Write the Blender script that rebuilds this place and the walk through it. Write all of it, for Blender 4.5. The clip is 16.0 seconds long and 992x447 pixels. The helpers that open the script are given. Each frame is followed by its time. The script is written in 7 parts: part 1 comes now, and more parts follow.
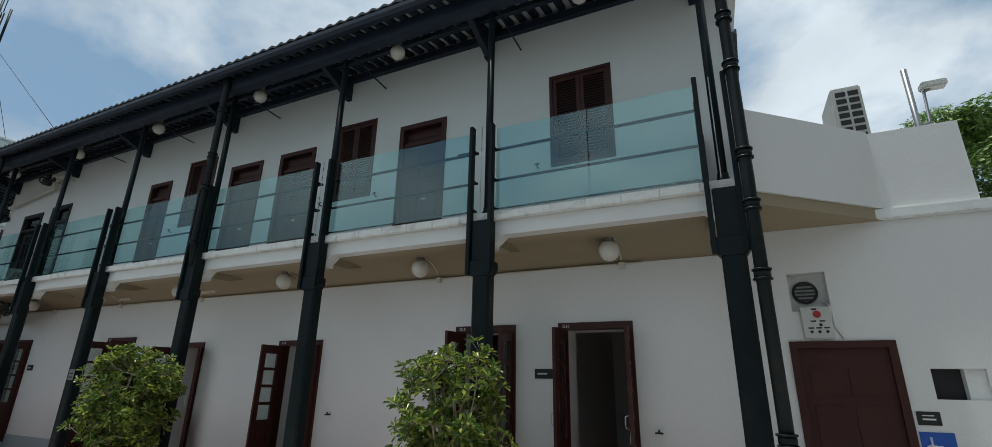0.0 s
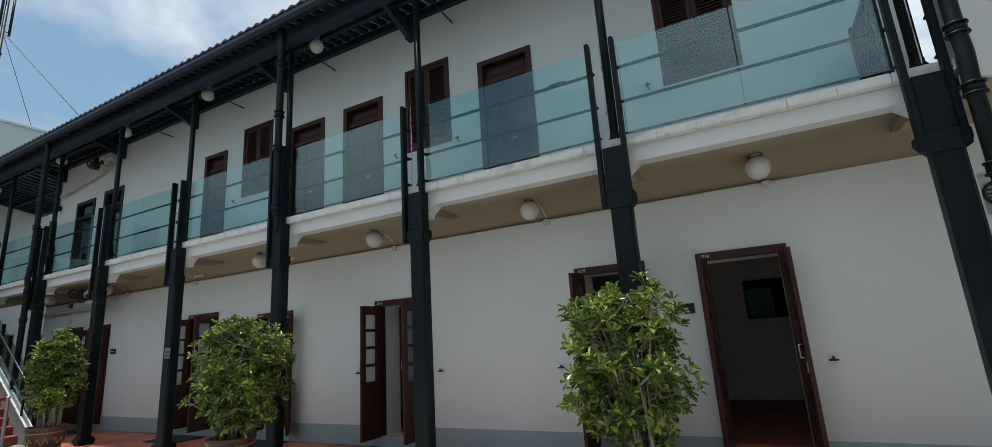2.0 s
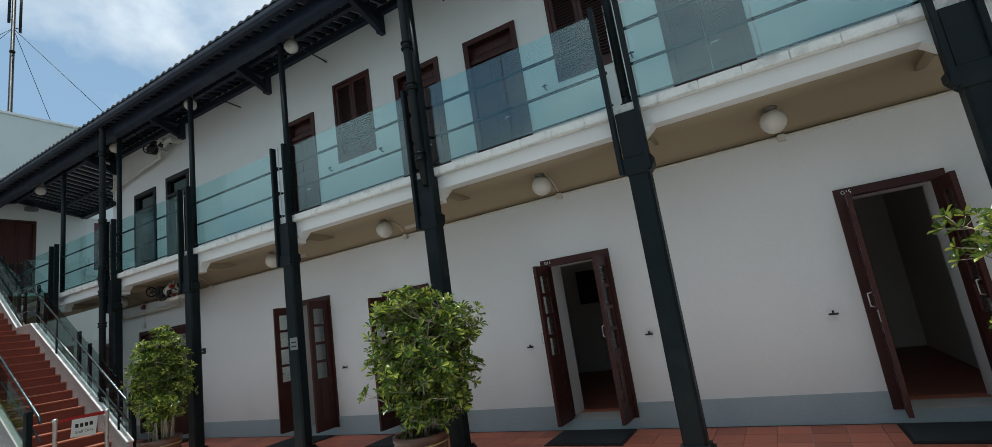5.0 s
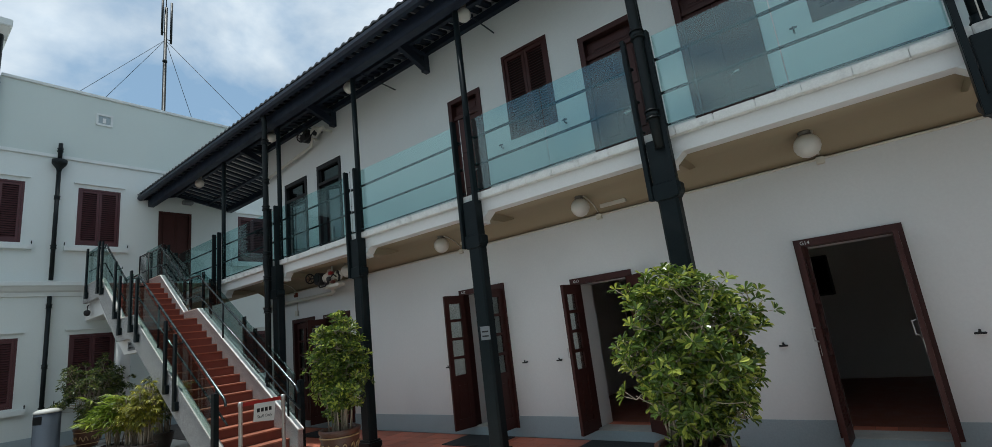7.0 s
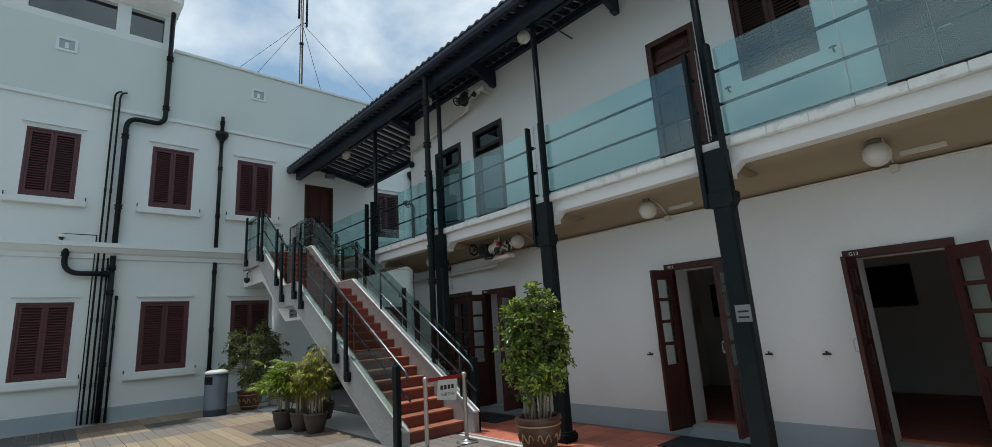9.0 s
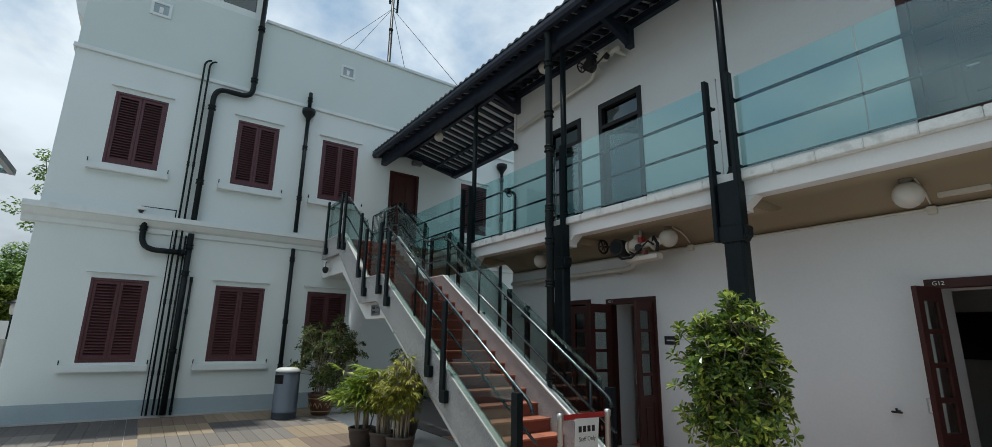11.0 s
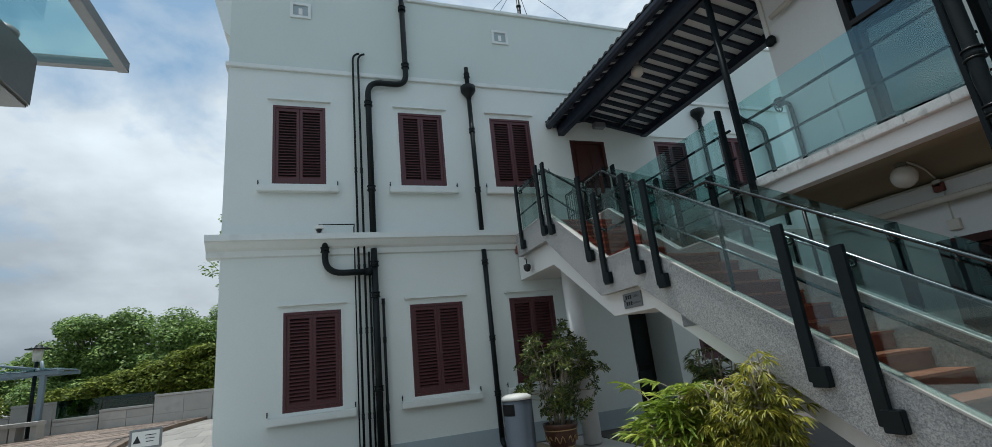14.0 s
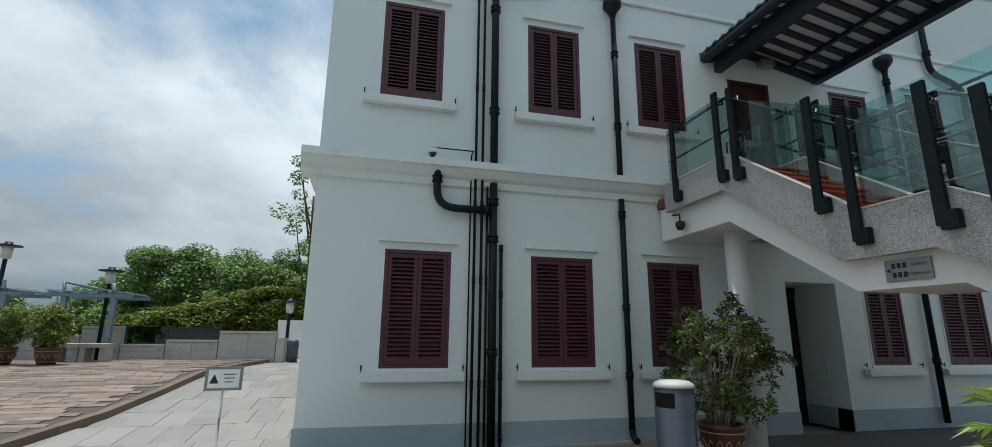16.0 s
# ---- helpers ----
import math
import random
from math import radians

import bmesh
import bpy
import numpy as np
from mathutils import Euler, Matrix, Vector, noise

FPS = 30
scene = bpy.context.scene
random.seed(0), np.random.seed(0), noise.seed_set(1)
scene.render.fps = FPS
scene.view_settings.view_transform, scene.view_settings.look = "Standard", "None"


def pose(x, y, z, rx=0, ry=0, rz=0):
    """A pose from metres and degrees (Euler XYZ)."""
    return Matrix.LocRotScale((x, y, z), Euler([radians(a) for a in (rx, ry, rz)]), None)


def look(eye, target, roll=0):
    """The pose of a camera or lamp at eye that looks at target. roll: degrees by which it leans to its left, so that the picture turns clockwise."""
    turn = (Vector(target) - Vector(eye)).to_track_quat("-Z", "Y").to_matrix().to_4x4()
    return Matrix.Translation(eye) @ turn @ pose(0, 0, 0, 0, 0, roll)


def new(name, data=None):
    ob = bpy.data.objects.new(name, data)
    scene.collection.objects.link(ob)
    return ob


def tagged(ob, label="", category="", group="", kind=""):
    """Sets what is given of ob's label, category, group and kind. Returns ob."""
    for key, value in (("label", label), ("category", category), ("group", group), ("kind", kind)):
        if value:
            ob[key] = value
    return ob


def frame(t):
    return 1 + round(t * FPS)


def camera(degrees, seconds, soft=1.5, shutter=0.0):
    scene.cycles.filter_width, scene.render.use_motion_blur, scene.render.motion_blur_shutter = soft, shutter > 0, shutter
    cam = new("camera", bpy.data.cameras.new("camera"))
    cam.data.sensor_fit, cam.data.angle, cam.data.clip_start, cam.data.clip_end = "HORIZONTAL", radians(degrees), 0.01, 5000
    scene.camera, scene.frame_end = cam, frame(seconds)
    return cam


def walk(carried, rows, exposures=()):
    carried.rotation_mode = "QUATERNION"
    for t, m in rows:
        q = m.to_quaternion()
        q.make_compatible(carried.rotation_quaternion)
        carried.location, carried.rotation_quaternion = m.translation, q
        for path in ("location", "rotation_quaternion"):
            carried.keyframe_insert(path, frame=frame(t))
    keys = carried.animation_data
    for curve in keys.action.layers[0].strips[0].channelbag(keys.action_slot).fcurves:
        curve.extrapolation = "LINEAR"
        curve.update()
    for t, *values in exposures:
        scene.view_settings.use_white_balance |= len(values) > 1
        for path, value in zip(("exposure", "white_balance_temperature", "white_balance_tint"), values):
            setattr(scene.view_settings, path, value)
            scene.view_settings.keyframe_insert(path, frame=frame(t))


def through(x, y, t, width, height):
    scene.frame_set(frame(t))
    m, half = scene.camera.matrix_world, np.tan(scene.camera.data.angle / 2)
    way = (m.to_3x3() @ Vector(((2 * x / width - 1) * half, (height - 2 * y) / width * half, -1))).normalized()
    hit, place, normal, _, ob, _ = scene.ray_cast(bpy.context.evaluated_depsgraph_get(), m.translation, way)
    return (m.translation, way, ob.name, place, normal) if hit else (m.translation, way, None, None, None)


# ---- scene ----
cam = camera(90.6, 16.0, soft=0.5)
KELVIN, TINT = 6040, 5
STOPS = [(0.0, -0.18), (1.5, -0.06), (3.0, 0.14), (5.5, 0.15), (7.0, 0.07), (8.5, 0.07), (11.0, 0.10), (12.5, 0.09), (14.5, 0.06), (16.0, 0.02)]
PATH = [
    (0, (-0.517, 0.294, 1.605), (-1.341, 2.01, 2.221), 1.0),
    (0.5, (-0.746, 0.325, 1.606), (-1.568, 2.054, 2.184), -4.6),
    (1, (-1.092, 0.211, 1.587), (-1.942, 1.952, 2.083), -4.6),
    (1.5, (-1.488, 0.167, 1.573), (-2.359, 1.903, 2.05), -2.9),
    (2, (-1.961, 0.222, 1.559), (-2.86, 1.953, 2.001), -3.7),
    (2.5, (-2.43, 0.236, 1.553), (-3.346, 1.963, 1.978), -5.1),
    (3, (-2.9, 0.345, 1.514), (-3.829, 2.069, 1.92), -6.8),
    (3.2, (-3.122, 0.348, 1.524), (-4.035, 2.083, 1.919), -7.0),
    (5.3, (-5.116, 0.256, 1.578), (-6.059, 1.982, 1.945), -9.0),
    (5.5, (-5.335, 0.255, 1.572), (-6.311, 1.957, 1.962), -10.1),
    (6, (-5.812, 0.204, 1.593), (-6.901, 1.83, 2.005), -10.2),
    (6.5, (-6.282, 0.117, 1.636), (-7.426, 1.702, 2.055), -9.9),
    (7, (-6.835, 0.071, 1.641), (-8.015, 1.63, 2.06), -6.8),
    (7.5, (-7.368, -0.098, 1.65), (-8.555, 1.461, 2.051), -4.4),
    (8, (-7.9, -0.155, 1.635), (-9.171, 1.341, 2.019), -5.8),
    (8.5, (-8.43, -0.22, 1.645), (-9.858, 1.124, 2.038), -5.7),
    (8.7, (-8.651, -0.236, 1.623), (-10.079, 1.106, 2.027), -4.5),
    (10.8, (-10.892, 0.21, 1.726), (-12.449, 1.386, 2.166), 1.8),
    (11, (-11.139, 0.238, 1.731), (-12.735, 1.353, 2.188), 1.0),
    (11.5, (-11.727, 0.248, 1.745), (-13.45, 1.165, 2.185), -2.0),
    (12, (-12.313, 0.263, 1.77), (-14.089, 1.067, 2.216), -2.6),
    (12.5, (-12.87, 0.247, 1.779), (-14.64, 1.043, 2.259), -4.1),
    (13, (-13.443, 0.266, 1.773), (-15.26, 0.927, 2.284), -3.1),
    (13.5, (-14.062, 0.096, 1.725), (-15.884, 0.737, 2.245), -3.7),
    (14, (-14.604, -0.054, 1.679), (-16.419, 0.604, 2.201), -6.1),
    (14.5, (-15.164, -0.192, 1.675), (-17.032, 0.304, 2.19), -4.5),
    (15, (-15.736, -0.424, 1.667), (-17.617, 0.075, 2.126), -4.1),
    (15.5, (-16.301, -0.605, 1.667), (-18.201, -0.151, 2.096), -2.2),
    (16, (-16.898, -0.97, 1.601), (-18.788, -0.488, 2.043), 0.6),
]
walk(cam, [(t, look(eye, target, roll)) for t, eye, target, roll in PATH], [(t, stops, KELVIN, TINT) for t, stops in STOPS])

# ---- world and sun ----
SUN_ELEV, SUN_AZ = 81.0, 200.0          # degrees; azimuth counted from +x towards +y
world = bpy.data.worlds.new("world")
scene.world = world
world.use_nodes = True
wn, wl = world.node_tree.nodes, world.node_tree.links
wn.clear()
w_out = wn.new("ShaderNodeOutputWorld")
w_bg = wn.new("ShaderNodeBackground")
w_sky = wn.new("ShaderNodeTexSky")
w_sky.sky_type = "NISHITA"
w_sky.sun_disc = False
w_sky.sun_elevation = radians(SUN_ELEV)
w_sky.sun_rotation = radians(90 - SUN_AZ)
w_sky.air_density, w_sky.dust_density = 1.0, 1.6
w_tc = wn.new("ShaderNodeTexCoord")
w_sep = wn.new("ShaderNodeSeparateXYZ")
w_abs = wn.new("ShaderNodeMath")
w_abs.operation = "ABSOLUTE"
w_raise = wn.new("ShaderNodeMath")
w_raise.operation = "ADD"
w_raise.inputs[1].default_value = 0.30
w_flat = wn.new("ShaderNodeVectorMath")
w_flat.operation = "DIVIDE"
w_lift = wn.new("ShaderNodeCombineXYZ")
w_map = wn.new("ShaderNodeMapping")
w_map.inputs["Scale"].default_value = (1.0, 1.0, 0.25)
w_map.inputs["Location"].default_value = (0.35, 0.2, 0.1)
w_noise = wn.new("ShaderNodeTexNoise")
w_noise.inputs["Scale"].default_value = 2.3
w_noise.inputs["Detail"].default_value = 10.0
w_noise.inputs["Roughness"].default_value = 0.54
w_noise.inputs["Distortion"].default_value = 0.25
w_ramp = wn.new("ShaderNodeValToRGB")
w_ramp.color_ramp.elements[0].position = 0.41
w_ramp.color_ramp.elements[1].position = 0.60
w_noise2 = wn.new("ShaderNodeTexNoise")
w_noise2.inputs["Scale"].default_value = 2.2
w_noise2.inputs["Detail"].default_value = 5.0
w_cloud = wn.new("ShaderNodeValToRGB")
w_cloud.color_ramp.elements[0].position = 0.34
w_cloud.color_ramp.elements[0].color = (4.9, 5.2, 5.55, 1)
w_cloud.color_ramp.elements[1].position = 0.66
w_cloud.color_ramp.elements[1].color = (8.0, 8.35, 8.65, 1)
w_mix = wn.new("ShaderNodeMixRGB")
wl.new(w_tc.outputs["Generated"], w_sep.inputs["Vector"])
wl.new(w_sep.outputs["Z"], w_abs.inputs[0])
wl.new(w_abs.outputs[0], w_raise.inputs[0])
for side in ("X", "Y", "Z"):
    wl.new(w_raise.outputs[0], w_lift.inputs[side])
wl.new(w_tc.outputs["Generated"], w_flat.inputs[0])
wl.new(w_lift.outputs[0], w_flat.inputs[1])
wl.new(w_flat.outputs["Vector"], w_map.inputs["Vector"])
wl.new(w_map.outputs["Vector"], w_noise.inputs["Vector"])
wl.new(w_map.outputs["Vector"], w_noise2.inputs["Vector"])
wl.new(w_noise2.outputs["Fac"], w_cloud.inputs["Fac"])
wl.new(w_ramp.outputs["Color"], w_mix.inputs["Fac"])
w_haze = wn.new("ShaderNodeMixRGB")
w_haze.inputs["Fac"].default_value = 0.6
w_haze.inputs["Color2"].default_value = (2.9, 4.3, 5.6, 1)
wl.new(w_sky.outputs["Color"], w_haze.inputs["Color1"])
wl.new(w_haze.outputs["Color"], w_mix.inputs["Color1"])
w_low = wn.new("ShaderNodeMapRange")
w_low.inputs["From Min"].default_value, w_low.inputs["From Max"].default_value = 0.0, 0.38
w_low.inputs["To Min"].default_value, w_low.inputs["To Max"].default_value = 0.55, 1.0
w_dim = wn.new("ShaderNodeVectorMath")
w_dim.operation = "SCALE"
wl.new(w_sep.outputs["Z"], w_low.inputs["Value"])
wl.new(w_cloud.outputs["Color"], w_dim.inputs[0])
wl.new(w_low.outputs["Result"], w_dim.inputs["Scale"])
wl.new(w_dim.outputs["Vector"], w_mix.inputs["Color2"])
w_dot = wn.new("ShaderNodeVectorMath")
w_dot.operation = "DOT_PRODUCT"
w_dot.inputs[1].default_value = (-0.62, -0.53, -0.58)
wl.new(w_tc.outputs["Generated"], w_dot.inputs[0])
w_cover = wn.new("ShaderNodeMapRange")
w_cover.interpolation_type = "SMOOTHSTEP"
w_cover.inputs["From Min"].default_value, w_cover.inputs["From Max"].default_value = 0.37, 0.58
w_cover.inputs["To Max"].default_value = 0.18
w_sum = wn.new("ShaderNodeMath")
w_sum.operation = "ADD"
wl.new(w_dot.outputs["Value"], w_cover.inputs["Value"])
wl.new(w_noise.outputs["Fac"], w_sum.inputs[0])
wl.new(w_cover.outputs["Result"], w_sum.inputs[1])
wl.new(w_sum.outputs[0], w_ramp.inputs["Fac"])
w_storm = wn.new("ShaderNodeMapRange")
w_storm.interpolation_type = "SMOOTHSTEP"
w_storm.inputs["From Min"].default_value, w_storm.inputs["From Max"].default_value = 0.60, 0.86
w_storm.inputs["To Max"].default_value = 0.85
w_grey = wn.new("ShaderNodeMixRGB")
w_grey.inputs["Color2"].default_value = (1.7, 2.05, 2.4, 1)
wl.new(w_dot.outputs["Value"], w_storm.inputs["Value"])
wl.new(w_storm.outputs["Result"], w_grey.inputs["Fac"])
wl.new(w_mix.outputs["Color"], w_grey.inputs["Color1"])
wl.new(w_grey.outputs["Color"], w_bg.inputs["Color"])
w_bg.inputs["Strength"].default_value = 0.11
wl.new(w_bg.outputs["Background"], w_out.inputs["Surface"])

sun_data = bpy.data.lights.new("sun", "SUN")
sun_data.energy = 3.4
sun_data.angle = radians(1.5)
sun_data.color = (1.0, 0.95, 0.87)
sun = new("sun", sun_data)
sd = Vector((math.cos(radians(SUN_AZ)) * math.cos(radians(SUN_ELEV)), math.sin(radians(SUN_AZ)) * math.cos(radians(SUN_ELEV)), math.sin(radians(SUN_ELEV))))
sun.matrix_world = look(sd * 60, (0, 0, 0))


# ---- materials ----
def mat(name, base, rough=0.6, metal=0.0, vary=0.15, scale=6.0, fine=60.0, bump=0.15, spot=None, spot_amount=0.0, piece=0.0, spec=0.5, island=0.0):
    """A surface with variation at two scales, fine relief and, if asked, spots of dirt or wear."""
    m = bpy.data.materials.new(name)
    m.use_nodes = True
    n, l = m.node_tree.nodes, m.node_tree.links
    b = n["Principled BSDF"]
    b.inputs["Roughness"].default_value = rough
    b.inputs["Metallic"].default_value = metal
    b.inputs["Specular IOR Level"].default_value = spec
    tc = n.new("ShaderNodeTexCoord")
    n1, n2 = n.new("ShaderNodeTexNoise"), n.new("ShaderNodeTexNoise")
    for t, sc in ((n1, scale), (n2, fine)):
        t.inputs["Scale"].default_value = sc
        t.inputs["Detail"].default_value = 5.0
        l.new(tc.outputs["Object"], t.inputs["Vector"])
    add = n.new("ShaderNodeMath")
    add.operation = "ADD"
    l.new(n1.outputs["Fac"], add.inputs[0])
    l.new(n2.outputs["Fac"], add.inputs[1])
    ramp = n.new("ShaderNodeMapRange")
    ramp.inputs["From Min"].default_value, ramp.inputs["From Max"].default_value = 0.6, 1.4
    ramp.inputs["To Min"].default_value, ramp.inputs["To Max"].default_value = 1 - vary, 1 + vary
    l.new(add.outputs[0], ramp.inputs["Value"])
    value = ramp.outputs["Result"]
    if piece or island:
        if piece:
            info = n.new("ShaderNodeObjectInfo")
            rnd = info.outputs["Random"]
        else:
            info = n.new("ShaderNodeNewGeometry")
            rnd = info.outputs["Random Per Island"]
        pr = n.new("ShaderNodeMapRange")
        amount = piece or island
        pr.inputs["To Min"].default_value, pr.inputs["To Max"].default_value = 1 - amount, 1 + amount
        l.new(rnd, pr.inputs["Value"])
        mul = n.new("ShaderNodeMath")
        mul.operation = "MULTIPLY"
        l.new(value, mul.inputs[0])
        l.new(pr.outputs["Result"], mul.inputs[1])
        value = mul.outputs[0]
    vm = n.new("ShaderNodeVectorMath")
    vm.operation = "SCALE"
    vm.inputs[0].default_value = base
    l.new(value, vm.inputs["Scale"])
    colour = vm.outputs["Vector"]
    if spot:
        n3 = n.new("ShaderNodeTexNoise")
        n3.inputs["Scale"].default_value = scale * 0.7
        n3.inputs["Detail"].default_value = 8.0
        l.new(tc.outputs["Object"], n3.inputs["Vector"])
        r3 = n.new("ShaderNodeValToRGB")
        r3.color_ramp.elements[0].position, r3.color_ramp.elements[1].position = 0.55, 0.72
        r3.color_ramp.elements[1].color = (spot_amount, spot_amount, spot_amount, 1)
        l.new(n3.outputs["Fac"], r3.inputs["Fac"])
        mx = n.new("ShaderNodeMixRGB")
        mx.inputs["Color2"].default_value = (*spot, 1)
        l.new(r3.outputs["Color"], mx.inputs["Fac"])
        l.new(colour, mx.inputs["Color1"])
        colour = mx.outputs["Color"]
    l.new(colour, b.inputs["Base Color"])
    rr = n.new("ShaderNodeMapRange")
    rr.inputs["From Min"].default_value, rr.inputs["From Max"].default_value = 0.3, 0.7
    rr.inputs["To Min"].default_value, rr.inputs["To Max"].default_value = max(rough - 0.08, 0.02), min(rough + 0.08, 1)
    l.new(n1.outputs["Fac"], rr.inputs["Value"])
    l.new(rr.outputs["Result"], b.inputs["Roughness"])
    if bump:
        bp = n.new("ShaderNodeBump")
        bp.inputs["Strength"].default_value = bump
        bp.inputs["Distance"].default_value = 0.01
        l.new(n2.outputs["Fac"], bp.inputs["Height"])
        l.new(bp.outputs["Normal"], b.inputs["Normal"])
    return m


def leaf_mat(name, base, other, rough=0.42, through=0.3, spec=0.5):
    m = bpy.data.materials.new(name)
    m.use_nodes = True
    n, l = m.node_tree.nodes, m.node_tree.links
    b = n["Principled BSDF"]
    b.inputs["Roughness"].default_value = rough
    b.inputs["Specular IOR Level"].default_value = spec
    g = n.new("ShaderNodeNewGeometry")
    r = n.new("ShaderNodeValToRGB")
    r.color_ramp.elements[0].color = (*[c * 0.55 for c in base], 1)
    r.color_ramp.elements[1].color = (*other, 1)
    e = r.color_ramp.elements.new(0.55)
    e.color = (*base, 1)
    l.new(g.outputs["Random Per Island"], r.inputs["Fac"])
    l.new(r.outputs["Color"], b.inputs["Base Color"])
    tr = n.new("ShaderNodeBsdfTranslucent")
    l.new(r.outputs["Color"], tr.inputs["Color"])
    mx = n.new("ShaderNodeMixShader")
    mx.inputs["Fac"].default_value = through
    l.new(b.outputs["BSDF"], mx.inputs[1])
    l.new(tr.outputs["BSDF"], mx.inputs[2])
    l.new(mx.outputs["Shader"], n["Material Output"].inputs["Surface"])
    return m


def glass_mat(name, tint, gloss=0.12, rough=0.02, graze=0.32):
    m = bpy.data.materials.new(name)
    m.use_nodes = True
    n, l = m.node_tree.nodes, m.node_tree.links
    n.remove(n["Principled BSDF"])
    t = n.new("ShaderNodeBsdfTransparent")
    t.inputs["Color"].default_value = (*tint, 1)
    gl = n.new("ShaderNodeBsdfGlossy")
    gl.inputs["Roughness"].default_value = rough
    gl.inputs["Color"].default_value = (0.85, 0.97, 0.98, 1)
    fr = n.new("ShaderNodeLayerWeight")
    fr.inputs["Blend"].default_value = 0.5
    pw = n.new("ShaderNodeMath")
    pw.operation = "POWER"
    pw.inputs[1].default_value = 5.0
    l.new(fr.outputs["Facing"], pw.inputs[0])
    add = n.new("ShaderNodeMath")
    add.operation = "MULTIPLY_ADD"
    add.use_clamp = True
    add.inputs[1].default_value = graze
    add.inputs[2].default_value = gloss
    l.new(pw.outputs[0], add.inputs[0])
    mx = n.new("ShaderNodeMixShader")
    l.new(add.outputs[0], mx.inputs["Fac"])
    l.new(t.outputs["BSDF"], mx.inputs[1])
    l.new(gl.outputs["BSDF"], mx.inputs[2])
    l.new(mx.outputs["Shader"], n["Material Output"].inputs["Surface"])
    return m


def brick_mat(name, c1, c2, joint, width, height, gap=0.006, rough=0.8):
    m = mat(name, c1, rough)
    n, l = m.node_tree.nodes, m.node_tree.links
    b = n["Principled BSDF"]
    tc = n.new("ShaderNodeTexCoord")
    br = n.new("ShaderNodeTexBrick")
    br.inputs["Scale"].default_value = 1.0
    br.inputs["Brick Width"].default_value, br.inputs["Row Height"].default_value = width, height
    br.inputs["Mortar Size"].default_value = gap
    br.inputs["Color1"].default_value, br.inputs["Color2"].default_value = (*c1, 1), (*c2, 1)
    br.inputs["Mortar"].default_value = (*joint, 1)
    l.new(tc.outputs["Object"], br.inputs["Vector"])
    no = n.new("ShaderNodeTexNoise")
    no.inputs["Scale"].default_value = 1.3
    no.inputs["Detail"].default_value = 6
    l.new(tc.outputs["Object"], no.inputs["Vector"])
    mx = n.new("ShaderNodeMixRGB")
    mx.blend_type = "MULTIPLY"
    mx.inputs["Fac"].default_value = 0.6
    l.new(br.outputs["Color"], mx.inputs["Color1"])
    r = n.new("ShaderNodeMapRange")
    r.inputs["To Min"].default_value, r.inputs["To Max"].default_value = 0.55, 1.45
    l.new(no.outputs["Fac"], r.inputs["Value"])
    l.new(r.outputs["Result"], mx.inputs["Color2"])
    l.new(mx.outputs["Color"], b.inputs["Base Color"])
    return m


M_WALL = mat("white_render", (0.74, 0.735, 0.72), 0.85, vary=0.035, scale=0.9, fine=45, bump=0.12, spot=(0.55, 0.55, 0.53), spot_amount=0.18)
M_END = mat("pale_green_render", (0.69, 0.735, 0.71), 0.85, vary=0.035, scale=0.8, fine=45, bump=0.12, spot=(0.5, 0.54, 0.53), spot_amount=0.15)
M_ENDTRIM = mat("pale_green_trim_paint", (0.70, 0.735, 0.715), 0.75, vary=0.05, scale=3, fine=40, bump=0.1, spot=(0.46, 0.48, 0.46), spot_amount=0.35)
M_PARAPET = mat("green_grey_render", (0.59, 0.655, 0.62), 0.85, vary=0.04, scale=0.7, fine=45, bump=0.12, spot=(0.45, 0.50, 0.48), spot_amount=0.2)
M_TRIM = mat("white_trim_paint", (0.78, 0.79, 0.77), 0.7, vary=0.06, scale=3, fine=40, bump=0.1, spot=(0.45, 0.45, 0.43), spot_amount=0.4)
M_KERBPAINT = mat("weathered_kerb_paint", (0.76, 0.755, 0.72), 0.8, vary=0.10, scale=9, fine=50, bump=0.25, spot=(0.30, 0.29, 0.26), spot_amount=0.55)
# far below plain cream: the shade under the slabs is put into this colour
M_SOFFIT = mat("shaded_cream_soffit", (0.33, 0.272, 0.18), 0.85, vary=0.04, scale=1.5, bump=0.08)
M_PLINTH = mat("grey_plinth_paint", (0.35, 0.42, 0.445), 0.7, vary=0.1, scale=2, bump=0.1, spot=(0.3, 0.33, 0.33), spot_amount=0.35)
M_STEEL = mat("dark_green_painted_steel", (0.008, 0.013, 0.015), 0.46, vary=0.2, scale=5, bump=0.06, spot=(0.025, 0.03, 0.03), spot_amount=0.3, spec=0.16)
M_PIPE = mat("black_cast_iron", (0.009, 0.013, 0.014), 0.45, vary=0.25, scale=6, bump=0.1, spot=(0.03, 0.03, 0.028), spot_amount=0.3, spec=0.2)
M_TIMBER = mat("blue_black_roof_timber", (0.009, 0.016, 0.032), 0.55, vary=0.25, scale=5, bump=0.15)
M_BOARD = mat("whitewashed_roof_board", (0.60, 0.60, 0.585), 0.8, vary=0.06, scale=3, bump=0.1)
M_TILE = mat("grey_roof_tile", (0.055, 0.06, 0.065), 0.8, vary=0.3, scale=5, bump=0.2)
M_DOOR = mat("brown_red_door_paint", (0.056, 0.0205, 0.0175), 0.45, vary=0.2, scale=4, fine=50, bump=0.1, spot=(0.045, 0.018, 0.016), spot_amount=0.5, spec=0.25)
M_SHUT = mat("dark_red_shutter_paint", (0.078, 0.024, 0.027), 0.5, vary=0.18, scale=5, bump=0.1, spot=(0.07, 0.025, 0.025), spot_amount=0.4)
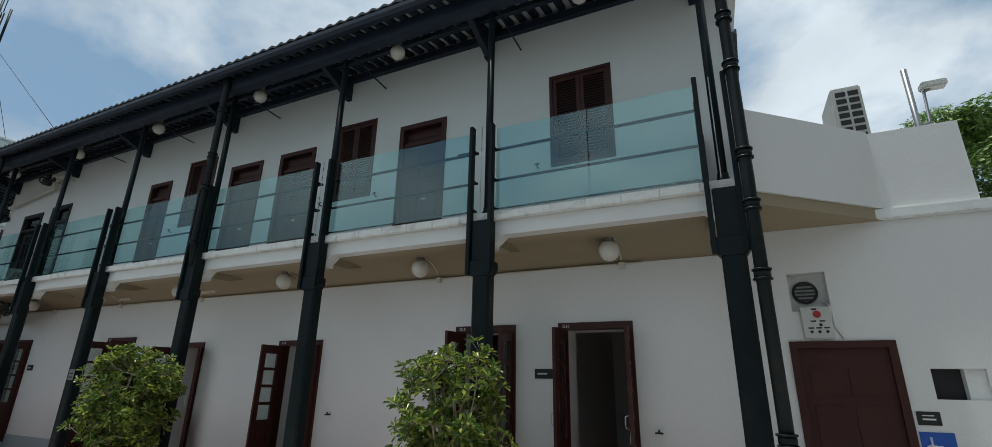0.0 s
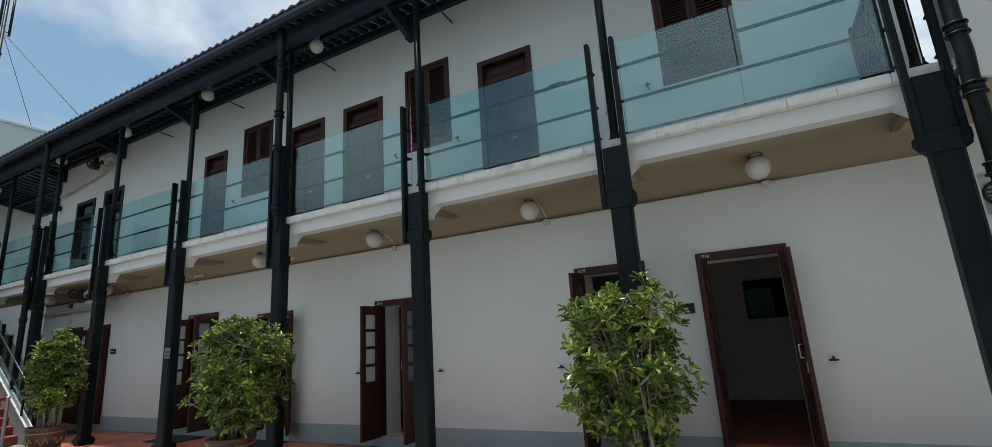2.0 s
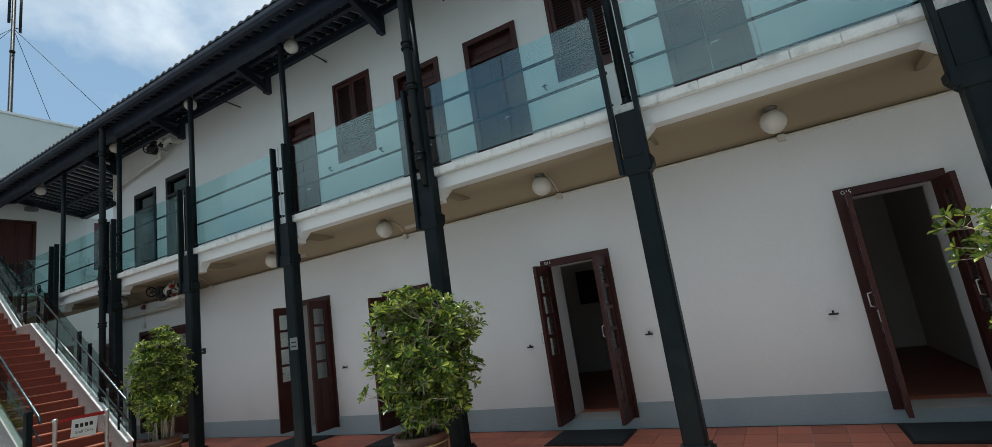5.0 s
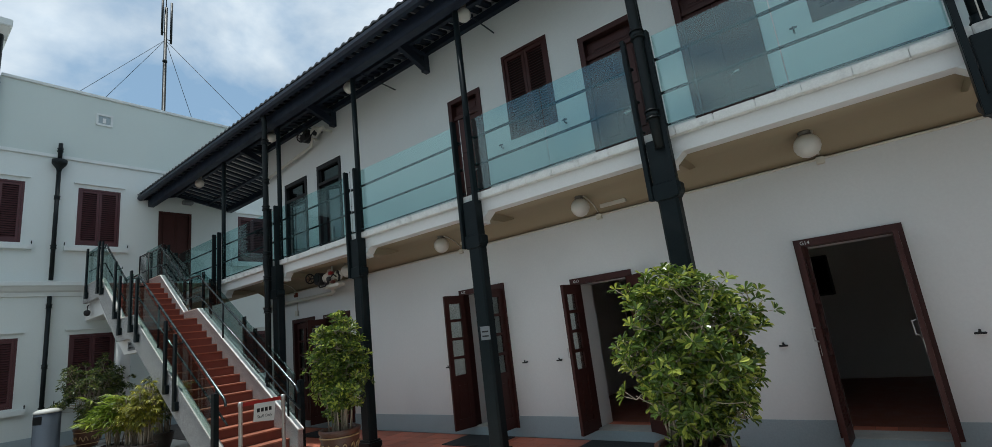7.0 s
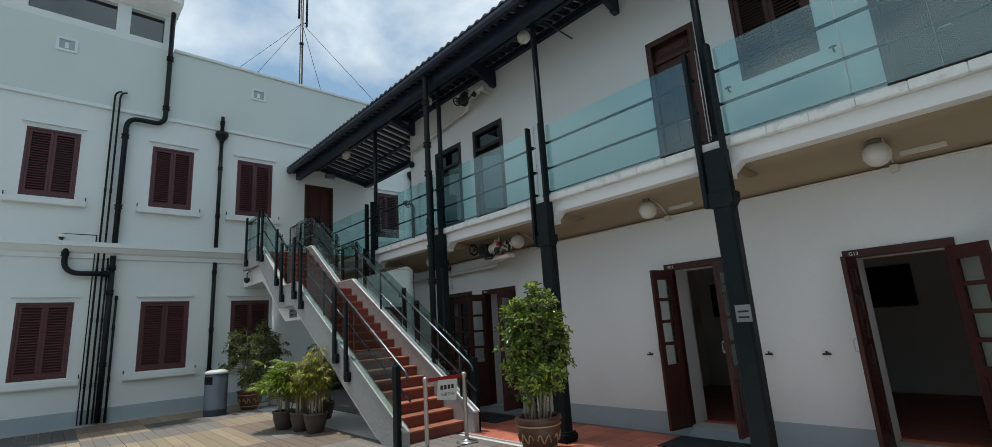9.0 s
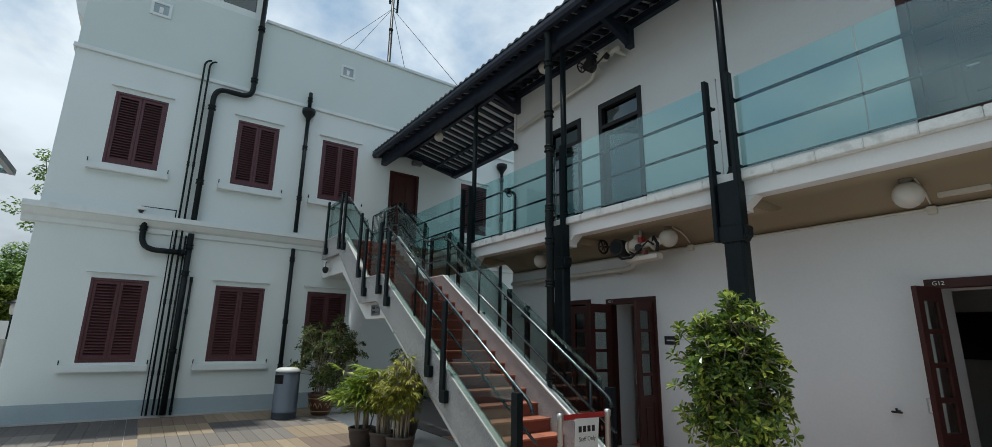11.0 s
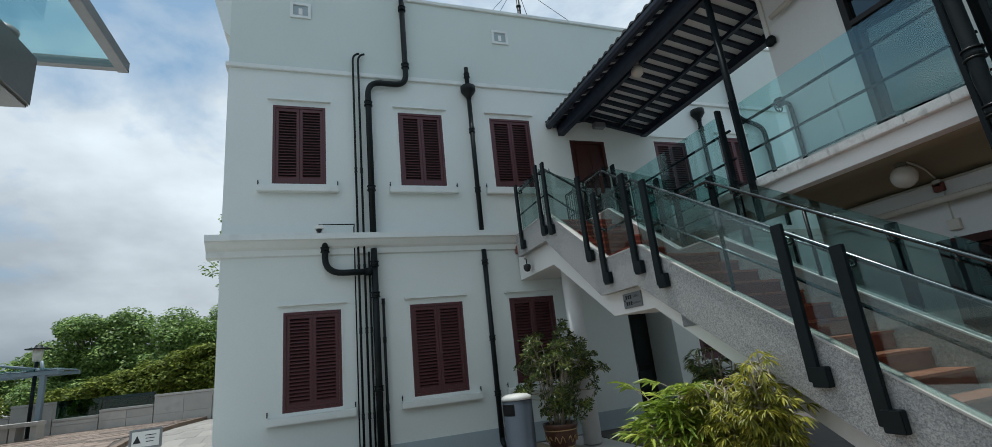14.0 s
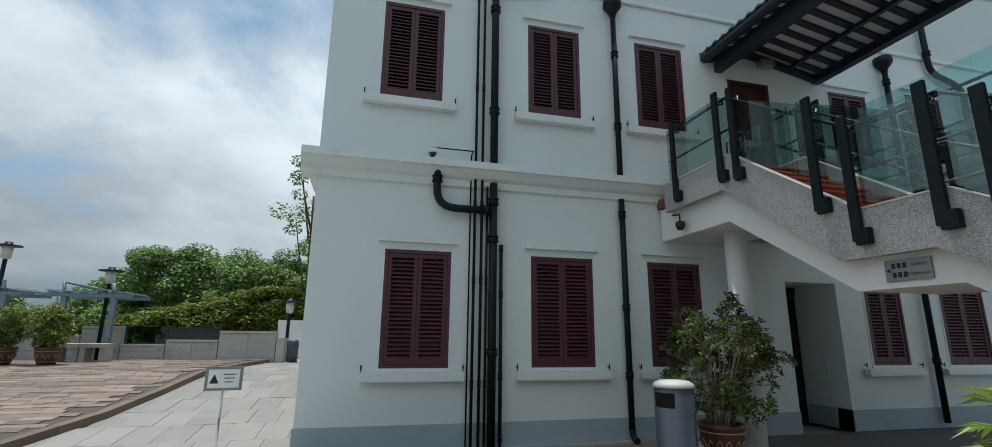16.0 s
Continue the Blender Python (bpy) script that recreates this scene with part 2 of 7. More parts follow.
M_REDTILE = mat("terracotta_floor_tile", (0.50, 0.155, 0.095), 0.55, vary=0.16, scale=8, bump=0.08, piece=0.22)
M_STEP = mat("terracotta_stair_tile", (0.34, 0.115, 0.065), 0.6, vary=0.14, scale=7, bump=0.08, piece=0.14)
M_RISER = mat("dark_red_riser", (0.17, 0.045, 0.03), 0.6, vary=0.18, scale=7, bump=0.08)
M_ROOMFLOOR = mat("room_floor_tile", (0.22, 0.08, 0.055), 0.5, vary=0.15, scale=6, bump=0.05)
M_ROOM = mat("room_wall_paint", (0.74, 0.72, 0.67), 0.85, vary=0.04, scale=1.5, bump=0.05)
M_GRANITE = mat("speckled_granite", (0.35, 0.35, 0.345), 0.75, vary=0.85, scale=80, fine=210, bump=0.4, spot=(0.14, 0.14, 0.135), spot_amount=0.5)
M_CONC = mat("pale_stone", (0.42, 0.41, 0.385), 0.8, vary=0.12, scale=3, bump=0.2, piece=0.1, spot=(0.28, 0.27, 0.25), spot_amount=0.5)
M_PAVE_GREY = mat("grey_stone_plank", (0.165, 0.145, 0.125), 0.8, vary=0.14, scale=5, bump=0.2, piece=0.12)
M_PAVE_TAN = mat("tan_stone_plank", (0.27, 0.205, 0.135), 0.8, vary=0.14, scale=5, bump=0.2, piece=0.14)
M_PAVE_DARK = mat("dark_slate_plank", (0.085, 0.075, 0.07), 0.75, vary=0.16, scale=5, bump=0.2, piece=0.12)
M_PAVE_BROWN = mat("brown_stone_plank", (0.16, 0.115, 0.085), 0.8, vary=0.14, scale=5, bump=0.2, piece=0.12)
M_COURT = mat("pale_court_stone", (0.52, 0.51, 0.49), 0.85, vary=0.12, scale=2, bump=0.2)
M_COURTSLAB = mat("pale_court_slab", (0.50, 0.49, 0.47), 0.85, vary=0.12, scale=3, bump=0.2, island=0.10, spot=(0.36, 0.35, 0.33), spot_amount=0.4)
M_GROUND = mat("worn_ground", (0.25, 0.24, 0.22), 0.9, vary=0.2, scale=2, bump=0.2)
M_PLAZA = mat("plaza_paving_stone", (0.205, 0.155, 0.125), 0.82, vary=0.16, scale=4, bump=0.2, island=0.42, spot=(0.12, 0.095, 0.08), spot_amount=0.6)
M_JOINT = mat("dark_paving_joint", (0.085, 0.07, 0.06), 0.9, vary=0.15, scale=4, bump=0.2)
M_RAMP = mat("light_ramp_slab", (0.27, 0.255, 0.235), 0.8, vary=0.13, scale=3, bump=0.15, island=0.12, spot=(0.33, 0.31, 0.28), spot_amount=0.5)
M_GLASS = glass_mat("greenish_rail_glass", (0.76, 0.915, 0.915), 0.075, 0.02, 0.12)
M_STAIRGLASS = glass_mat("stair_rail_glass", (0.66, 0.75, 0.735), 0.075, 0.02, 0.14)
M_GLASSEDGE = mat("green_glass_edge", (0.12, 0.30, 0.27), 0.2, vary=0.1, bump=0)
M_CANOPY = glass_mat("canopy_glass", (0.72, 0.86, 0.84), 0.06)
M_TEAL = glass_mat("teal_wall_glass", (0.72, 0.90, 0.89), 0.08)
M_STRIP = glass_mat("dark_guard_glass", (0.22, 0.34, 0.32), 0.05)
M_PANE = glass_mat("door_pane_glass", (0.75, 0.78, 0.76), 0.1, 0.12)
M_WINGLASS = glass_mat("dark_window_glass", (0.035, 0.042, 0.05), 0.10)
M_GLOBE = mat("white_globe_glass", (0.64, 0.61, 0.55), 0.35, vary=0.03, bump=0)
M_CHROME = mat("brushed_steel", (0.55, 0.55, 0.54), 0.32, 0.9, vary=0.08, bump=0.02)
M_RAILSTEEL = mat("stainless_handrail", (0.075, 0.095, 0.10), 0.25, 0.8, vary=0.08, bump=0.02)
M_ALU = mat("grey_metal_panel", (0.26, 0.27, 0.28), 0.4, 0.6, vary=0.08, bump=0.02)
M_BIN = mat("blue_grey_bin_paint", (0.062, 0.077, 0.098), 0.45, 0.2, vary=0.1, bump=0.03)
M_POT = mat("brown_glazed_pot", (0.095, 0.042, 0.026), 0.4, vary=0.3, scale=9, bump=0.15)
M_POTPAT = mat("cream_pot_relief", (0.38, 0.25, 0.12), 0.5, vary=0.2, scale=12, bump=0.1)
M_POTDARK = mat("dark_clay_pot", (0.075, 0.055, 0.045), 0.6, vary=0.25, scale=8, bump=0.15)
M_SOIL = mat("potting_soil", (0.045, 0.032, 0.022), 0.95, vary=0.3, scale=20, bump=0.6)
M_BARK = mat("pale_stem_bark", (0.34, 0.29, 0.22), 0.85, vary=0.25, scale=12, bump=0.3)
M_TRUNK = mat("tree_bark", (0.10, 0.075, 0.05), 0.9, vary=0.3, scale=6, bump=0.5)
M_LEAF = leaf_mat("shrub_leaf", (0.11, 0.18, 0.030), (0.50, 0.54, 0.095), 0.30, 0.30)
M_LEAF_DARK = leaf_mat("dark_shrub_leaf", (0.07, 0.11, 0.028), (0.28, 0.31, 0.075), 0.36, 0.3)
M_LEAF_YEL = leaf_mat("yellow_palm_leaf", (0.24, 0.25, 0.035), (0.55, 0.50, 0.075), 0.45, 0.36)
M_LEAF_BAMBOO = leaf_mat("lime_palm_leaf", (0.22, 0.32, 0.04), (0.50, 0.56, 0.10), 0.42, 0.38)
M_TREE = leaf_mat("tree_leaf", (0.15, 0.25, 0.065), (0.36, 0.48, 0.125), 0.5, 0.25, 0.3)
M_HEDGE = leaf_mat("hedge_leaf", (0.145, 0.19, 0.028), (0.34, 0.38, 0.06), 0.6, 0.38, 0.2)
M_WHITE = mat("white_enamel", (0.75, 0.75, 0.72), 0.45, vary=0.05, bump=0.03)
M_GREYBOX = mat("pale_grey_casing", (0.55, 0.55, 0.52), 0.5, vary=0.06, bump=0.03)
M_BLACK = mat("matt_black", (0.012, 0.012, 0.013), 0.6, vary=0.2, bump=0.03)
M_RED = mat("red_plastic", (0.36, 0.022, 0.02), 0.4, vary=0.08, bump=0.02)
M_BLUE = mat("blue_sign", (0.02, 0.09, 0.42), 0.45, vary=0.04, bump=0)
M_MAT = mat("dark_rubber_mat", (0.028, 0.031, 0.034), 0.9, vary=0.25, scale=10, fine=200, bump=0.5)
# blue-grey base colour carries the haze of distance
M_HILL = mat("haze_tinted_hill", (0.13, 0.19, 0.24), 1.0, vary=0.12, scale=0.02, fine=0.1, bump=0)
M_PIPECREAM = mat("cream_painted_pipe", (0.66, 0.62, 0.54), 0.55, vary=0.08, bump=0.05)
M_COLLAR = mat("bronze_grey_lamp_collar", (0.17, 0.15, 0.125), 0.5, 0.3, vary=0.1, bump=0.03)
M_PERG = mat("pergola_grey_blue_steel", (0.20, 0.25, 0.29), 0.5, 0.3, vary=0.1, bump=0.03)


# ---- mesh helpers ----
def box(bm, x0, x1, y0, y1, z0, z1):
    v = [bm.verts.new(p) for p in ((x0, y0, z0), (x1, y0, z0), (x1, y1, z0), (x0, y1, z0), (x0, y0, z1), (x1, y0, z1), (x1, y1, z1), (x0, y1, z1))]
    for f in ((3, 2, 1, 0), (4, 5, 6, 7), (0, 1, 5, 4), (1, 2, 6, 5), (2, 3, 7, 6), (3, 0, 4, 7)):
        bm.faces.new([v[i] for i in f])
    return v


def bbox(x0, x1, y0, y1, z0, z1, bevel=0.0):
    bm = bmesh.new()
    box(bm, min(x0, x1), max(x0, x1), min(y0, y1), max(y0, y1), min(z0, z1), max(z0, z1))
    if bevel:
        bmesh.ops.bevel(bm, geom=bm.edges[:], offset=bevel, segments=2, affect="EDGES")
    return bm


def prism(points, a, b, axis="y"):
    """A polygon swept along an axis: points are (x, z) for y, (y, z) for x, (x, y) for z."""
    bm = bmesh.new()
    put = {"y": lambda p, q: (p[0], q, p[1]), "x": lambda p, q: (q, p[0], p[1]), "z": lambda p, q: (p[0], p[1], q)}[axis]
    v0, v1 = [bm.verts.new(put(p, a)) for p in points], [bm.verts.new(put(p, b)) for p in points]
    n = len(points)
    bm.faces.new(v0)
    bm.faces.new(v1[::-1])
    for i in range(n):
        bm.faces.new((v0[i], v0[(i + 1) % n], v1[(i + 1) % n], v1[i]))
    bmesh.ops.recalc_face_normals(bm, faces=bm.faces[:])
    return bm


def tube(bm, pts, r, seg=10, r2=None):
    """A round bar through the points, closed at both ends, tapering to r2."""
    pts = [Vector(p) for p in pts]
    rings, side = [], None
    for i, p in enumerate(pts):
        d = ((pts[min(i + 1, len(pts) - 1)] - p).normalized() + (p - pts[max(i - 1, 0)]).normalized()).normalized()
        if side is None:
            side = d.orthogonal().normalized()
        side = (side - d * side.dot(d)).normalized()
        up = d.cross(side)
        f = r if r2 is None else r + (r2 - r) * i / (len(pts) - 1)
        rings.append([bm.verts.new(p + (side * math.cos(a) + up * math.sin(a)) * f) for a in (2 * math.pi * k / seg for k in range(seg))])
    for a, b in zip(rings, rings[1:]):
        for k in range(seg):
            f = bm.faces.new((a[k], a[(k + 1) % seg], b[(k + 1) % seg], b[k]))
            f.smooth = True
    bm.faces.new(rings[0][::-1])
    bm.faces.new(rings[-1])
    return bm


def tubes(*lines, r=0.02, seg=10):
    bm = bmesh.new()
    for pts in lines:
        tube(bm, pts, r, seg)
    return bm


def lathe(profile, seg=24, centre=(0, 0, 0)):
    """A turned shape from (radius, height) pairs."""
    bm = bmesh.new()
    rings = []
    for r, z in profile:
        rings.append([bm.verts.new((centre[0] + r * math.cos(a), centre[1] + r * math.sin(a), centre[2] + z)) for a in (2 * math.pi * k / seg for k in range(seg))])
    for a, b in zip(rings, rings[1:]):
        for k in range(seg):
            f = bm.faces.new((a[k], a[(k + 1) % seg], b[(k + 1) % seg], b[k]))
            f.smooth = True
    bm.faces.new(rings[0][::-1])
    bm.faces.new(rings[-1])
    return bm


def bend(a, b, c, n=6):
    """Points of a rounded corner from a by b to c."""
    a, b, c = Vector(a), Vector(b), Vector(c)
    return [a * (1 - t) ** 2 + b * 2 * t * (1 - t) + c * t * t for t in (i / n for i in range(n + 1))]


def mesh_of(name, bm, material):
    me = bpy.data.meshes.new(name)
    bm.normal_update()
    bm.to_mesh(me)
    bm.free()
    me.materials.append(material)
    return me


def part(name, bm, material, parent, label=""):
    ob = new(name, mesh_of(name, bm, material))
    ob.parent = parent
    if parent is not None and parent.type == "EMPTY":
        ob.matrix_parent_inverse = Matrix.Translation(parent.location).inverted()
    return tagged(ob, label)


def thing(name, at, label, category, group="", kind=""):
    ob = new(name)
    ob.empty_display_size = 0.1
    ob.location = at
    return tagged(ob, label, category, group, kind)


def solid(name, bm, material, label, category, group="", kind=""):
    return tagged(new(name, mesh_of(name, bm, material)), label, category, group, kind)


def structure(name, bm, material, label, category):
    return solid(name, bm, material, label, category, kind="structure")


def raw(name, verts, faces, material, parent=None, label=""):
    me = bpy.data.meshes.new(name)
    me.from_pydata(verts, [], faces)
    me.materials.append(material)
    ob = new(name, me)
    ob.parent = parent
    if parent is not None and parent.type == "EMPTY":
        ob.matrix_parent_inverse = Matrix.Translation(parent.location).inverted()
    return tagged(ob, label)


def wall_cells(bm, axis, at, thick, lo, hi, z0, z1, openings):
    """A wall across lo..hi and z0..z1 with openings (a, b, za, zb), as one watertight-looking set of blocks."""
    xs = sorted({lo, hi, *[o[0] for o in openings], *[o[1] for o in openings]})
    for a, b in zip(xs, xs[1:]):
        if b <= lo or a >= hi:
            continue
        mid = (a + b) / 2
        cuts = sorted((o[2], o[3]) for o in openings if o[0] < mid < o[1])
        z = z0
        for c, d in cuts + [(z1, z1)]:
            if c - z > 1e-4:
                if axis == "x":
                    box(bm, a, b, at, at + thick, z, c)
                else:
                    box(bm, at - thick, at, a, b, z, c)
            z = d
    bmesh.ops.remove_doubles(bm, verts=bm.verts[:], dist=1e-5)
    inner = [f for f in bm.faces if sum(1 for g in f.edges[0].link_faces if set(g.verts) == set(f.verts)) > 1]
    bmesh.ops.delete(bm, geom=inner, context="FACES_ONLY")
    return bm


def text_plate(text, size, m, depth, material, parent, name="lettering"):
    cu = bpy.data.curves.new(name, "FONT")
    cu.body, cu.size, cu.extrude, cu.align_x, cu.align_y = text, size, depth, "CENTER", "CENTER"
    ob = new(name, cu)
    me = bpy.data.meshes.new_from_object(ob.evaluated_get(bpy.context.evaluated_depsgraph_get()))
    bpy.data.objects.remove(ob)
    me.materials.append(material)
    out = new(name, me)
    out.matrix_world = m
    if parent is not None:
        out.parent = parent
        out.matrix_parent_inverse = Matrix.Translation(parent.location).inverted()
    return out


# ---- large structure: the long white building ----
FY, XL, XR = 6.5, -19.45, -0.15
COLS = [-0.43, -3.105, -5.775, -8.455, -11.215, -13.915, -16.685]
DOORS = [(-2.57, -1.62, 2.35, 95, 98, "G16"), (-4.09, -3.17, 2.35, 95, 92, "G15"), (-7.55, -6.58, 2.22, 93, 88, "G14"),
         (-10.46, -9.5, 2.23, 93, 142, "G13"), (-12.68, -11.69, 2.37, 102, 90, "G12"), (-16.84, -15.86, 2.40, 102, 92, "G11")]
UP_DOORS = [(-5.37, -4.44, 5.83), (-8.27, -7.34, 5.85), (-9.71, -8.77, 5.84), (-12.49, -11.71, 5.88)]
UP_DARK = [(-16.87, -15.92, 5.93), (-18.33, -17.33, 5.86)]
UP_WINS = [(-2.63, -1.69, 4.58, 6.09), (-6.83, -5.92, 4.64, 6.15), (-11.17, -10.25, 4.68, 6.21)]
SLAB_TOP, THRESH = 3.42, 0.13

openings = [(a, b, THRESH, t) for a, b, t, *_ in DOORS] + [(-18.15, -17.2, THRESH, 2.42)]
upper = [(a, b, SLAB_TOP, t) for a, b, t in UP_DOORS + UP_DARK] + [(a, b, c, d) for a, b, c, d in UP_WINS]
bm = bmesh.new()
wall_cells(bm, "x", FY, 0.3, XL, XR, 0.0, 3.3, openings)
structure("wall_south_lower", bm, M_WALL, "white rendered ground-floor wall of the long building", "wall")
bm = bmesh.new()
wall_cells(bm, "x", FY, 0.3, XL, XR, 3.302, 7.3, upper)
structure("wall_south_upper", bm, M_WALL, "white rendered upper wall behind the balcony", "wall")
structure("wall_west", bbox(XL, XL + 0.3, FY + 0.302, 12, 0, 7.3), M_WALL, "white rendered gable wall of the long building", "wall")
structure("wall_east", bbox(XR - 0.3, XR - 0.002, FY + 0.302, 12, 0, 7.3), M_WALL, "white rendered end wall of the long building", "wall")
structure("wall_north", bbox(XL + 0.3, XR - 0.3, 10.6, 10.9, 0, 7.3), M_ROOM, "painted back wall of the rooms", "wall")
structure("room_floor", bbox(XL + 0.3, XR - 0.3, FY + 0.302, 10.6, 0.0, THRESH - 0.002), M_ROOMFLOOR, "dark red tiled room floor", "floor")
structure("room_ceiling", bbox(XL + 0.3, XR - 0.3, FY + 0.302, 10.6, 3.2, 3.4), M_ROOM, "plain painted room ceiling", "ceiling")
structure("upper_room_ceiling", bbox(XL + 0.3, XR - 0.3, FY + 0.302, 10.6, 7.05, 7.25), M_ROOM, "plain painted upper ceiling", "ceiling")
for k, x in enumerate((-2.87, -5.6, -9.0, -11.58, -14.3, -17.05)):
    structure("room_wall", bbox(x - 0.08, x + 0.08, FY + 0.302, 10.598, THRESH, 3.198), M_ROOM, "cream painted partition wall between rooms", "wall")

# plinth along the wall, cut at each door
edges = [XL] + [v for d in sorted(openings) for v in (d[0], d[1])] + [XR]
for a, b in zip(edges[0::2], edges[1::2]):
    structure("plinth", bbox(a, b, FY - 0.012, FY - 0.001, 0.0, 0.30), M_PLINTH, "grey painted plinth band at the foot of the wall", "plinth")
for a, b, *_ in openings:
    structure("plinth", bbox(a, b, FY - 0.012, FY + 0.3, 0.0, THRESH - 0.004), M_PLINTH, "grey painted plinth under a doorway", "plinth")

# balcony slab, kerb, fascia and beams
cove = [(5.605, 3.305), (5.95, 3.300), (6.12, 3.288), (6.25, 3.258), (6.36, 3.205), (6.44, 3.145), (6.498, 3.075)]
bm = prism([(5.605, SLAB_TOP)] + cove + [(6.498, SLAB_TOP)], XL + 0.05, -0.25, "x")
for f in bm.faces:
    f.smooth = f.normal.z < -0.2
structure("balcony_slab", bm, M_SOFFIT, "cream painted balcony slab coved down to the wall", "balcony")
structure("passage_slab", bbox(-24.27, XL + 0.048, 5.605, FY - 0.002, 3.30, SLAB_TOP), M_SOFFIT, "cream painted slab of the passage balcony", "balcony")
kerb_line = structure("balcony_kerb", bbox(-24.27, -0.22, 5.40, 5.50, 3.475, 3.55), M_TRIM, "weathered white kerb along the balcony edge", "kerb")
x = -24.25
while x < -0.25:
    part("kerb_block", bbox(x + 0.002, min(x + 0.398, -0.222), 5.345, 5.504, 3.474, 3.575, 0.008), M_KERBPAINT, kerb_line)
    x += 0.4
structure("balcony_fascia", bbox(-24.27, -0.25, 5.425, 5.60, 3.295, 3.470), M_WALL, "white painted fascia beam under the balcony kerb", "beam")
for x in COLS + [-19.4]:
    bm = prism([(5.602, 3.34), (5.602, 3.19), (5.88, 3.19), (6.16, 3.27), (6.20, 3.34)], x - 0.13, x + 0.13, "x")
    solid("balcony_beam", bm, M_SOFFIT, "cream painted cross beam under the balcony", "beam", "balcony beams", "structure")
    bm = bmesh.new()
    for s in (-1, 1):
        v = [bm.verts.new((x + s * q[0], q[1], q[2])) for q in ((0.10, 5.43, 3.294), (0.22, 5.43, 3.294), (0.10, 5.43, 3.19), (0.10, 5.59, 3.294), (0.22, 5.59, 3.294), (0.10, 5.59, 3.19))]
        for f in ((0, 1, 2), (3, 5, 4), (0, 3, 4, 1), (1, 4, 5, 2), (2, 5, 3, 0)):
            bm.faces.new([v[i] for i in f])
    box(bm, x - 0.10, x + 0.10, 5.44, 5.59, 3.14, 3.294)
    bmesh.ops.recalc_face_normals(bm, faces=bm.faces[:])
    solid("fascia_haunch", bm, M_TRIM, "white painted haunch where the fascia meets a column", "beam", "fascia haunches", "structure")

# roof: boards, rafters, tiles, gutter
def roof_z(y):
    return 6.98 + 0.26 * (y - 5.15)


bm = prism([(5.12, roof_z(5.12)), (5.12, roof_z(5.12) + 0.03), (9.2, roof_z(9.2) + 0.03), (9.2, roof_z(9.2))], XL + 0.02, 0.15, "x")
def pass_z(y):
    return roof_z(y) if y < 6.05 else roof_z(6.05) - 0.19 * (y - 6.05)


structure("roof_boards_passage", prism([(y, pass_z(y)) for y in (5.12, 6.05, 7.8)] + [(y, pass_z(y) + 0.03) for y in (7.8, 6.05, 5.12)], -24.27, XL + 0.018, "x"), M_BOARD, "whitewashed boards on the underside of the passage roof", "roof")
structure("roof_boards", bm, M_BOARD, "whitewashed boards on the underside of the roof", "roof")
verts, faces = [], []
period, seg = 0.215, 8
nx = int(24.5 / period) * seg
for i in range(nx + 1):
    x = -24.27 + i * period / seg
    ph = (i % seg) / seg * 2 * math.pi
    dz = 0.045 * (0.5 + 0.5 * math.cos(ph))
    for y, zz in ((4.975, 0.0), (4.975, 0.03), (6.05, 0.04), (7.85 if x < XL else 9.2, 0.04)):
        verts.append((x, y, (pass_z(y) if x < XL else roof_z(y)) + zz + (dz if zz else dz * 0.6)))
for i in range(nx):
    for k in range(3):
        a = i * 4 + k
        faces.append((a, a + 4, a + 5, a + 1))
tagged(raw("roof_tiles", verts, faces, M_TILE), "dark grey corrugated clay roof tiles", "roof", kind="structure")
verts = [(XL, 9.2, 8.0), (0.2, 9.2, 8.0), (0.2, 13.5, 6.9), (XL, 13.5, 6.9), (XL, 9.2, 8.08), (0.2, 9.2, 8.08), (0.2, 13.5, 7.0), (XL, 13.5, 7.0)]
tagged(raw("roof_rear", verts, [(0, 1, 2, 3), (7, 6, 5, 4), (0, 4, 5, 1), (2, 6, 7, 3), (1, 5, 6, 2), (3, 7, 4, 0)], M_TILE), "dark tiled rear roof slope", "roof", kind="structure")

roof_frame = thing("eaves_frame", (-12, 5.3, 6.5), "black painted timber eaves with rafters, purlins and brackets", "eaves", kind="structure")
part("eaves_beam", bbox(-24.25, 0.05, 5.255, 5.42, 6.62, 6.885, 0.01), M_TIMBER, roof_frame)
part("gutter", prism([(y + 0.01, z - 0.055) for y, z in ((4.96, 6.97), (4.96, 6.90), (5.0, 6.85), (5.08, 6.85), (5.11, 6.90), (5.11, 6.97), (5.10, 6.97), (5.095, 6.9), (5.07, 6.87), (5.01, 6.87), (4.98, 6.9), (4.975, 6.97))], -24.25, 0.1, "x"), M_TIMBER, roof_frame, "blue-black half-round gutter")
part("fascia_board", bbox(-24.25, 0.12, 5.125, 5.15, 6.86, 6.985), M_TIMBER, roof_frame)
for y in (6.0, 7.0):
    part("purlin", bbox(-24.25, -19.5 if y > 6.4 else 0.05, y - 0.04, y + 0.04, pass_z(y) - (0.13 if y > 6.4 else 0.145), pass_z(y) - 0.064), M_TIMBER, roof_frame)
part("wall_rafter", prism([(y, pass_z(y) - 0.16) for y in (5.15, 6.05, 7.7)] + [(y, pass_z(y) - 0.037) for y in (7.7, 6.05, 5.15)], -24.26, -24.16, "x"), M_TIMBER, roof_frame)
part("end_beam", bbox(-24.25, -19.46, 7.62, 7.78, 6.72, 6.885), M_TIMBER, roof_frame)
part("wall_plate", bbox(XL, 0.05, FY - 0.1, FY - 0.003, 7.05, 7.175), M_TIMBER, roof_frame)
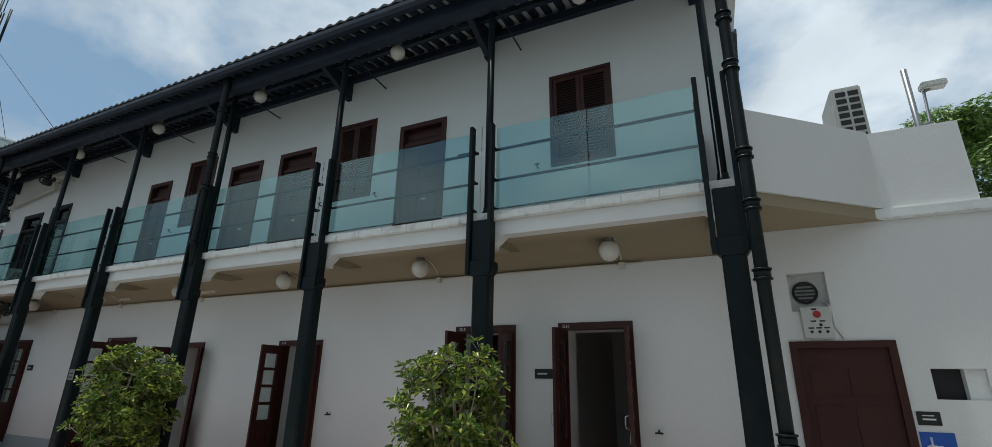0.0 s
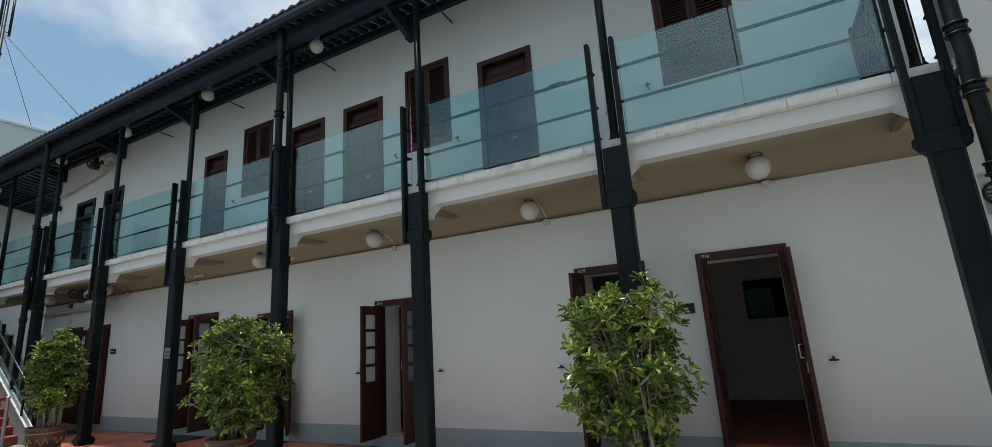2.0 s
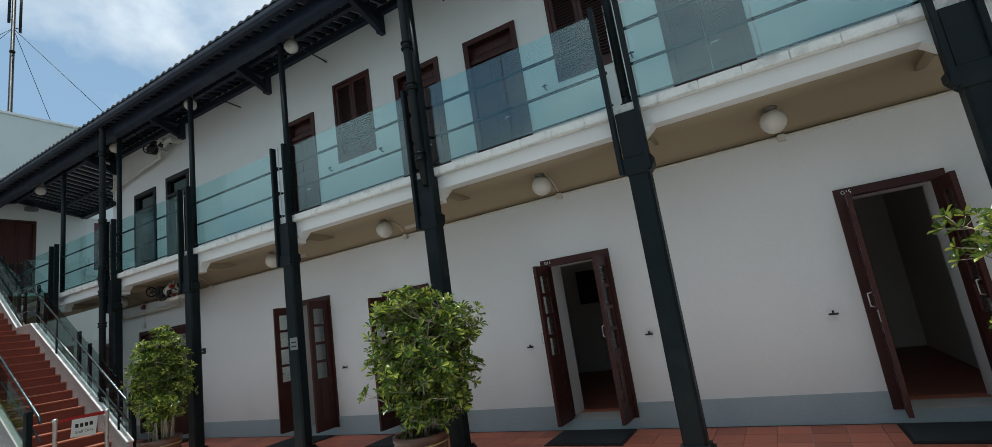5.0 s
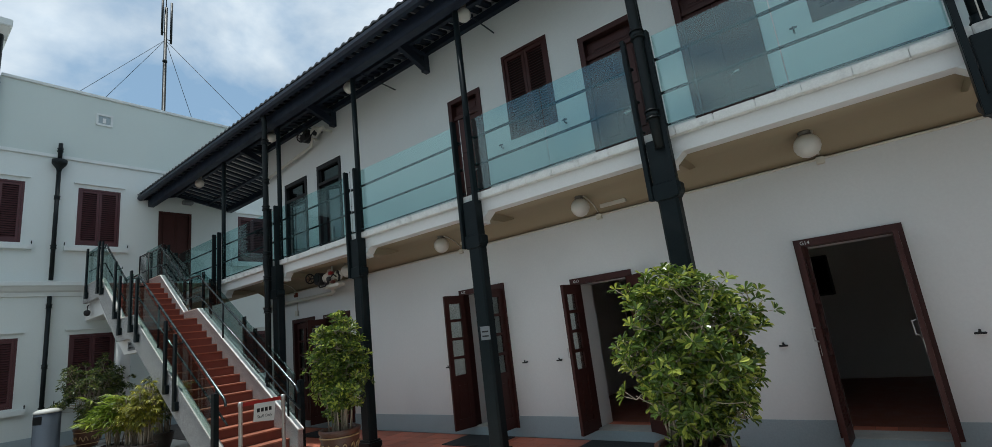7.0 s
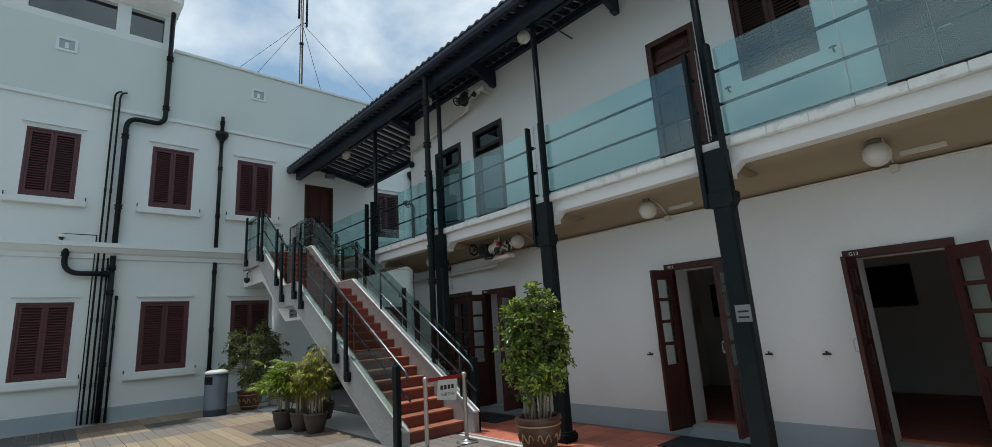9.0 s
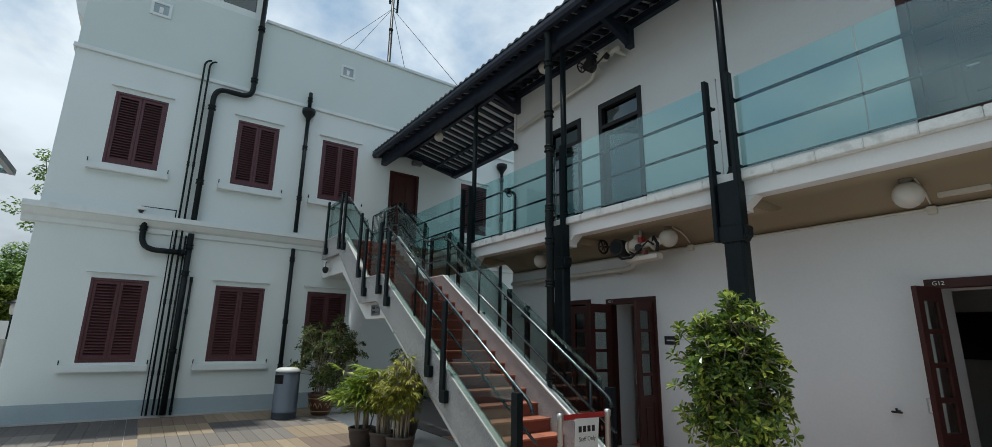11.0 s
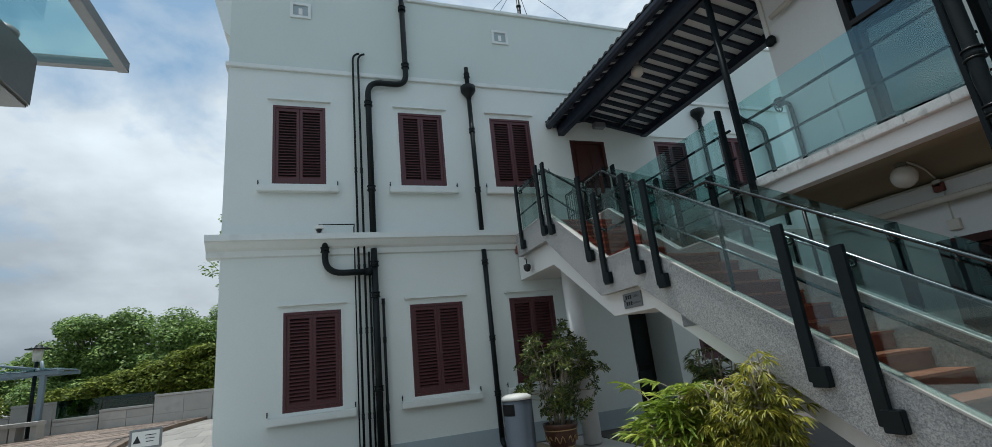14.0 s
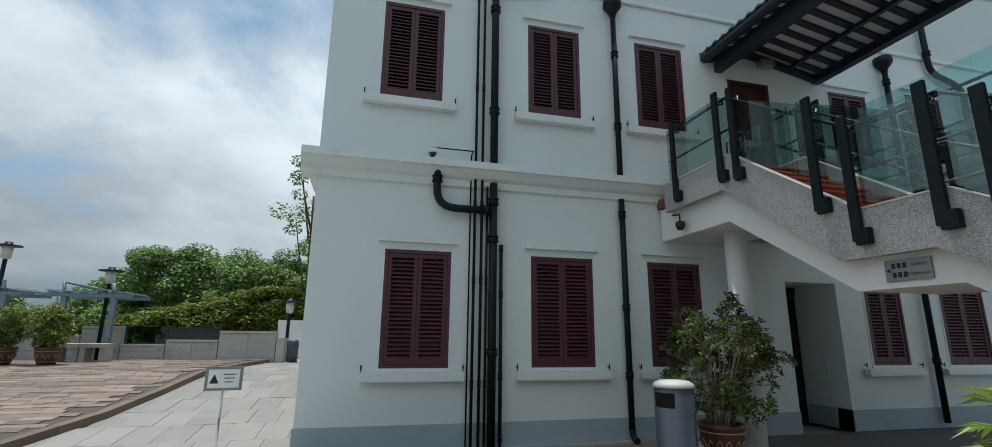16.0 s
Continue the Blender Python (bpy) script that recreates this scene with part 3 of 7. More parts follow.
rafter_mesh = mesh_of("rafter", prism([(y, pass_z(y) - 0.062) for y in (5.15, 6.05, 7.7)] + [(y, pass_z(y) - 0.002) for y in (7.7, 6.05, 5.15)], -0.055, 0.055, "x"), M_TIMBER)
rafter_short = mesh_of("rafter", prism([(5.15, roof_z(5.15) - 0.062), (5.15, roof_z(5.15) - 0.002), (6.49, roof_z(6.49) - 0.002), (6.49, roof_z(6.49) - 0.062)], -0.055, 0.055, "x"), M_TIMBER)
for x in [-24.02 + i * 0.30 for i in range(16)] + [XL - 0.03 + i * 0.222 for i in range(88)]:
    ob = new("rafter", rafter_mesh if x < XL - 0.1 else rafter_short)
    ob.parent = roof_frame
    ob.matrix_parent_inverse = Matrix.Translation(roof_frame.location).inverted()
    ob.location = (x, 0, 0)
knee = bmesh.new()
box(knee, -0.05, 0.05, 6.36, 6.497, 6.68, 7.048)
box(knee, -0.05, 0.05, 5.50, 6.40, 7.0, 7.08)
v = [knee.verts.new(p) for p in ((-0.045, 6.40, 6.70), (0.045, 6.40, 6.70), (0.045, 6.40, 6.87), (-0.045, 6.40, 6.87), (-0.045, 5.62, 7.0), (0.045, 5.62, 7.0), (0.045, 6.08, 7.0), (-0.045, 6.08, 7.0))]
for f in ((0, 1, 2, 3), (4, 7, 6, 5), (0, 4, 5, 1), (1, 5, 6, 2), (2, 6, 7, 3), (3, 7, 4, 0)):
    knee.faces.new([v[i] for i in f])
bmesh.ops.recalc_face_normals(knee, faces=knee.faces[:])
knee_mesh = mesh_of("bracket", knee, M_TIMBER)
for x in (-0.35, -3.5, -6.5, -9.67, -12.77, -15.9, -19.1):
    ob = new("bracket", knee_mesh)
    ob.parent = roof_frame
    ob.matrix_parent_inverse = Matrix.Translation(roof_frame.location).inverted()
    ob.location = (x - 0.15, 0, 0)


# ---- openings: doors and windows ----
def south(u, w, z):
    return (u, FY - w, z)


def end_face(u, w, z):
    return (EX + w, u, z)


EX = -24.28


def lbox(bm, P, u0, u1, w0, w1, z0, z1):
    v = [bm.verts.new(P(*p)) for p in ((u0, w0, z0), (u1, w0, z0), (u1, w1, z0), (u0, w1, z0), (u0, w0, z1), (u1, w0, z1), (u1, w1, z1), (u0, w1, z1))]
    for f in ((0, 1, 2, 3), (4, 7, 6, 5), (0, 4, 5, 1), (1, 5, 6, 2), (2, 6, 7, 3), (3, 7, 4, 0)):
        bm.faces.new([v[i] for i in f])


def lfix(bm):
    bmesh.ops.recalc_face_normals(bm, faces=bm.faces[:])
    return bm


def door_frame(parent, P, a, b, z0, z1, wide=0.085, proud=0.025, deep=0.14):
    bm = bmesh.new()
    lbox(bm, P, a, a + wide, -deep, proud, z0, z1)
    lbox(bm, P, b - wide, b, -deep, proud, z0, z1)
    lbox(bm, P, a + wide, b - wide, -deep, proud, z1 - wide, z1)
    return part("door_frame", lfix(bm), M_DOOR, parent)


def door_leaf(parent, width, height, hinge, turn):
    """A leaf with four glass panes above a fielded panel, hung at hinge and turned about it."""
    t, st = 0.042, 0.085
    bm = bmesh.new()
    box(bm, 0, st, 0, t, 0, height)
    box(bm, width - st, width, 0, t, 0, height)
    box(bm, st, width - st, 0, t, 0, 0.16)
    box(bm, st, width - st, 0, t, 0.74, 0.84)
    box(bm, st, width - st, 0.012, t - 0.012, 0.16, 0.74)
    box(bm, st + 0.05, width - st - 0.05, 0.004, t - 0.004, 0.22, 0.68)
    step = (height - 0.09 - 0.84) / 4
    for k in range(4):
        box(bm, st, width - st, 0, t, 0.84 + (k + 1) * step - 0.045, 0.84 + (k + 1) * step if k < 3 else height)
    bmesh.ops.recalc_face_normals(bm, faces=bm.faces[:])
    leaf = part("leaf", bm, M_DOOR, parent)
    leaf.matrix_basis = Matrix.Translation(hinge) @ pose(0, 0, 0, 0, 0, turn)
    for k in range(4):
        part("pane", bbox(st, width - st, t / 2 - 0.003, t / 2 + 0.003, 0.84 + k * step, 0.84 + (k + 1) * step - 0.045), M_PANE, leaf, "milky glass pane")
    part("handle", tubes([(width - 0.04, -0.005, 1.0), (width - 0.04, -0.045, 1.01), (width - 0.04, -0.045, 1.13), (width - 0.04, -0.005, 1.14)], r=0.008, seg=6), M_CHROME, leaf, "small steel pull handle")
    bm = bbox(width - 0.065, width - 0.015, -0.006, 0.0, 0.86, 0.97)
    part("lock_plate", bm, M_CHROME, leaf, "steel lock plate")
    return leaf


for k, (a, b, top, la, ra, code) in enumerate(DOORS):
    d = thing("door_%d" % (k + 1), ((a + b) / 2, FY, THRESH), "open dark red-brown double door with small glass panes", "door", "ground-floor double doors", "structure")
    door_frame(d, south, a, b, THRESH, top)
    w = (b - a - 0.17) / 2 - 0.003
    h = top - 0.085 - THRESH - 0.015
    door_leaf(d, w, h, (a + 0.085, FY - 0.03, THRESH + 0.01), -la)
    door_leaf(d, w, h, (b - 0.085, FY - 0.03, THRESH + 0.01), 180 + ra)
    for u0, u1 in ((a + 0.003, a + 0.080), (b - 0.080, b - 0.003)):
        part("reveal", bbox(u0, u1, FY + 0.143, FY + 0.50, THRESH + 0.002, top - 0.004), M_WALL, d, "white plastered door reveal")
    part("reveal", bbox(a + 0.082, b - 0.082, FY + 0.143, FY + 0.50, top - 0.08, top - 0.004), M_WALL, d, "white plastered door reveal")
    part("threshold", bbox(a + 0.085, b - 0.085, FY - 0.02, FY + 0.3, THRESH - 0.003, THRESH + 0.012), M_CONC, d, "worn pale threshold")
    for q in range(4):
        part("threshold_tile", bbox(a + 0.09 + q * (b - a - 0.18) / 4, a + 0.085 + (q + 1) * (b - a - 0.18) / 4, FY + 0.31, FY + 0.50, THRESH - 0.001, THRESH + 0.008), M_REDTILE, d)
    text_plate(code, 0.055, Matrix.Translation((a + 0.11, FY - 0.028, top - 0.045)) @ pose(0, 0, 0, 90, 0, 0), 0.001, M_WHITE, d, "number")

d = thing("door_7", (-17.67, FY, THRESH), "closed dark red-brown panelled double door", "door", "ground-floor double doors", "structure")
door_frame(d, south, -18.15, -17.2, THRESH, 2.42)
for s in (0, 1):
    door_leaf(d, 0.385, 2.18, (-18.06 if s == 0 else -17.29, FY + 0.05, THRESH + 0.01), -4 if s == 0 else 184)


def closed_door(name, a, b, z0, z1):
    d = thing(name, ((a + b) / 2, FY, z0), "closed dark brown panelled door with a panelled transom", "door", "balcony doors", "structure")
    door_frame(d, south, a, b, z0, z1)
    mid = (a + b) / 2
    for u0, u1 in ((a + 0.085, mid - 0.002), (mid + 0.002, b - 0.085)):
        bm = bmesh.new()
        zt = z1 - 0.40
        lbox(bm, south, u0, u1, -0.09, -0.055, z0, zt)
        for za, zb in ((z0 + 0.12, z0 + 0.62), (z0 + 0.74, z0 + 1.28), (z0 + 1.4, zt - 0.1)):
            lbox(bm, south, u0 + 0.07, u1 - 0.07, -0.055, -0.04, za, zb)
        part("leaf", lfix(bm), M_DOOR, d)
    bm = bmesh.new()
    lbox(bm, south, a + 0.085, b - 0.085, -0.10, -0.02, z1 - 0.40, z1 - 0.33)
    lbox(bm, south, a + 0.085, b - 0.085, -0.12, -0.10, z1 - 0.33, z1 - 0.085)
    lbox(bm, south, a + 0.15, b - 0.15, -0.10, -0.085, z1 - 0.285, z1 - 0.13)
    lbox(bm, south, a + 0.19, b - 0.19, -0.085, -0.075, z1 - 0.25, z1 - 0.165)
    part("transom", lfix(bm), M_DOOR, d)
    part("handle", tubes([south(mid + 0.05, -0.05, z0 + 1.0), south(mid + 0.05, 0.0, z0 + 1.0), south(mid + 0.14, 0.0, z0 + 1.0)], r=0.01, seg=6), M_CHROME, d, "steel lever handle")


for k, (a, b, t) in enumerate(UP_DOORS):
    closed_door("door_%d" % (k + 8), a, b, SLAB_TOP, t)
for k, (a, b, t) in enumerate(UP_DARK):
    d = thing("door_%d" % (k + 12), ((a + b) / 2, FY, SLAB_TOP), "black-framed glazed balcony door standing ajar", "door", "balcony glass doors", "structure")
    bm = bmesh.new()
    for u0, u1, z0, z1 in ((a, a + 0.08, SLAB_TOP, t), (b - 0.08, b, SLAB_TOP, t), (a + 0.08, b - 0.08, t - 0.1, t), (a + 0.08, b - 0.08, t - 0.5, t - 0.43)):
        lbox(bm, south, u0, u1, -0.14, 0.025, z0, z1)
    part("door_frame", lfix(bm), M_BLACK, d)
    bm = bmesh.new()
    w, h = b - a - 0.17, t - 0.53 - SLAB_TOP
    for x0, x1, z0, z1 in ((0, 0.08, 0, h), (w - 0.08, w, 0, h), (0.08, w - 0.08, 0, 0.12), (0.08, w - 0.08, h - 0.08, h)):
        box(bm, x0, x1, 0, 0.04, z0, z1)
    leaf = part("leaf", bm, M_BLACK, d)
    leaf.matrix_basis = Matrix.Translation((a + 0.085, FY + 0.05, SLAB_TOP + 0.01)) @ pose(0, 0, 0, 0, 0, 28 if k == 0 else 12)
    part("pane", bbox(0.08, w - 0.08, 0.017, 0.023, 0.12, h - 0.08), M_WINGLASS, leaf, "dark glass pane")
    part("pane", bbox(a + 0.08, b - 0.08, FY + 0.055, FY + 0.06, t - 0.43, t - 0.1), M_WINGLASS, d, "dark glass transom pane")


def shutter_window(name, P, a, b, z0, z1, at, group, sill=False, ajar=0.0):
    """Two louvred shutters in a frame, with sill and hood mould where the wall has them."""
    d = thing(name, at, "closed dark red louvred window shutters" if not sill else "closed dark red louvred shutters above a white sill", "window", group, "structure")
    bm = bmesh.new()
    f = 0.05
    lbox(bm, P, a, a + f, -0.1, 0.012, z0, z1)
    lbox(bm, P, b - f, b, -0.1, 0.012, z0, z1)
    lbox(bm, P, a + f, b - f, -0.1, 0.012, z1 - f, z1)
    lbox(bm, P, a + f, b - f, -0.1, 0.012, z0, z0 + f)
    part("window_frame", lfix(bm), M_SHUT if sill else M_DOOR, d)
    mid = (a + b) / 2
    for u0, u1 in ((a + f + 0.003, mid - 0.003), (mid + 0.003, b - f - 0.003)):
        bm = bmesh.new()
        s, lo, hi = 0.055, z0 + f + 0.003, z1 - f - 0.003
        lbox(bm, P, u0, u0 + s, -0.045, -0.004, lo, hi)
        lbox(bm, P, u1 - s, u1, -0.045, -0.004, lo, hi)
        lbox(bm, P, u0 + s, u1 - s, -0.045, -0.004, lo, lo + 0.075)
        lbox(bm, P, u0 + s, u1 - s, -0.045, -0.004, hi - 0.065, hi)
        n = int((hi - lo - 0.14) / (0.060 if sill else 0.046))
        for k in range(n):
            z = lo + 0.08 + k * (hi - lo - 0.15) / n
            q = ((u0 + s, -0.048, z + 0.036), (u1 - s, -0.048, z + 0.036), (u1 - s, -0.005, z), (u0 + s, -0.005, z))
            v = [bm.verts.new(P(*p)) for p in q] + [bm.verts.new(P(p[0], p[1], p[2] + 0.013)) for p in q]
            for g in ((0, 1, 2, 3), (4, 7, 6, 5), (0, 4, 5, 1), (1, 5, 6, 2), (2, 6, 7, 3), (3, 7, 4, 0)):
                bm.faces.new([v[i] for i in g])
        part("shutter", lfix(bm), M_SHUT if sill else M_DOOR, d)
    # opaque black sheet paints the darkness behind the slats
    bm = bmesh.new()
    lbox(bm, P, a + f, b - f, -0.13, -0.11, z0 + f, z1 - f)
    part("window_pane", lfix(bm), M_BLACK, d, "black sheet in place of the unlit window behind the shutters")
    if sill:
        bm = bmesh.new()
        lbox(bm, P, a - 0.25, b + 0.23, -0.002, 0.12, z0 - 0.185, z0 - 0.06)
        bmesh.ops.recalc_face_normals(bm, faces=bm.faces[:])
        bmesh.ops.bevel(bm, geom=bm.edges[:], offset=0.01, segments=2, affect="EDGES")
        part("window_sill", bm, M_ENDTRIM, d, "white painted window sill")
        bm = bmesh.new()
        lbox(bm, P, a - 0.1, b + 0.1, 0.0, 0.06, z1 + 0.115, z1 + 0.15)
        part("hood_mould", lfix(bm), M_ENDTRIM, d, "thin white hood mould")
        bm = bmesh.new()
        lbox(bm, P, a - 0.035, a, -0.002, 0.012, z0, z1 + 0.03)
        lbox(bm, P, b, b + 0.035, -0.002, 0.012, z0, z1 + 0.03)
        part("surround", lfix(bm), M_ENDTRIM, d, "white painted window surround")
        lo_ = bmesh.new()
        lbox(lo_, P, a - 0.035, b + 0.035, -0.002, 0.014, z0 - 0.058, z0)
        part("surround", lfix(lo_), M_ENDTRIM, d)
        for u in (a - 0.235, b + 0.215):
            bm = bmesh.new()
            tube(bm, [P(u, 0.0, z0 + 0.01), P(u, 0.05, z0 + 0.01), P(u, 0.055, z0 - 0.03), P(u, 0.06, z0 + 0.05)], 0.011, 6)
            part("shutter_hook", bm, M_BLACK, d, "black iron shutter hook")
    return d


for k, (a, b, z0, z1) in enumerate(UP_WINS):
    shutter_window("window_%d" % (k + 1), south, a, b, z0, z1, ((a + b) / 2, FY, z0), "balcony windows")
# iron door holdbacks on the wall
for x in (-1.40, -4.37, -6.26, -7.87, -10.79, -11.41, -13.05):
    h = thing("door_holdback", (x, FY, 1.1), "small black iron door hook fixed on the wall", "hook", "door holdbacks")
    bm = bmesh.new()
    tube(bm, [(x, FY, 1.1), (x, FY - 0.07, 1.1), (x, FY - 0.075, 1.13)], 0.011, 6)
    part("stem", bm, M_BLACK, h)
    part("catch", bbox(x - 0.045, x + 0.045, FY - 0.085, FY - 0.06, 1.085, 1.105, 0.004), M_BLACK, h)


for x in (-2.82, -5.78, -7.02, -10.11, -11.35):
    h = thing("shutter_hook", (x, FY, 4.62), "small black iron hook on the balcony wall", "hook", "balcony wall hooks")
    part("stem", tubes([(x, FY, 4.6), (x, FY - 0.06, 4.6), (x, FY - 0.065, 4.66)], r=0.011, seg=6), M_BLACK, h)
    part("catch", bbox(x - 0.04, x + 0.04, FY - 0.075, FY - 0.055, 4.63, 4.65, 0.004), M_BLACK, h)


# ---- end building ----
E_WINS = [(-1.01, -0.02, 5.31, 6.99), (1.46, 2.43, 5.31, 6.99), (3.55, 4.55, 5.31, 6.99),
          (-0.78, 0.21, 1.12, 2.83), (1.49, 2.55, 1.12, 2.83), (3.56, 4.57, 1.12, 2.83),
          (8.0, 9.0, 5.0, 6.62), (10.15, 11.15, 5.0, 6.85), (8.15, 9.05, 1.12, 2.55), (10.05, 11.25, 1.12, 2.62)]
EY0, EY1, ETOP = -1.83, 14.0, 9.9
bm = bmesh.new()
wall_cells(bm, "y", EX, 0.4, EY0, EY1, 0.0, 7.8, [(a, b, c, d) for a, b, c, d in E_WINS] + [(5.56, 6.5, 3.9, 6.53), (6.36, 7.5, 0.0, 2.6)])
structure("end_wall_east", bm, M_END, "pale green-white rendered wall of the end building", "wall")
structure("end_parapet_east", bbox(EX - 0.4, EX, EY0, EY1, 7.802, ETOP), M_PARAPET, "green-grey rendered parapet of the end building", "parapet")
structure("end_wall_south", bbox(-40, EX - 0.402, EY0, EY0 + 0.4, 0, ETOP), M_END, "pale green-white rendered side wall of the end building", "wall")
structure("end_wall_north", bbox(-40, EX - 0.402, EY1 - 0.4, EY1, 0, ETOP), M_END, "pale rendered far wall of the end building", "wall")
structure("end_wall_west", bbox(-40.4, -40.002, EY0, EY1, 0, ETOP), M_END, "pale rendered rear wall of the end building", "wall")
structure("end_roof", bbox(-40, EX - 0.402, EY0 + 0.4, EY1 - 0.4, 9.2, 9.4), M_CONC, "flat concrete roof", "roof")
structure("end_floor", bbox(-40, EX - 0.402, EY0 + 0.4, EY1 - 0.4, 3.7, 3.88), M_ROOM, "plain upper floor slab", "floor")
structure("end_plinth", bbox(EX - 0.3, EX + 0.02, EY0 - 0.02, 6.36, 0.0, 0.36), M_PLINTH, "grey painted plinth of the end building", "plinth")
structure("end_plinth_side", bbox(-40, EX - 0.302, EY0 - 0.02, EY0 - 0.001, 0.0, 0.36), M_PLINTH, "grey painted plinth of the end building", "plinth")
structure("end_plinth_north", bbox(EX - 0.3, EX + 0.02, 7.5, EY1, 0.0, 0.36), M_PLINTH, "grey painted plinth of the end building", "plinth")
prof = [(0.0, 3.86), (0.05, 3.88), (0.06, 3.98), (0.12, 4.02), (0.2, 4.12), (0.24, 4.14), (0.24, 4.25), (0.0, 4.29)]
structure("end_cornice", prism([(EX + p, z) for p, z in prof] + [(EX - 0.1, 4.29), (EX - 0.1, 3.86)], EY0 - 0.22, EY1, "y"), M_ENDTRIM, "moulded white cornice between the storeys", "cornice")
structure("end_cornice_side", prism([(EY0 - p, z) for p, z in prof] + [(EY0 + 0.1, 4.29), (EY0 + 0.1, 3.86)], -40, EX - 0.102, "x"), M_ENDTRIM, "moulded white cornice between the storeys", "cornice")
structure("end_string_course", bbox(EX - 0.1, EX + 0.055, EY0 - 0.055, EY1, 7.78, 7.88, 0.01), M_ENDTRIM, "thin white string course", "cornice")
structure("end_string_course_side", bbox(-40, EX - 0.102, EY0 - 0.055, EY0 + 0.1, 7.78, 7.88), M_ENDTRIM, "thin white string course", "cornice")
structure("end_coping", bbox(EX - 0.42, EX + 0.05, EY0 + 3.6, EY1, ETOP + 0.002, ETOP + 0.09, 0.01), M_ENDTRIM, "white parapet coping", "coping")
for k, (a, b, z0, z1) in enumerate(E_WINS):
    shutter_window("window_%d" % (k + 4), end_face, a, b, z0, z1, (EX, (a + b) / 2, z0), "end building windows", True)
d = thing("door_14", (EX, 6.03, 3.9), "closed dark red-brown door at the stair head", "door", kind="structure")
bm = bmesh.new()
for u0, u1, z0, z1 in ((5.56, 5.63, 3.9, 6.53), (6.43, 6.5, 3.9, 6.53), (5.63, 6.43, 6.46, 6.53)):
    lbox(bm, end_face, u0, u1, -0.14, 0.02, z0, z1)
part("door_frame", lfix(bm), M_DOOR, d)
for u0, u1 in ((5.632, 6.028), (6.032, 6.428)):
    bm = bmesh.new()
    lbox(bm, end_face, u0, u1, -0.08, -0.04, 3.9, 6.458)
    for za, zb in ((4.1, 4.9), (5.05, 6.3)):
        lbox(bm, end_face, u0 + 0.07, u1 - 0.07, -0.04, -0.028, za, zb)
    part("leaf", lfix(bm), M_DOOR, d)
# recessed ground-floor doorway
bm = bmesh.new()
box(bm, EX - 1.2, EX - 1.0, 6.3, 7.56, 0, 2.6)
box(bm, EX - 1.0, EX - 0.402, 6.28, 6.36, 0, 2.6)
box(bm, EX - 1.0, EX - 0.402, 7.5, 7.58, 0, 2.6)
box(bm, EX - 1.2, EX - 0.402, 6.28, 7.58, 2.602, 2.7)
structure("doorway_recess", bm, M_END, "white rendered recess of the ground-floor doorway", "wall")
structure("doorway_plinth", bbox(EX - 0.91, EX - 0.31, 7.488, 7.499, 0.0, 0.36), M_PLINTH, "grey painted plinth inside the doorway", "plinth")
d = thing("door_15", (EX - 0.95, 6.93, 0), "dark glazed double door at the back of the recess", "door", kind="structure")
part("frame", bbox(EX - 0.998, EX - 0.92, 6.362, 7.498, 2.42, 2.598), M_BLACK, d)
for a, b in ((6.37, 6.925), (6.935, 7.49)):
    lf = part("leaf", bbox(EX - 0.99, EX - 0.94, a, b, 0.01, 2.41, 0.004), M_BLACK, d)
    for za, zb in ((0.25, 1.0), (1.12, 2.25)):
        part("pane", bbox(EX - 0.938, EX - 0.932, a + 0.1, b - 0.1, za, zb), M_WINGLASS, lf, "dark glass pane")
    part("handle", tubes([(EX - 0.93, 6.93 + (-0.05 if a < 6.5 else 0.05), 0.95), (EX - 0.89, 6.93 + (-0.05 if a < 6.5 else 0.05), 1.0), (EX - 0.89, 6.93 + (-0.05 if a < 6.5 else 0.05), 1.15), (EX - 0.93, 6.93 + (-0.05 if a < 6.5 else 0.05), 1.2)], r=0.01, seg=6), M_ALU, lf)
for y, z in ((4.06, 9.22), (-0.5, 9.3)):
    v = thing("wall_vent", (EX, y, z - 0.19), "white square wall vent, its shaded recess drawn as a grey sheet", "vent", "parapet vents")
    bm = bmesh.new()
    for u0, u1, z0, z1 in ((y - 0.21, y - 0.15, z - 0.19, z + 0.19), (y + 0.15, y + 0.21, z - 0.19, z + 0.19), (y - 0.15, y + 0.15, z + 0.13, z + 0.19), (y - 0.15, y + 0.15, z - 0.19, z - 0.13)):
        lbox(bm, end_face, u0, u1, 0.0, 0.03, z0, z1)
    part("frame", lfix(bm), M_ENDTRIM, v)
    # no real depth: grey colour stands for the shade inside the vent
    part("opening", bbox(EX - 0.002, EX + 0.004, y - 0.15, y + 0.15, z - 0.13, z + 0.13), M_PLINTH, v, "flat grey sheet coloured like the shaded recess")
    part("outlet", bbox(EX + 0.004, EX + 0.016, y - 0.04, y + 0.04, z - 0.1, z + 0.06, 0.005), M_WHITE, v)
structure("end_eaves_flare", prism([(EY0 + 0.1, 8.5), (EY0 - 0.001, 8.5), (EY0 - 0.12, 8.62), (EY0 - 0.55, 10.2), (EY0 - 0.55, 11.19), (EY0 - 0.001, 11.19), (EY0 + 0.1, 8.6)], -40, EX - 0.004, "x"), M_END, "flared white eaves on the side of the end building", "cornice")
# roof room over the corner
r = thing("roof_room", (-26.5, -0.3, 9.9), "white rendered roof room with a wide flat roof slab", "roof room", kind="structure")
bm = bmesh.new()
wall_cells(bm, "y", EX - 0.02, 0.3, EY0 - 0.0, 1.62, 9.902, 11.2, [(-1.3, 0.42, 10.1, 10.9), (0.72, 1.5, 10.1, 10.9)])
part("wall", bm, M_END, r)
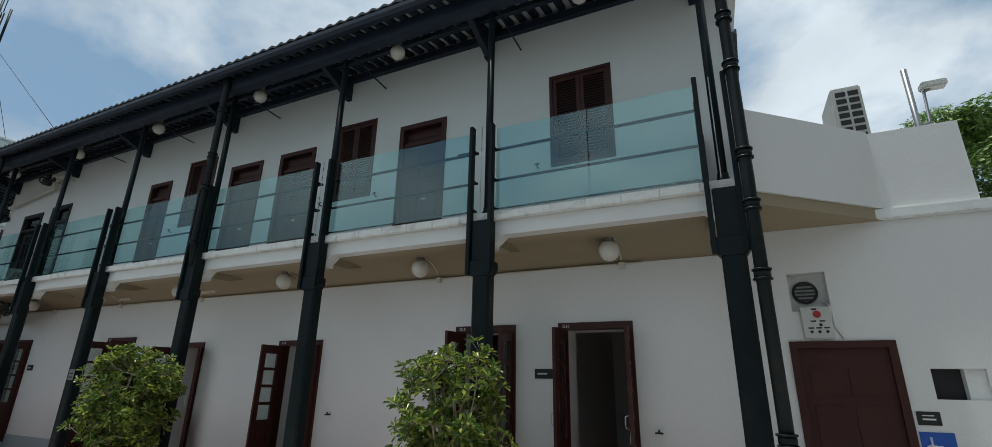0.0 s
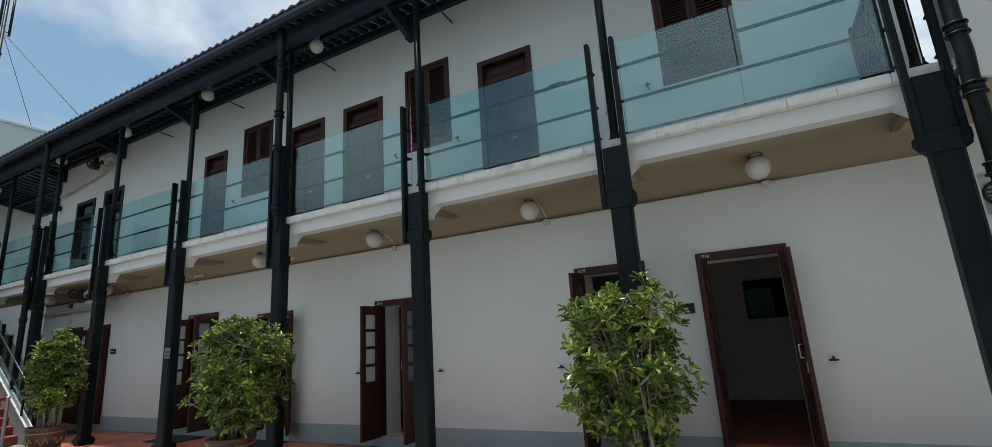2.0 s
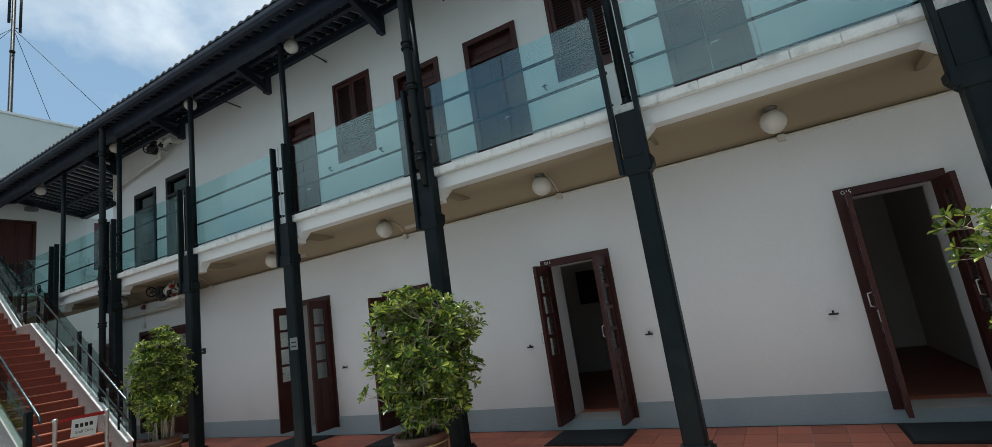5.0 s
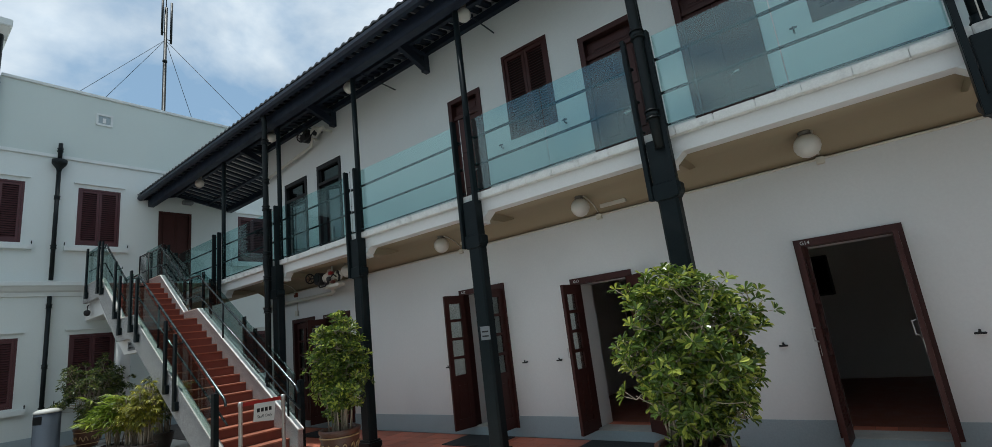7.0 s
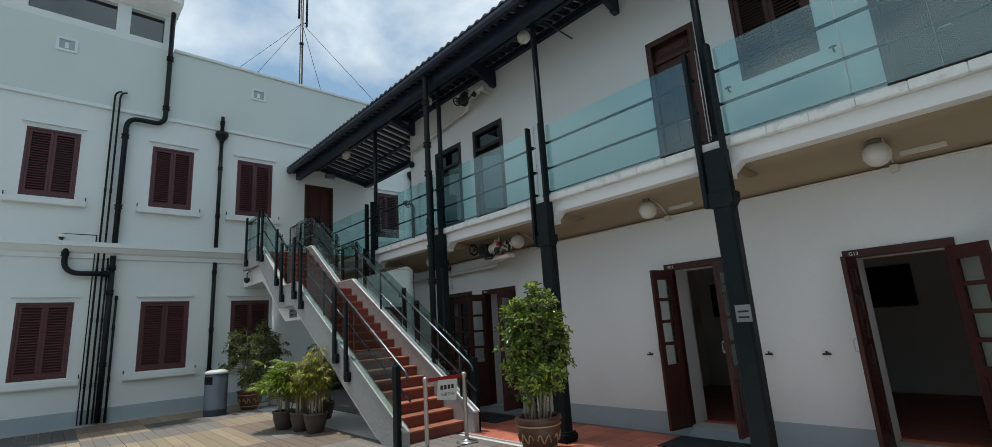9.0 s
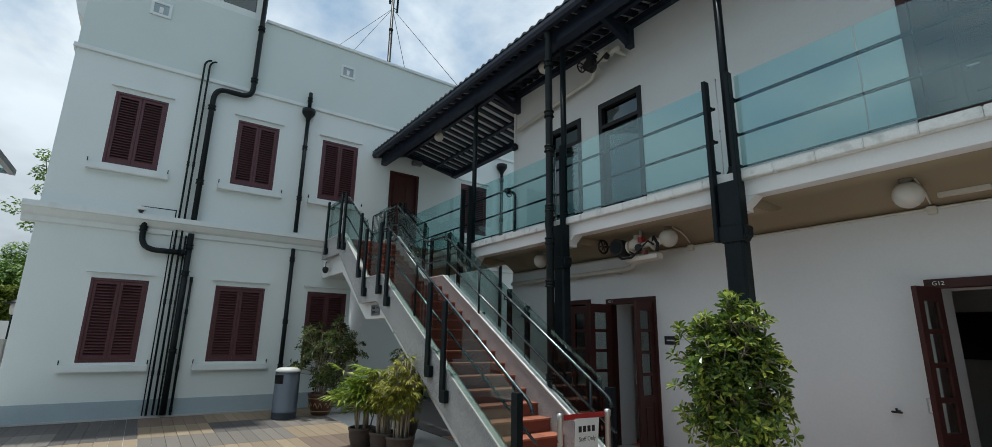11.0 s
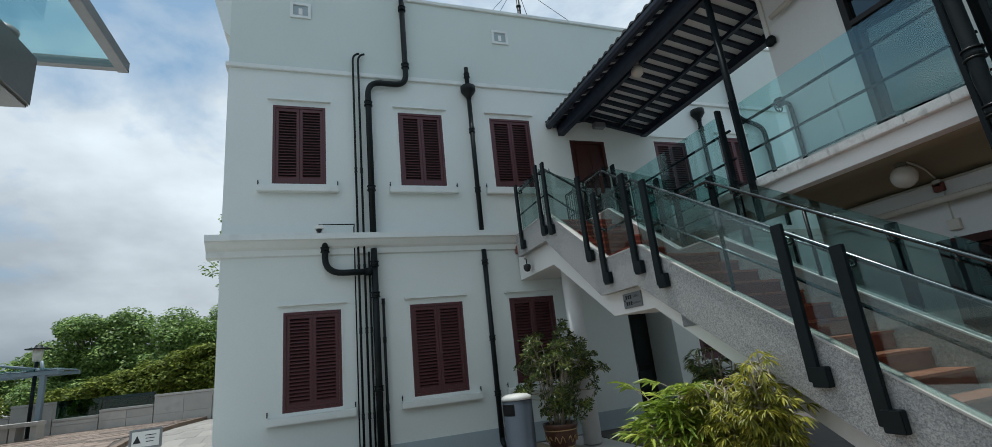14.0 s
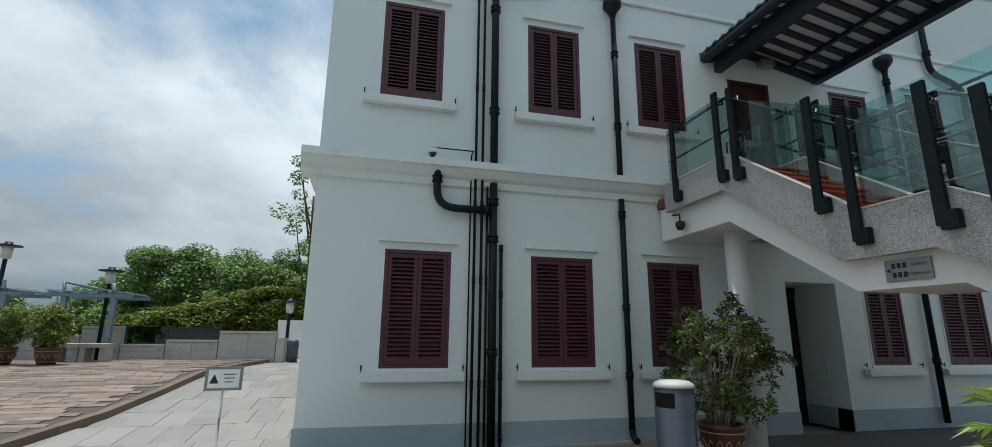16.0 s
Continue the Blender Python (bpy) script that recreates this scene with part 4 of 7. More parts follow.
part("wall", bbox(-29, EX - 0.322, EY0, EY0 + 0.3, 9.902, 11.2), M_END, r)
part("wall", bbox(-29, EX - 0.322, 1.32, 1.62, 9.902, 11.2), M_END, r)
part("roof", bbox(-29.5, EX + 0.45, EY0 - 0.45, 1.85, 11.202, 11.42, 0.02), M_ENDTRIM, r)
part("eaves_cove", prism([(EX, 10.95), (EX + 0.4, 11.2), (EX, 11.2)], EY0 - 0.4, 1.8, "y"), M_ENDTRIM, r)
for a, b in ((-1.3, 0.42), (0.72, 1.5)):
    part("window_pane", bbox(EX - 0.2, EX - 0.19, a, b, 10.1, 10.9), M_WINGLASS, r, "dark window glass")

# pipes on the end wall
def pipe(label, lines, r, joints=(), group="", material=None):
    p = thing("drain_pipe", lines[0][0], label, "pipe", group)
    for pts in lines:
        bm = bmesh.new()
        tube(bm, pts, r, 12)
        part("pipe", bm, material or M_PIPE, p)
    for q, vertical in joints:
        bm = bmesh.new()
        d = Vector((0, 0, 1)) if vertical else Vector((0, 1, 0))
        q = Vector(q)
        tube(bm, [q - d * 0.05, q - d * 0.035], r * 1.42, 12)
        tube(bm, [q - d * 0.034, q + d * 0.034], r * 1.22, 12)
        tube(bm, [q + d * 0.035, q + d * 0.05], r * 1.42, 12)
        part("collar", bm, material or M_PIPE, p)
    return p


px = EX + 0.11
big = bend((px, 0.84, 7.30), (px, 0.84, 7.62), (px, 1.1, 7.62)) + bend((px, 1.42, 7.62), (px, 1.67, 7.62), (px, 1.67, 7.9))
pipe("black cast-iron drain pipe with collars down the wall", [[(px, 0.84, 0.05), (px, 0.84, 3.95)], [(px, 0.84, 4.25), *big, (px, 1.67, 11.2)]], 0.062,
     [((px, 0.84, z), True) for z in (1.35, 3.05, 3.65, 5.2, 7.1)] + [((px, 1.67, z), True) for z in (8.1, 9.6)])
pipe("black curved branch pipe with an open upturned end", [[(px, -0.06, 4.14), (px, -0.06, 3.86), *bend((px, -0.06, 3.8), (px, -0.06, 3.5), (px, 0.26, 3.5)), (px, 0.80, 3.5)]], 0.06,
     [((px, -0.06, 3.95), True), ((px, 0.72, 3.5), False)])
for y in (0.55, 0.66):
    pipe("thin black pipe running up the wall", [[(px - 0.03, y, 0.05), (px - 0.03, y, 8.1), *bend((px - 0.03, y, 8.12), (px - 0.03, y, 8.3), (px - 0.03, y + 0.14, 8.32))]], 0.022, [((px - 0.03, y, z), True) for z in (0.9, 2.4, 3.6, 5.6)], "thin wall pipes")
pipe("thin black pipe running up the wall", [[(px - 0.03, 0.745, 0.05), (px - 0.03, 0.745, 3.9)]], 0.018, [((px - 0.03, 0.745, z), True) for z in (0.9, 2.4)], "thin wall pipes")
pipe("thin black conduit bent along the cornice", [[(px - 0.05, 0.48, 0.05), (px - 0.05, 0.48, 4.40), (px + 0.1, 0.48, 4.42), (px + 0.1, -0.16, 4.42), (px + 0.1, -0.16, 4.32)]], 0.012, (), "thin wall pipes")
pipe("short black vent pipe with a capped top", [[(px - 0.03, 0.98, 0.03), (px - 0.03, 0.98, 2.95)]], 0.026, [((px - 0.03, 0.98, z), True) for z in (0.15, 1.0, 2.2, 2.92)], "thin wall pipes")
p2 = pipe("black cast-iron rainwater pipe with a hopper head", [[(px, 3.08, 0.18), (px, 3.08, 3.87)], [(px, 3.08, 4.3), (px, 3.08, 7.5)], [(px, 3.08, 7.75), (px, 3.08, 8.2)], [*bend((px, 3.08, 0.2), (px, 3.08, 0.08), (px + 0.12, 3.1, 0.05))]], 0.05,
          [((px, 3.08, z), True) for z in (1.0, 2.05, 3.6, 5.2, 6.6, 8.0)])
part("hopper", lathe([(0.05, 7.36), (0.065, 7.44), (0.15, 7.56), (0.17, 7.60), (0.17, 7.70), (0.15, 7.70), (0.05, 7.64)], 14, (px, 3.08, 0)), M_PIPE, p2)
p3 = pipe("black cast-iron rainwater pipe with a hopper head", [[(px, 9.55, 0.1), (px, 9.55, 7.3)]], 0.055, [((px, 9.55, z), True) for z in (1.2, 3.4, 5.6, 7.0)])
part("hopper", lathe([(0.055, 7.22), (0.07, 7.30), (0.16, 7.42), (0.18, 7.46), (0.18, 7.57), (0.16, 7.57), (0.055, 7.50)], 14, (px, 9.55, 0)), M_PIPE, p3)
pipe("black cast-iron drain pipe with a long swan-neck offset", [[(px, 10.9, 9.9), (px, 10.9, 7.75), *bend((px, 10.9, 7.7), (px, 10.9, 7.45), (px, 11.15, 7.38)), *bend((px, 11.5, 7.28), (px, 11.8, 7.2), (px, 11.8, 6.95)), (px, 11.8, 0.1)]], 0.062, [((px, 10.9, z), True) for z in (7.9, 9.2)] + [((px, 11.8, z), True) for z in (2.0, 4.2, 6.6)])


# ---- ground ----
structure("ground", bbox(-900, 900, -900, 900, -0.9, -0.045), M_GROUND, "grey ground reaching to the horizon", "ground")
structure("courtyard_bed", bbox(-24.25, 6, -8, 4.95, -0.04, -0.02), M_COURT, "grey stone courtyard bed", "pavement")
structure("walkway_bed", bbox(-19.45, 2.5, 4.95, FY, -0.04, -0.012), M_CONC, "mortar bed of the tiled walkway", "pavement")
structure("passage_floor", bbox(-24.25, -19.47, 4.96, 14, -0.04, -0.006), M_PAVE_DARK, "dark paved passage", "pavement")


# ---- columns and balustrades of the balcony ----
def column(x):
    c = thing("veranda_column", (x, 5.42, 0), "dark green painted steel column with a thin upper post", "column", "veranda columns")
    oct_ = [(-0.11, -0.06), (-0.085, -0.085), (0.085, -0.085), (0.11, -0.06), (0.11, 0.06), (0.085, 0.085), (-0.085, 0.085), (-0.11, 0.06)]
    part("shaft", prism([(x + a, 5.365 + b) for a, b in oct_], 0.13, 2.87, "z"), M_STEEL, c)
    part("base", bbox(x - 0.16, x + 0.16, 5.23, 5.50, 0.0, 0.14, 0.03), M_STEEL, c)
    flare = [(-0.122, 2.97), (-0.19, 2.945), (-0.19, 2.875), (-0.115, 2.78), (0.115, 2.78), (0.165, 2.85), (0.165, 2.945), (0.122, 2.97)]
    bm = prism([(x + p, q) for p, q in flare], 5.262, 5.418, "y")
    bmesh.ops.bevel(bm, geom=bm.edges[:], offset=0.008, segments=1, affect="EDGES")
    part("capital", bm, M_STEEL, c)
    part("neck", bbox(x - 0.122, x + 0.122, 5.275, 5.418, 2.965, 3.466, 0.008), M_STEEL, c)
    bm = bmesh.new()
    tube(bm, [(x, 5.44, 3.577), (x, 5.44, 6.62)], 0.048, 12)
    part("upper_post", bm, M_STEEL, c)
    part("post_foot", lathe([(0.075, 3.576), (0.075, 3.60), (0.055, 3.63), (0.055, 3.67)], 12, (x, 5.44, 0)), M_STEEL, c)
    for dx in (-0.16, 0.12):
        part("rail_post", bbox(x + dx - 0.025, x + dx + 0.025, 5.235, 5.325, 2.80, 4.74, 0.006), M_STEEL, c)
        part("post_bracket", bbox(x + dx - 0.02, x + dx + 0.02, 5.326, 5.37, 2.83, 2.90, 0.004), M_STEEL, c)
        for z in (3.63, 4.01, 4.43):
            bm = bmesh.new()
            tube(bm, [(x + dx, 5.32, z), (x + dx, 5.40, z)], 0.018, 8)
            part("clamp", bm, M_STEEL, c)
    part("tie_rod", tubes([(x - 0.02, 5.27, 3.56), (x - 0.02, 5.27, 4.72)], r=0.006, seg=6), M_CHROME, c, "thin steel tie rod")
    return c


for i, x in enumerate(COLS + [-19.4]):
    if i < 7:
        column(x)
    else:
        c = thing("veranda_post", (x, 5.44, 3.51), "thin dark green steel veranda post", "post", "upper veranda posts")
        bm = bmesh.new()
        tube(bm, [(x, 5.44, 3.577), (x, 5.44, 6.62)], 0.048, 12)
        part("shaft", bm, M_STEEL, c)
        for dx in (-0.16, 0.12):
            part("rail_post", bbox(x + dx - 0.025, x + dx + 0.025, 5.235, 5.325, 3.0, 4.74, 0.006), M_STEEL, c)

c = thing("rail_support", (-22.1, 5.28, 3.3), "pair of flat dark steel posts holding the glass", "post")
for dx in (-0.16, 0.12):
    part("rail_post", bbox(-22.1 + dx - 0.025, -22.1 + dx + 0.025, 5.235, 5.325, 3.3, 4.74, 0.006), M_STEEL, c)
    part("post_bracket", bbox(-22.1 + dx - 0.02, -22.1 + dx + 0.02, 5.326, 5.43, 3.33, 3.42, 0.004), M_STEEL, c)

for x, low in ((COLS[0] + 0.20, 0.05), (COLS[3] + 0.04, 3.42), (COLS[6] - 0.02, 0.0)):
    yy = 5.14 if low < 3 else 5.21
    p = pipe("black cast-iron rainwater pipe strapped to a column", [[(x, yy - 0.06, 6.88), (x, yy, 6.7), (x, yy, 3.72), *([(x, yy + 0.06, 3.35)] if low > 3 else [(x, yy - 0.03, 3.5), (x, yy, 3.3), (x, yy, 0.25)])]], 0.058,
             [((x, yy, z), True) for z in (6.2, 5.3, 4.7, 3.72, 3.2, 2.55, 1.2) if z > low], "column rainwater pipes")

BAYS = list(zip(COLS, COLS[1:])) + [(-16.6, -19.4), (-19.4, -22.1)]
for xa, xb in BAYS:
    a, b = xb + 0.15, xa - 0.19
    g = thing("glass_balustrade", ((a + b) / 2, 5.35, 3.51), "greenish glass balcony balustrade with dark steel rails", "balustrade", "balcony balustrades")
    mid = (a + b) / 2
    for u0, u1 in ((a, mid - 0.006), (mid + 0.006, b)):
        pn = part("glass_panel", bbox(u0, u1, 5.352, 5.364, 3.60, 4.70), M_GLASS, g, "clear greenish safety glass")
        pn.visible_shadow = False
    for z, r in ((4.43, 0.020), (4.01, 0.018), (3.63, 0.012)):
        part("rail", tubes([(a - 0.05, 5.41, z), (b + 0.05, 5.41, z)], r=r, seg=8), M_STEEL, g)
# side guard at the east end of the balcony
g = thing("metal_railing", (-0.6, 6.0, 3.42), "dark metal barred railing closing the end of the balcony", "railing")
part("stile", bbox(-0.63, -0.57, 6.40, 6.48, 3.42, 4.62, 0.006), M_STEEL, g)
part("stile", bbox(-0.63, -0.57, 5.53, 5.58, 3.42, 4.62, 0.006), M_STEEL, g)
for z in (4.55, 3.50):
    part("rail", bbox(-0.62, -0.58, 5.58, 6.40, z - 0.025, z + 0.025, 0.004), M_STEEL, g)
part("brace", prism([(6.40, 3.60), (6.40, 3.68), (5.66, 4.525), (5.58, 4.525)], -0.615, -0.585, "x"), M_STEEL, g)
for k in range(9):
    y = 5.66 + k * 0.083
    part("baluster", bbox(-0.612, -0.588, y - 0.012, y + 0.012, 3.525, 4.525), M_STEEL, g)


# ---- lamps ----
def globe_lamp(x, y, z, top, label, group, size=1.0):
    l = thing("globe_lamp", (x, y, top), label, "lamp", group)
    part("globe", lathe([(r * size, h * size) for r, h in ((0.03, -0.117), (0.066, -0.10), (0.098, -0.068), (0.117, -0.024), (0.117, 0.022), (0.10, 0.065), (0.068, 0.097), (0.05, 0.104))], 24, (x, y, z)), M_GLOBE, l, "white opal glass globe")
    part("collar", lathe([(0.05, 0.105 * size), (0.058, 0.11 * size), (0.054, top - z - 0.012), (0.062, top - z - 0.01), (0.062, top - z)], 16, (x, y, z)), M_COLLAR, l, "grey metal collar")
    return l


for x in (-1.76, -4.47, -7.16, -9.88, -12.57, -15.25, -18.0):
    globe_lamp(x, 6.05, 3.14, 3.296, "round white globe lamp under the balcony", "balcony soffit lamps", 1.08)
    bm = bmesh.new()
    tube(bm, [(x + 0.07, 6.05, 3.287), (x + 0.06, 6.24, 3.25), (x + 0.06, 6.35, 3.20), (x + 0.06, 6.46, 3.11)], 0.011, 6)
    cd = solid("lamp_conduit", bm, M_PIPECREAM, "cream painted conduit feeding a balcony lamp", "conduit", "lamp conduits")
    part("junction_box", bbox(x + 0.02, x + 0.10, 6.44, 6.499, 3.005, 3.085, 0.006), M_PIPECREAM, cd)
solid("wall_conduit", tubes([(-19.3, 6.482, 3.065), (-1.45, 6.482, 3.065)], r=0.014, seg=8), M_PIPECREAM, "cream painted conduit along the wall top", "conduit")
for x in (-9.88, -12.57):
    solid("cable_trunking", bbox(x + 0.14, x + 0.52, 6.37, 6.42, 3.14, 3.19, 0.004), M_PIPECREAM, "short cream cable trunking under the balcony", "conduit", "cable trunking")
for x in (-1.9, -4.95, -8.14, -11.25, -14.37, -17.46, -21.56):
    globe_lamp(x, 5.70, 6.71, 7.09, "round white globe lamp under the eaves", "eaves lamps")
for x in (-3.1, -5.8, -8.5, -11.25, -13.9, -16.6):
    solid("tie_bar", tubes([(x, 6.499, 6.74), (x, 5.422, 6.81)], r=0.013, seg=6), M_TIMBER, "thin black iron tie bar from the wall", "bar", "wall tie bars")


# ---- staircase ----
SY0, SY1, RISE, RUN, SX = 3.82, 5.02, 0.171, 0.27, -15.78
st = thing("staircase", (-18, 4.4, 0), "granite-sided concrete staircase with terracotta treads", "staircase")
low_n, up_n, L0, L1 = 16, 7, SX - 15 * RUN, SX - 15 * RUN - 0.80
zl = low_n * RISE
zt = zl + up_n * RISE
TOPX = L1 - 6 * RUN


def nosing(x):
    if x > L0:
        return max((SX - x) / RUN * RISE + RISE, 0.0)
    if x > L1:
        return zl
    return min(zl + RISE + (L1 - x) / RUN * RISE, zt)


side = [(SX + 0.28, 0.0), (SX + 0.28, 0.22), (L0 + 0.02, zl + 0.12), (L1 + 0.02, zl + 0.12), (TOPX - 0.05, zt + 0.13), (EX + 0.4, zt + 0.13), (EX + 0.4, zt - 0.32), (TOPX - 0.25, zt - 0.32), (L1 - 0.25, zl - 0.36), (L0 - 0.15, zl - 0.36), (SX - 0.35, 0.0)]
part("stringer", prism(side, SY0 - 0.10, SY0, "y"), M_GRANITE, st, "speckled grey granite outer side")
lift = [(p, q + (0.09 if k in (1, 2, 3, 4, 5) else 0.0)) for k, (p, q) in enumerate(side)]
part("stringer", prism(lift, SY1, SY1 + 0.10, "y"), M_GRANITE, st, "speckled grey granite inner side")
cap = [(SX + 0.30, 0.22), (L0 + 0.02, zl + 0.121), (L1 + 0.02, zl + 0.121), (TOPX - 0.05, zt + 0.131), (EX + 0.4, zt + 0.131), (EX + 0.4, zt + 0.15), (TOPX - 0.06, zt + 0.15), (L1 + 0.01, zl + 0.14), (L0 + 0.01, zl + 0.14), (SX + 0.30, 0.245)]
for y0, dz in ((SY0 - 0.11, 0.0), (SY1 - 0.01, 0.09)):
    part("coping", prism([(p, q + dz) for p, q in cap], y0, y0 + 0.12, "y"), M_KERBPAINT if dz else M_CONC, st, "weathered coping strip")
under = [(SX - 0.30, 0.0), (L0 - 0.10, zl - 0.22), (L1 - 0.2, zl - 0.22), (TOPX - 0.2, zt - 0.19), (EX + 0.02, zt - 0.19), (EX + 0.02, 3.19), (-22.6, 3.19), (-20.86, 2.07), (-19.91, 2.07), (SX - 0.80, 0.0)]
part("soffit", prism(under, SY0 + 0.055, SY1 - 0.001, "y"), M_WALL, st, "white painted underside")
for k in range(low_n + up_n):
    if k < low_n:
        x, z = SX - k * RUN, (k + 1) * RISE
        depth = RUN if k < low_n - 1 else L0 - L1
    else:
        x, z = L1 - (k - low_n) * RUN, zl + (k - low_n + 1) * RISE
        depth = RUN if k < low_n + up_n - 1 else TOPX - EX - 0.03
    part("step", bbox(x - depth - 0.02, x, SY0 + 0.002, SY1 - 0.002, z - RISE + 0.001, z - 0.026), M_RISER, st)
    n = 4
    for j in range(n):
        y0 = SY0 + 0.004 + j * (SY1 - SY0 - 0.008) / n
        part("tread_tile", bbox(x - depth + 0.004, x + 0.018, y0 + 0.003, y0 + (SY1 - SY0 - 0.008) / n - 0.003, z - 0.024, z), M_STEP, st)
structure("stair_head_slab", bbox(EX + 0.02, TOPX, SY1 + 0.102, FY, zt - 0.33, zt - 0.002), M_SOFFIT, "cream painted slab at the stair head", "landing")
rc = thing("round_column", (-23.25, 4.50, 0), "round white rendered column carrying the stair landing", "column")
part("shaft", lathe([(0.165, 0.0), (0.165, zt - 0.34)], 28, (-23.25, 4.50, 0)), M_WALL, rc)

# stair balustrades, outer and inner
POSTS = [-17.28, -17.75, -19.45, -19.86, -20.62, -21.0, -22.15, -22.45, -23.5]
for side_y, name, out in ((SY0 - 0.14, "outer", -1), (SY1 + 0.14, "inner", 1)):
    b = thing("stair_balustrade", (-19, side_y, 1.5), "dark steel and greenish glass balustrade along the stairs", "balustrade", "stair balustrades")
    for x in POSTS:
        z = nosing(x)
        part("post", bbox(x - 0.055, x + 0.055, side_y - 0.02, side_y + 0.02, z - 0.20, z + 1.12, 0.005), M_STEEL, b)
        part("post_plate", bbox(x - 0.02, x + 0.13, side_y - 0.03, side_y + 0.035, z - 0.24, z - 0.08, 0.006), M_STEEL, b)
    runs = [(SX + 0.1, L0 + 0.06, 0), (L0 - 0.02, L1 + 0.05, 1), (L1 - 0.05, TOPX - 0.2, 2), (TOPX - 0.3, EX + 0.55, 3)]
    gy = side_y - out * 0.05
    top = 1.05 if out < 0 else 1.16
    for x0, x1, kind in runs:
        cuts = [x0] + [p for p in POSTS if x1 + 0.2 < p < x0 - 0.2][::2] + [x1]
        for a, c in zip(cuts, cuts[1:]):
            za, zc = nosing(a), nosing(c)
            pn = part("glass_panel", prism([(a - 0.02, za + 0.17), (c + 0.02, zc + 0.17), (c + 0.02, zc + top), (a - 0.02, za + top)], gy - 0.005, gy + 0.005, "y"), M_STAIRGLASS, b, "clear greenish safety glass")
            pn.visible_shadow = False
    ry = gy - out * 0.07
    line = lambda h: [(SX + 0.35, ry, nosing(SX) + h - 0.05), (L0 + 0.02, ry, zl + h), (L1, ry, zl + h), (TOPX - 0.1, ry, zt + h), (EX + 0.5, ry, zt + h)]
    rail = line(1.02)
    x0, z0 = SX + 0.20, nosing(SX) + 0.92
    hook = bend((x0 + 0.02, ry, z0 - 0.02), (x0 + 0.09, ry, z0 - 0.07), (x0 + 0.09, ry, z0 - 0.15), 4)
    part("handrail", tubes([*hook[::-1], *rail[1:]], r=0.022, seg=10), M_RAILSTEEL, b, "brushed stainless handrail")
    part("lower_rail", tubes(line(0.54), r=0.017, seg=8), M_RAILSTEEL, b)
    for x in POSTS:
        part("rail_bracket", tubes([(x + 0.02, side_y, nosing(x) + 0.93), (x + 0.02, ry, nosing(x) + 0.95), (x + 0.02, ry, nosing(x) + 1.0)], r=0.014, seg=6), M_RAILSTEEL, b)
    nx = SX + 0.16
    part("newel", bbox(nx - 0.06, nx + 0.06, side_y - 0.03, side_y + 0.05, 0.0, 1.16, 0.006), M_STEEL, b)
    for x in (SX - 0.05, -18.5):
        part("baluster", tubes([(x, ry, nosing(x) + 0.05), (x, ry, nosing(x) + 1.01)], r=0.02, seg=8), M_STEEL, b)
gt = thing("stair_gate", (-23.2, 5.0, zt), "low black barred gate at the stair head", "gate")
part("frame", tubes([(-23.75, 4.95, zt + 0.1), (-23.75, 4.95, zt + 1.0), (-23.0, 4.95, zt + 1.0), (-23.0, 4.95, zt + 0.1), (-23.75, 4.95, zt + 0.1)], r=0.016, seg=6), M_BLACK, gt)
for k in range(8):
    part("bar", tubes([(-23.68 + k * 0.09, 4.95, zt + 0.1), (-23.68 + k * 0.09, 4.95, zt + 1.0)], r=0.008, seg=6), M_BLACK, gt)


# ---- plants ----
def pot(parent, at, r0, r1, h, material, relief=False):
    x, y, z = at
    part("pot", lathe([(r0 * 0.9, 0.0), (r0, 0.02), (r1 * 0.97, h * 0.62), (r1, h * 0.86), (r1 * 1.06, h * 0.9), (r1 * 1.06, h), (r1 * 0.92, h), (r1 * 0.9, h - 0.04), (r1 * 0.9, h - 0.05)], 28, at), material, parent)
    part("soil", lathe([(r1 * 0.895, h - 0.06), (r1 * 0.895, h - 0.045)], 20, at), M_SOIL, parent)
    if relief:
        for zz in (0.18, 0.78):
            rr = r0 + (r1 - r0) * zz / 0.8
            part("relief_band", lathe([(rr * 0.98, h * zz - 0.01), (rr + 0.012, h * zz - 0.008), (rr + 0.012, h * zz + 0.008), (rr * 0.98, h * zz + 0.01)], 28, at), M_POTPAT, parent, "cream relief band")
        bm = bmesh.new()
        for k in range(7):
            a0 = k * 2 * math.pi / 7
            rr = r0 + (r1 - r0) * 0.6
            pts = []
            for j in range(13):
                a = a0 + j * 0.058
                zz = h * (0.46 + 0.12 * math.sin(j * 0.9 + k))
                q = r0 + (r1 - r0) * min(zz / (h * 0.62), 1) + 0.004
                pts.append((x + q * math.cos(a), y + q * math.sin(a), z + zz))
            tube(bm, pts, 0.010, 5)
        part("relief_pattern", bm, M_POTPAT, parent, "cream relief scroll pattern")


def leaf_verts(verts, faces, p, d, up, length, width):
    """A pointed, folded leaf from p along d."""
    s = d.cross(up)
    if s.length < 1e-4:
        s = Vector((1, 0, 0))
    s.normalize()
    n = s.cross(d)
    i = len(verts)
    verts += [tuple(p), tuple(p + d * length * 0.6 + s * width + n * width * 0.35), tuple(p + d * length * 0.55 - n * width * 0.1), tuple(p + d * length * 0.6 - s * width + n * width * 0.35), tuple(p + d * length - Vector((0, 0, length * 0.18)))]
    faces += [(i, i + 1, i + 2), (i, i + 2, i + 3), (i + 1, i + 4, i + 2), (i + 2, i + 4, i + 3)]


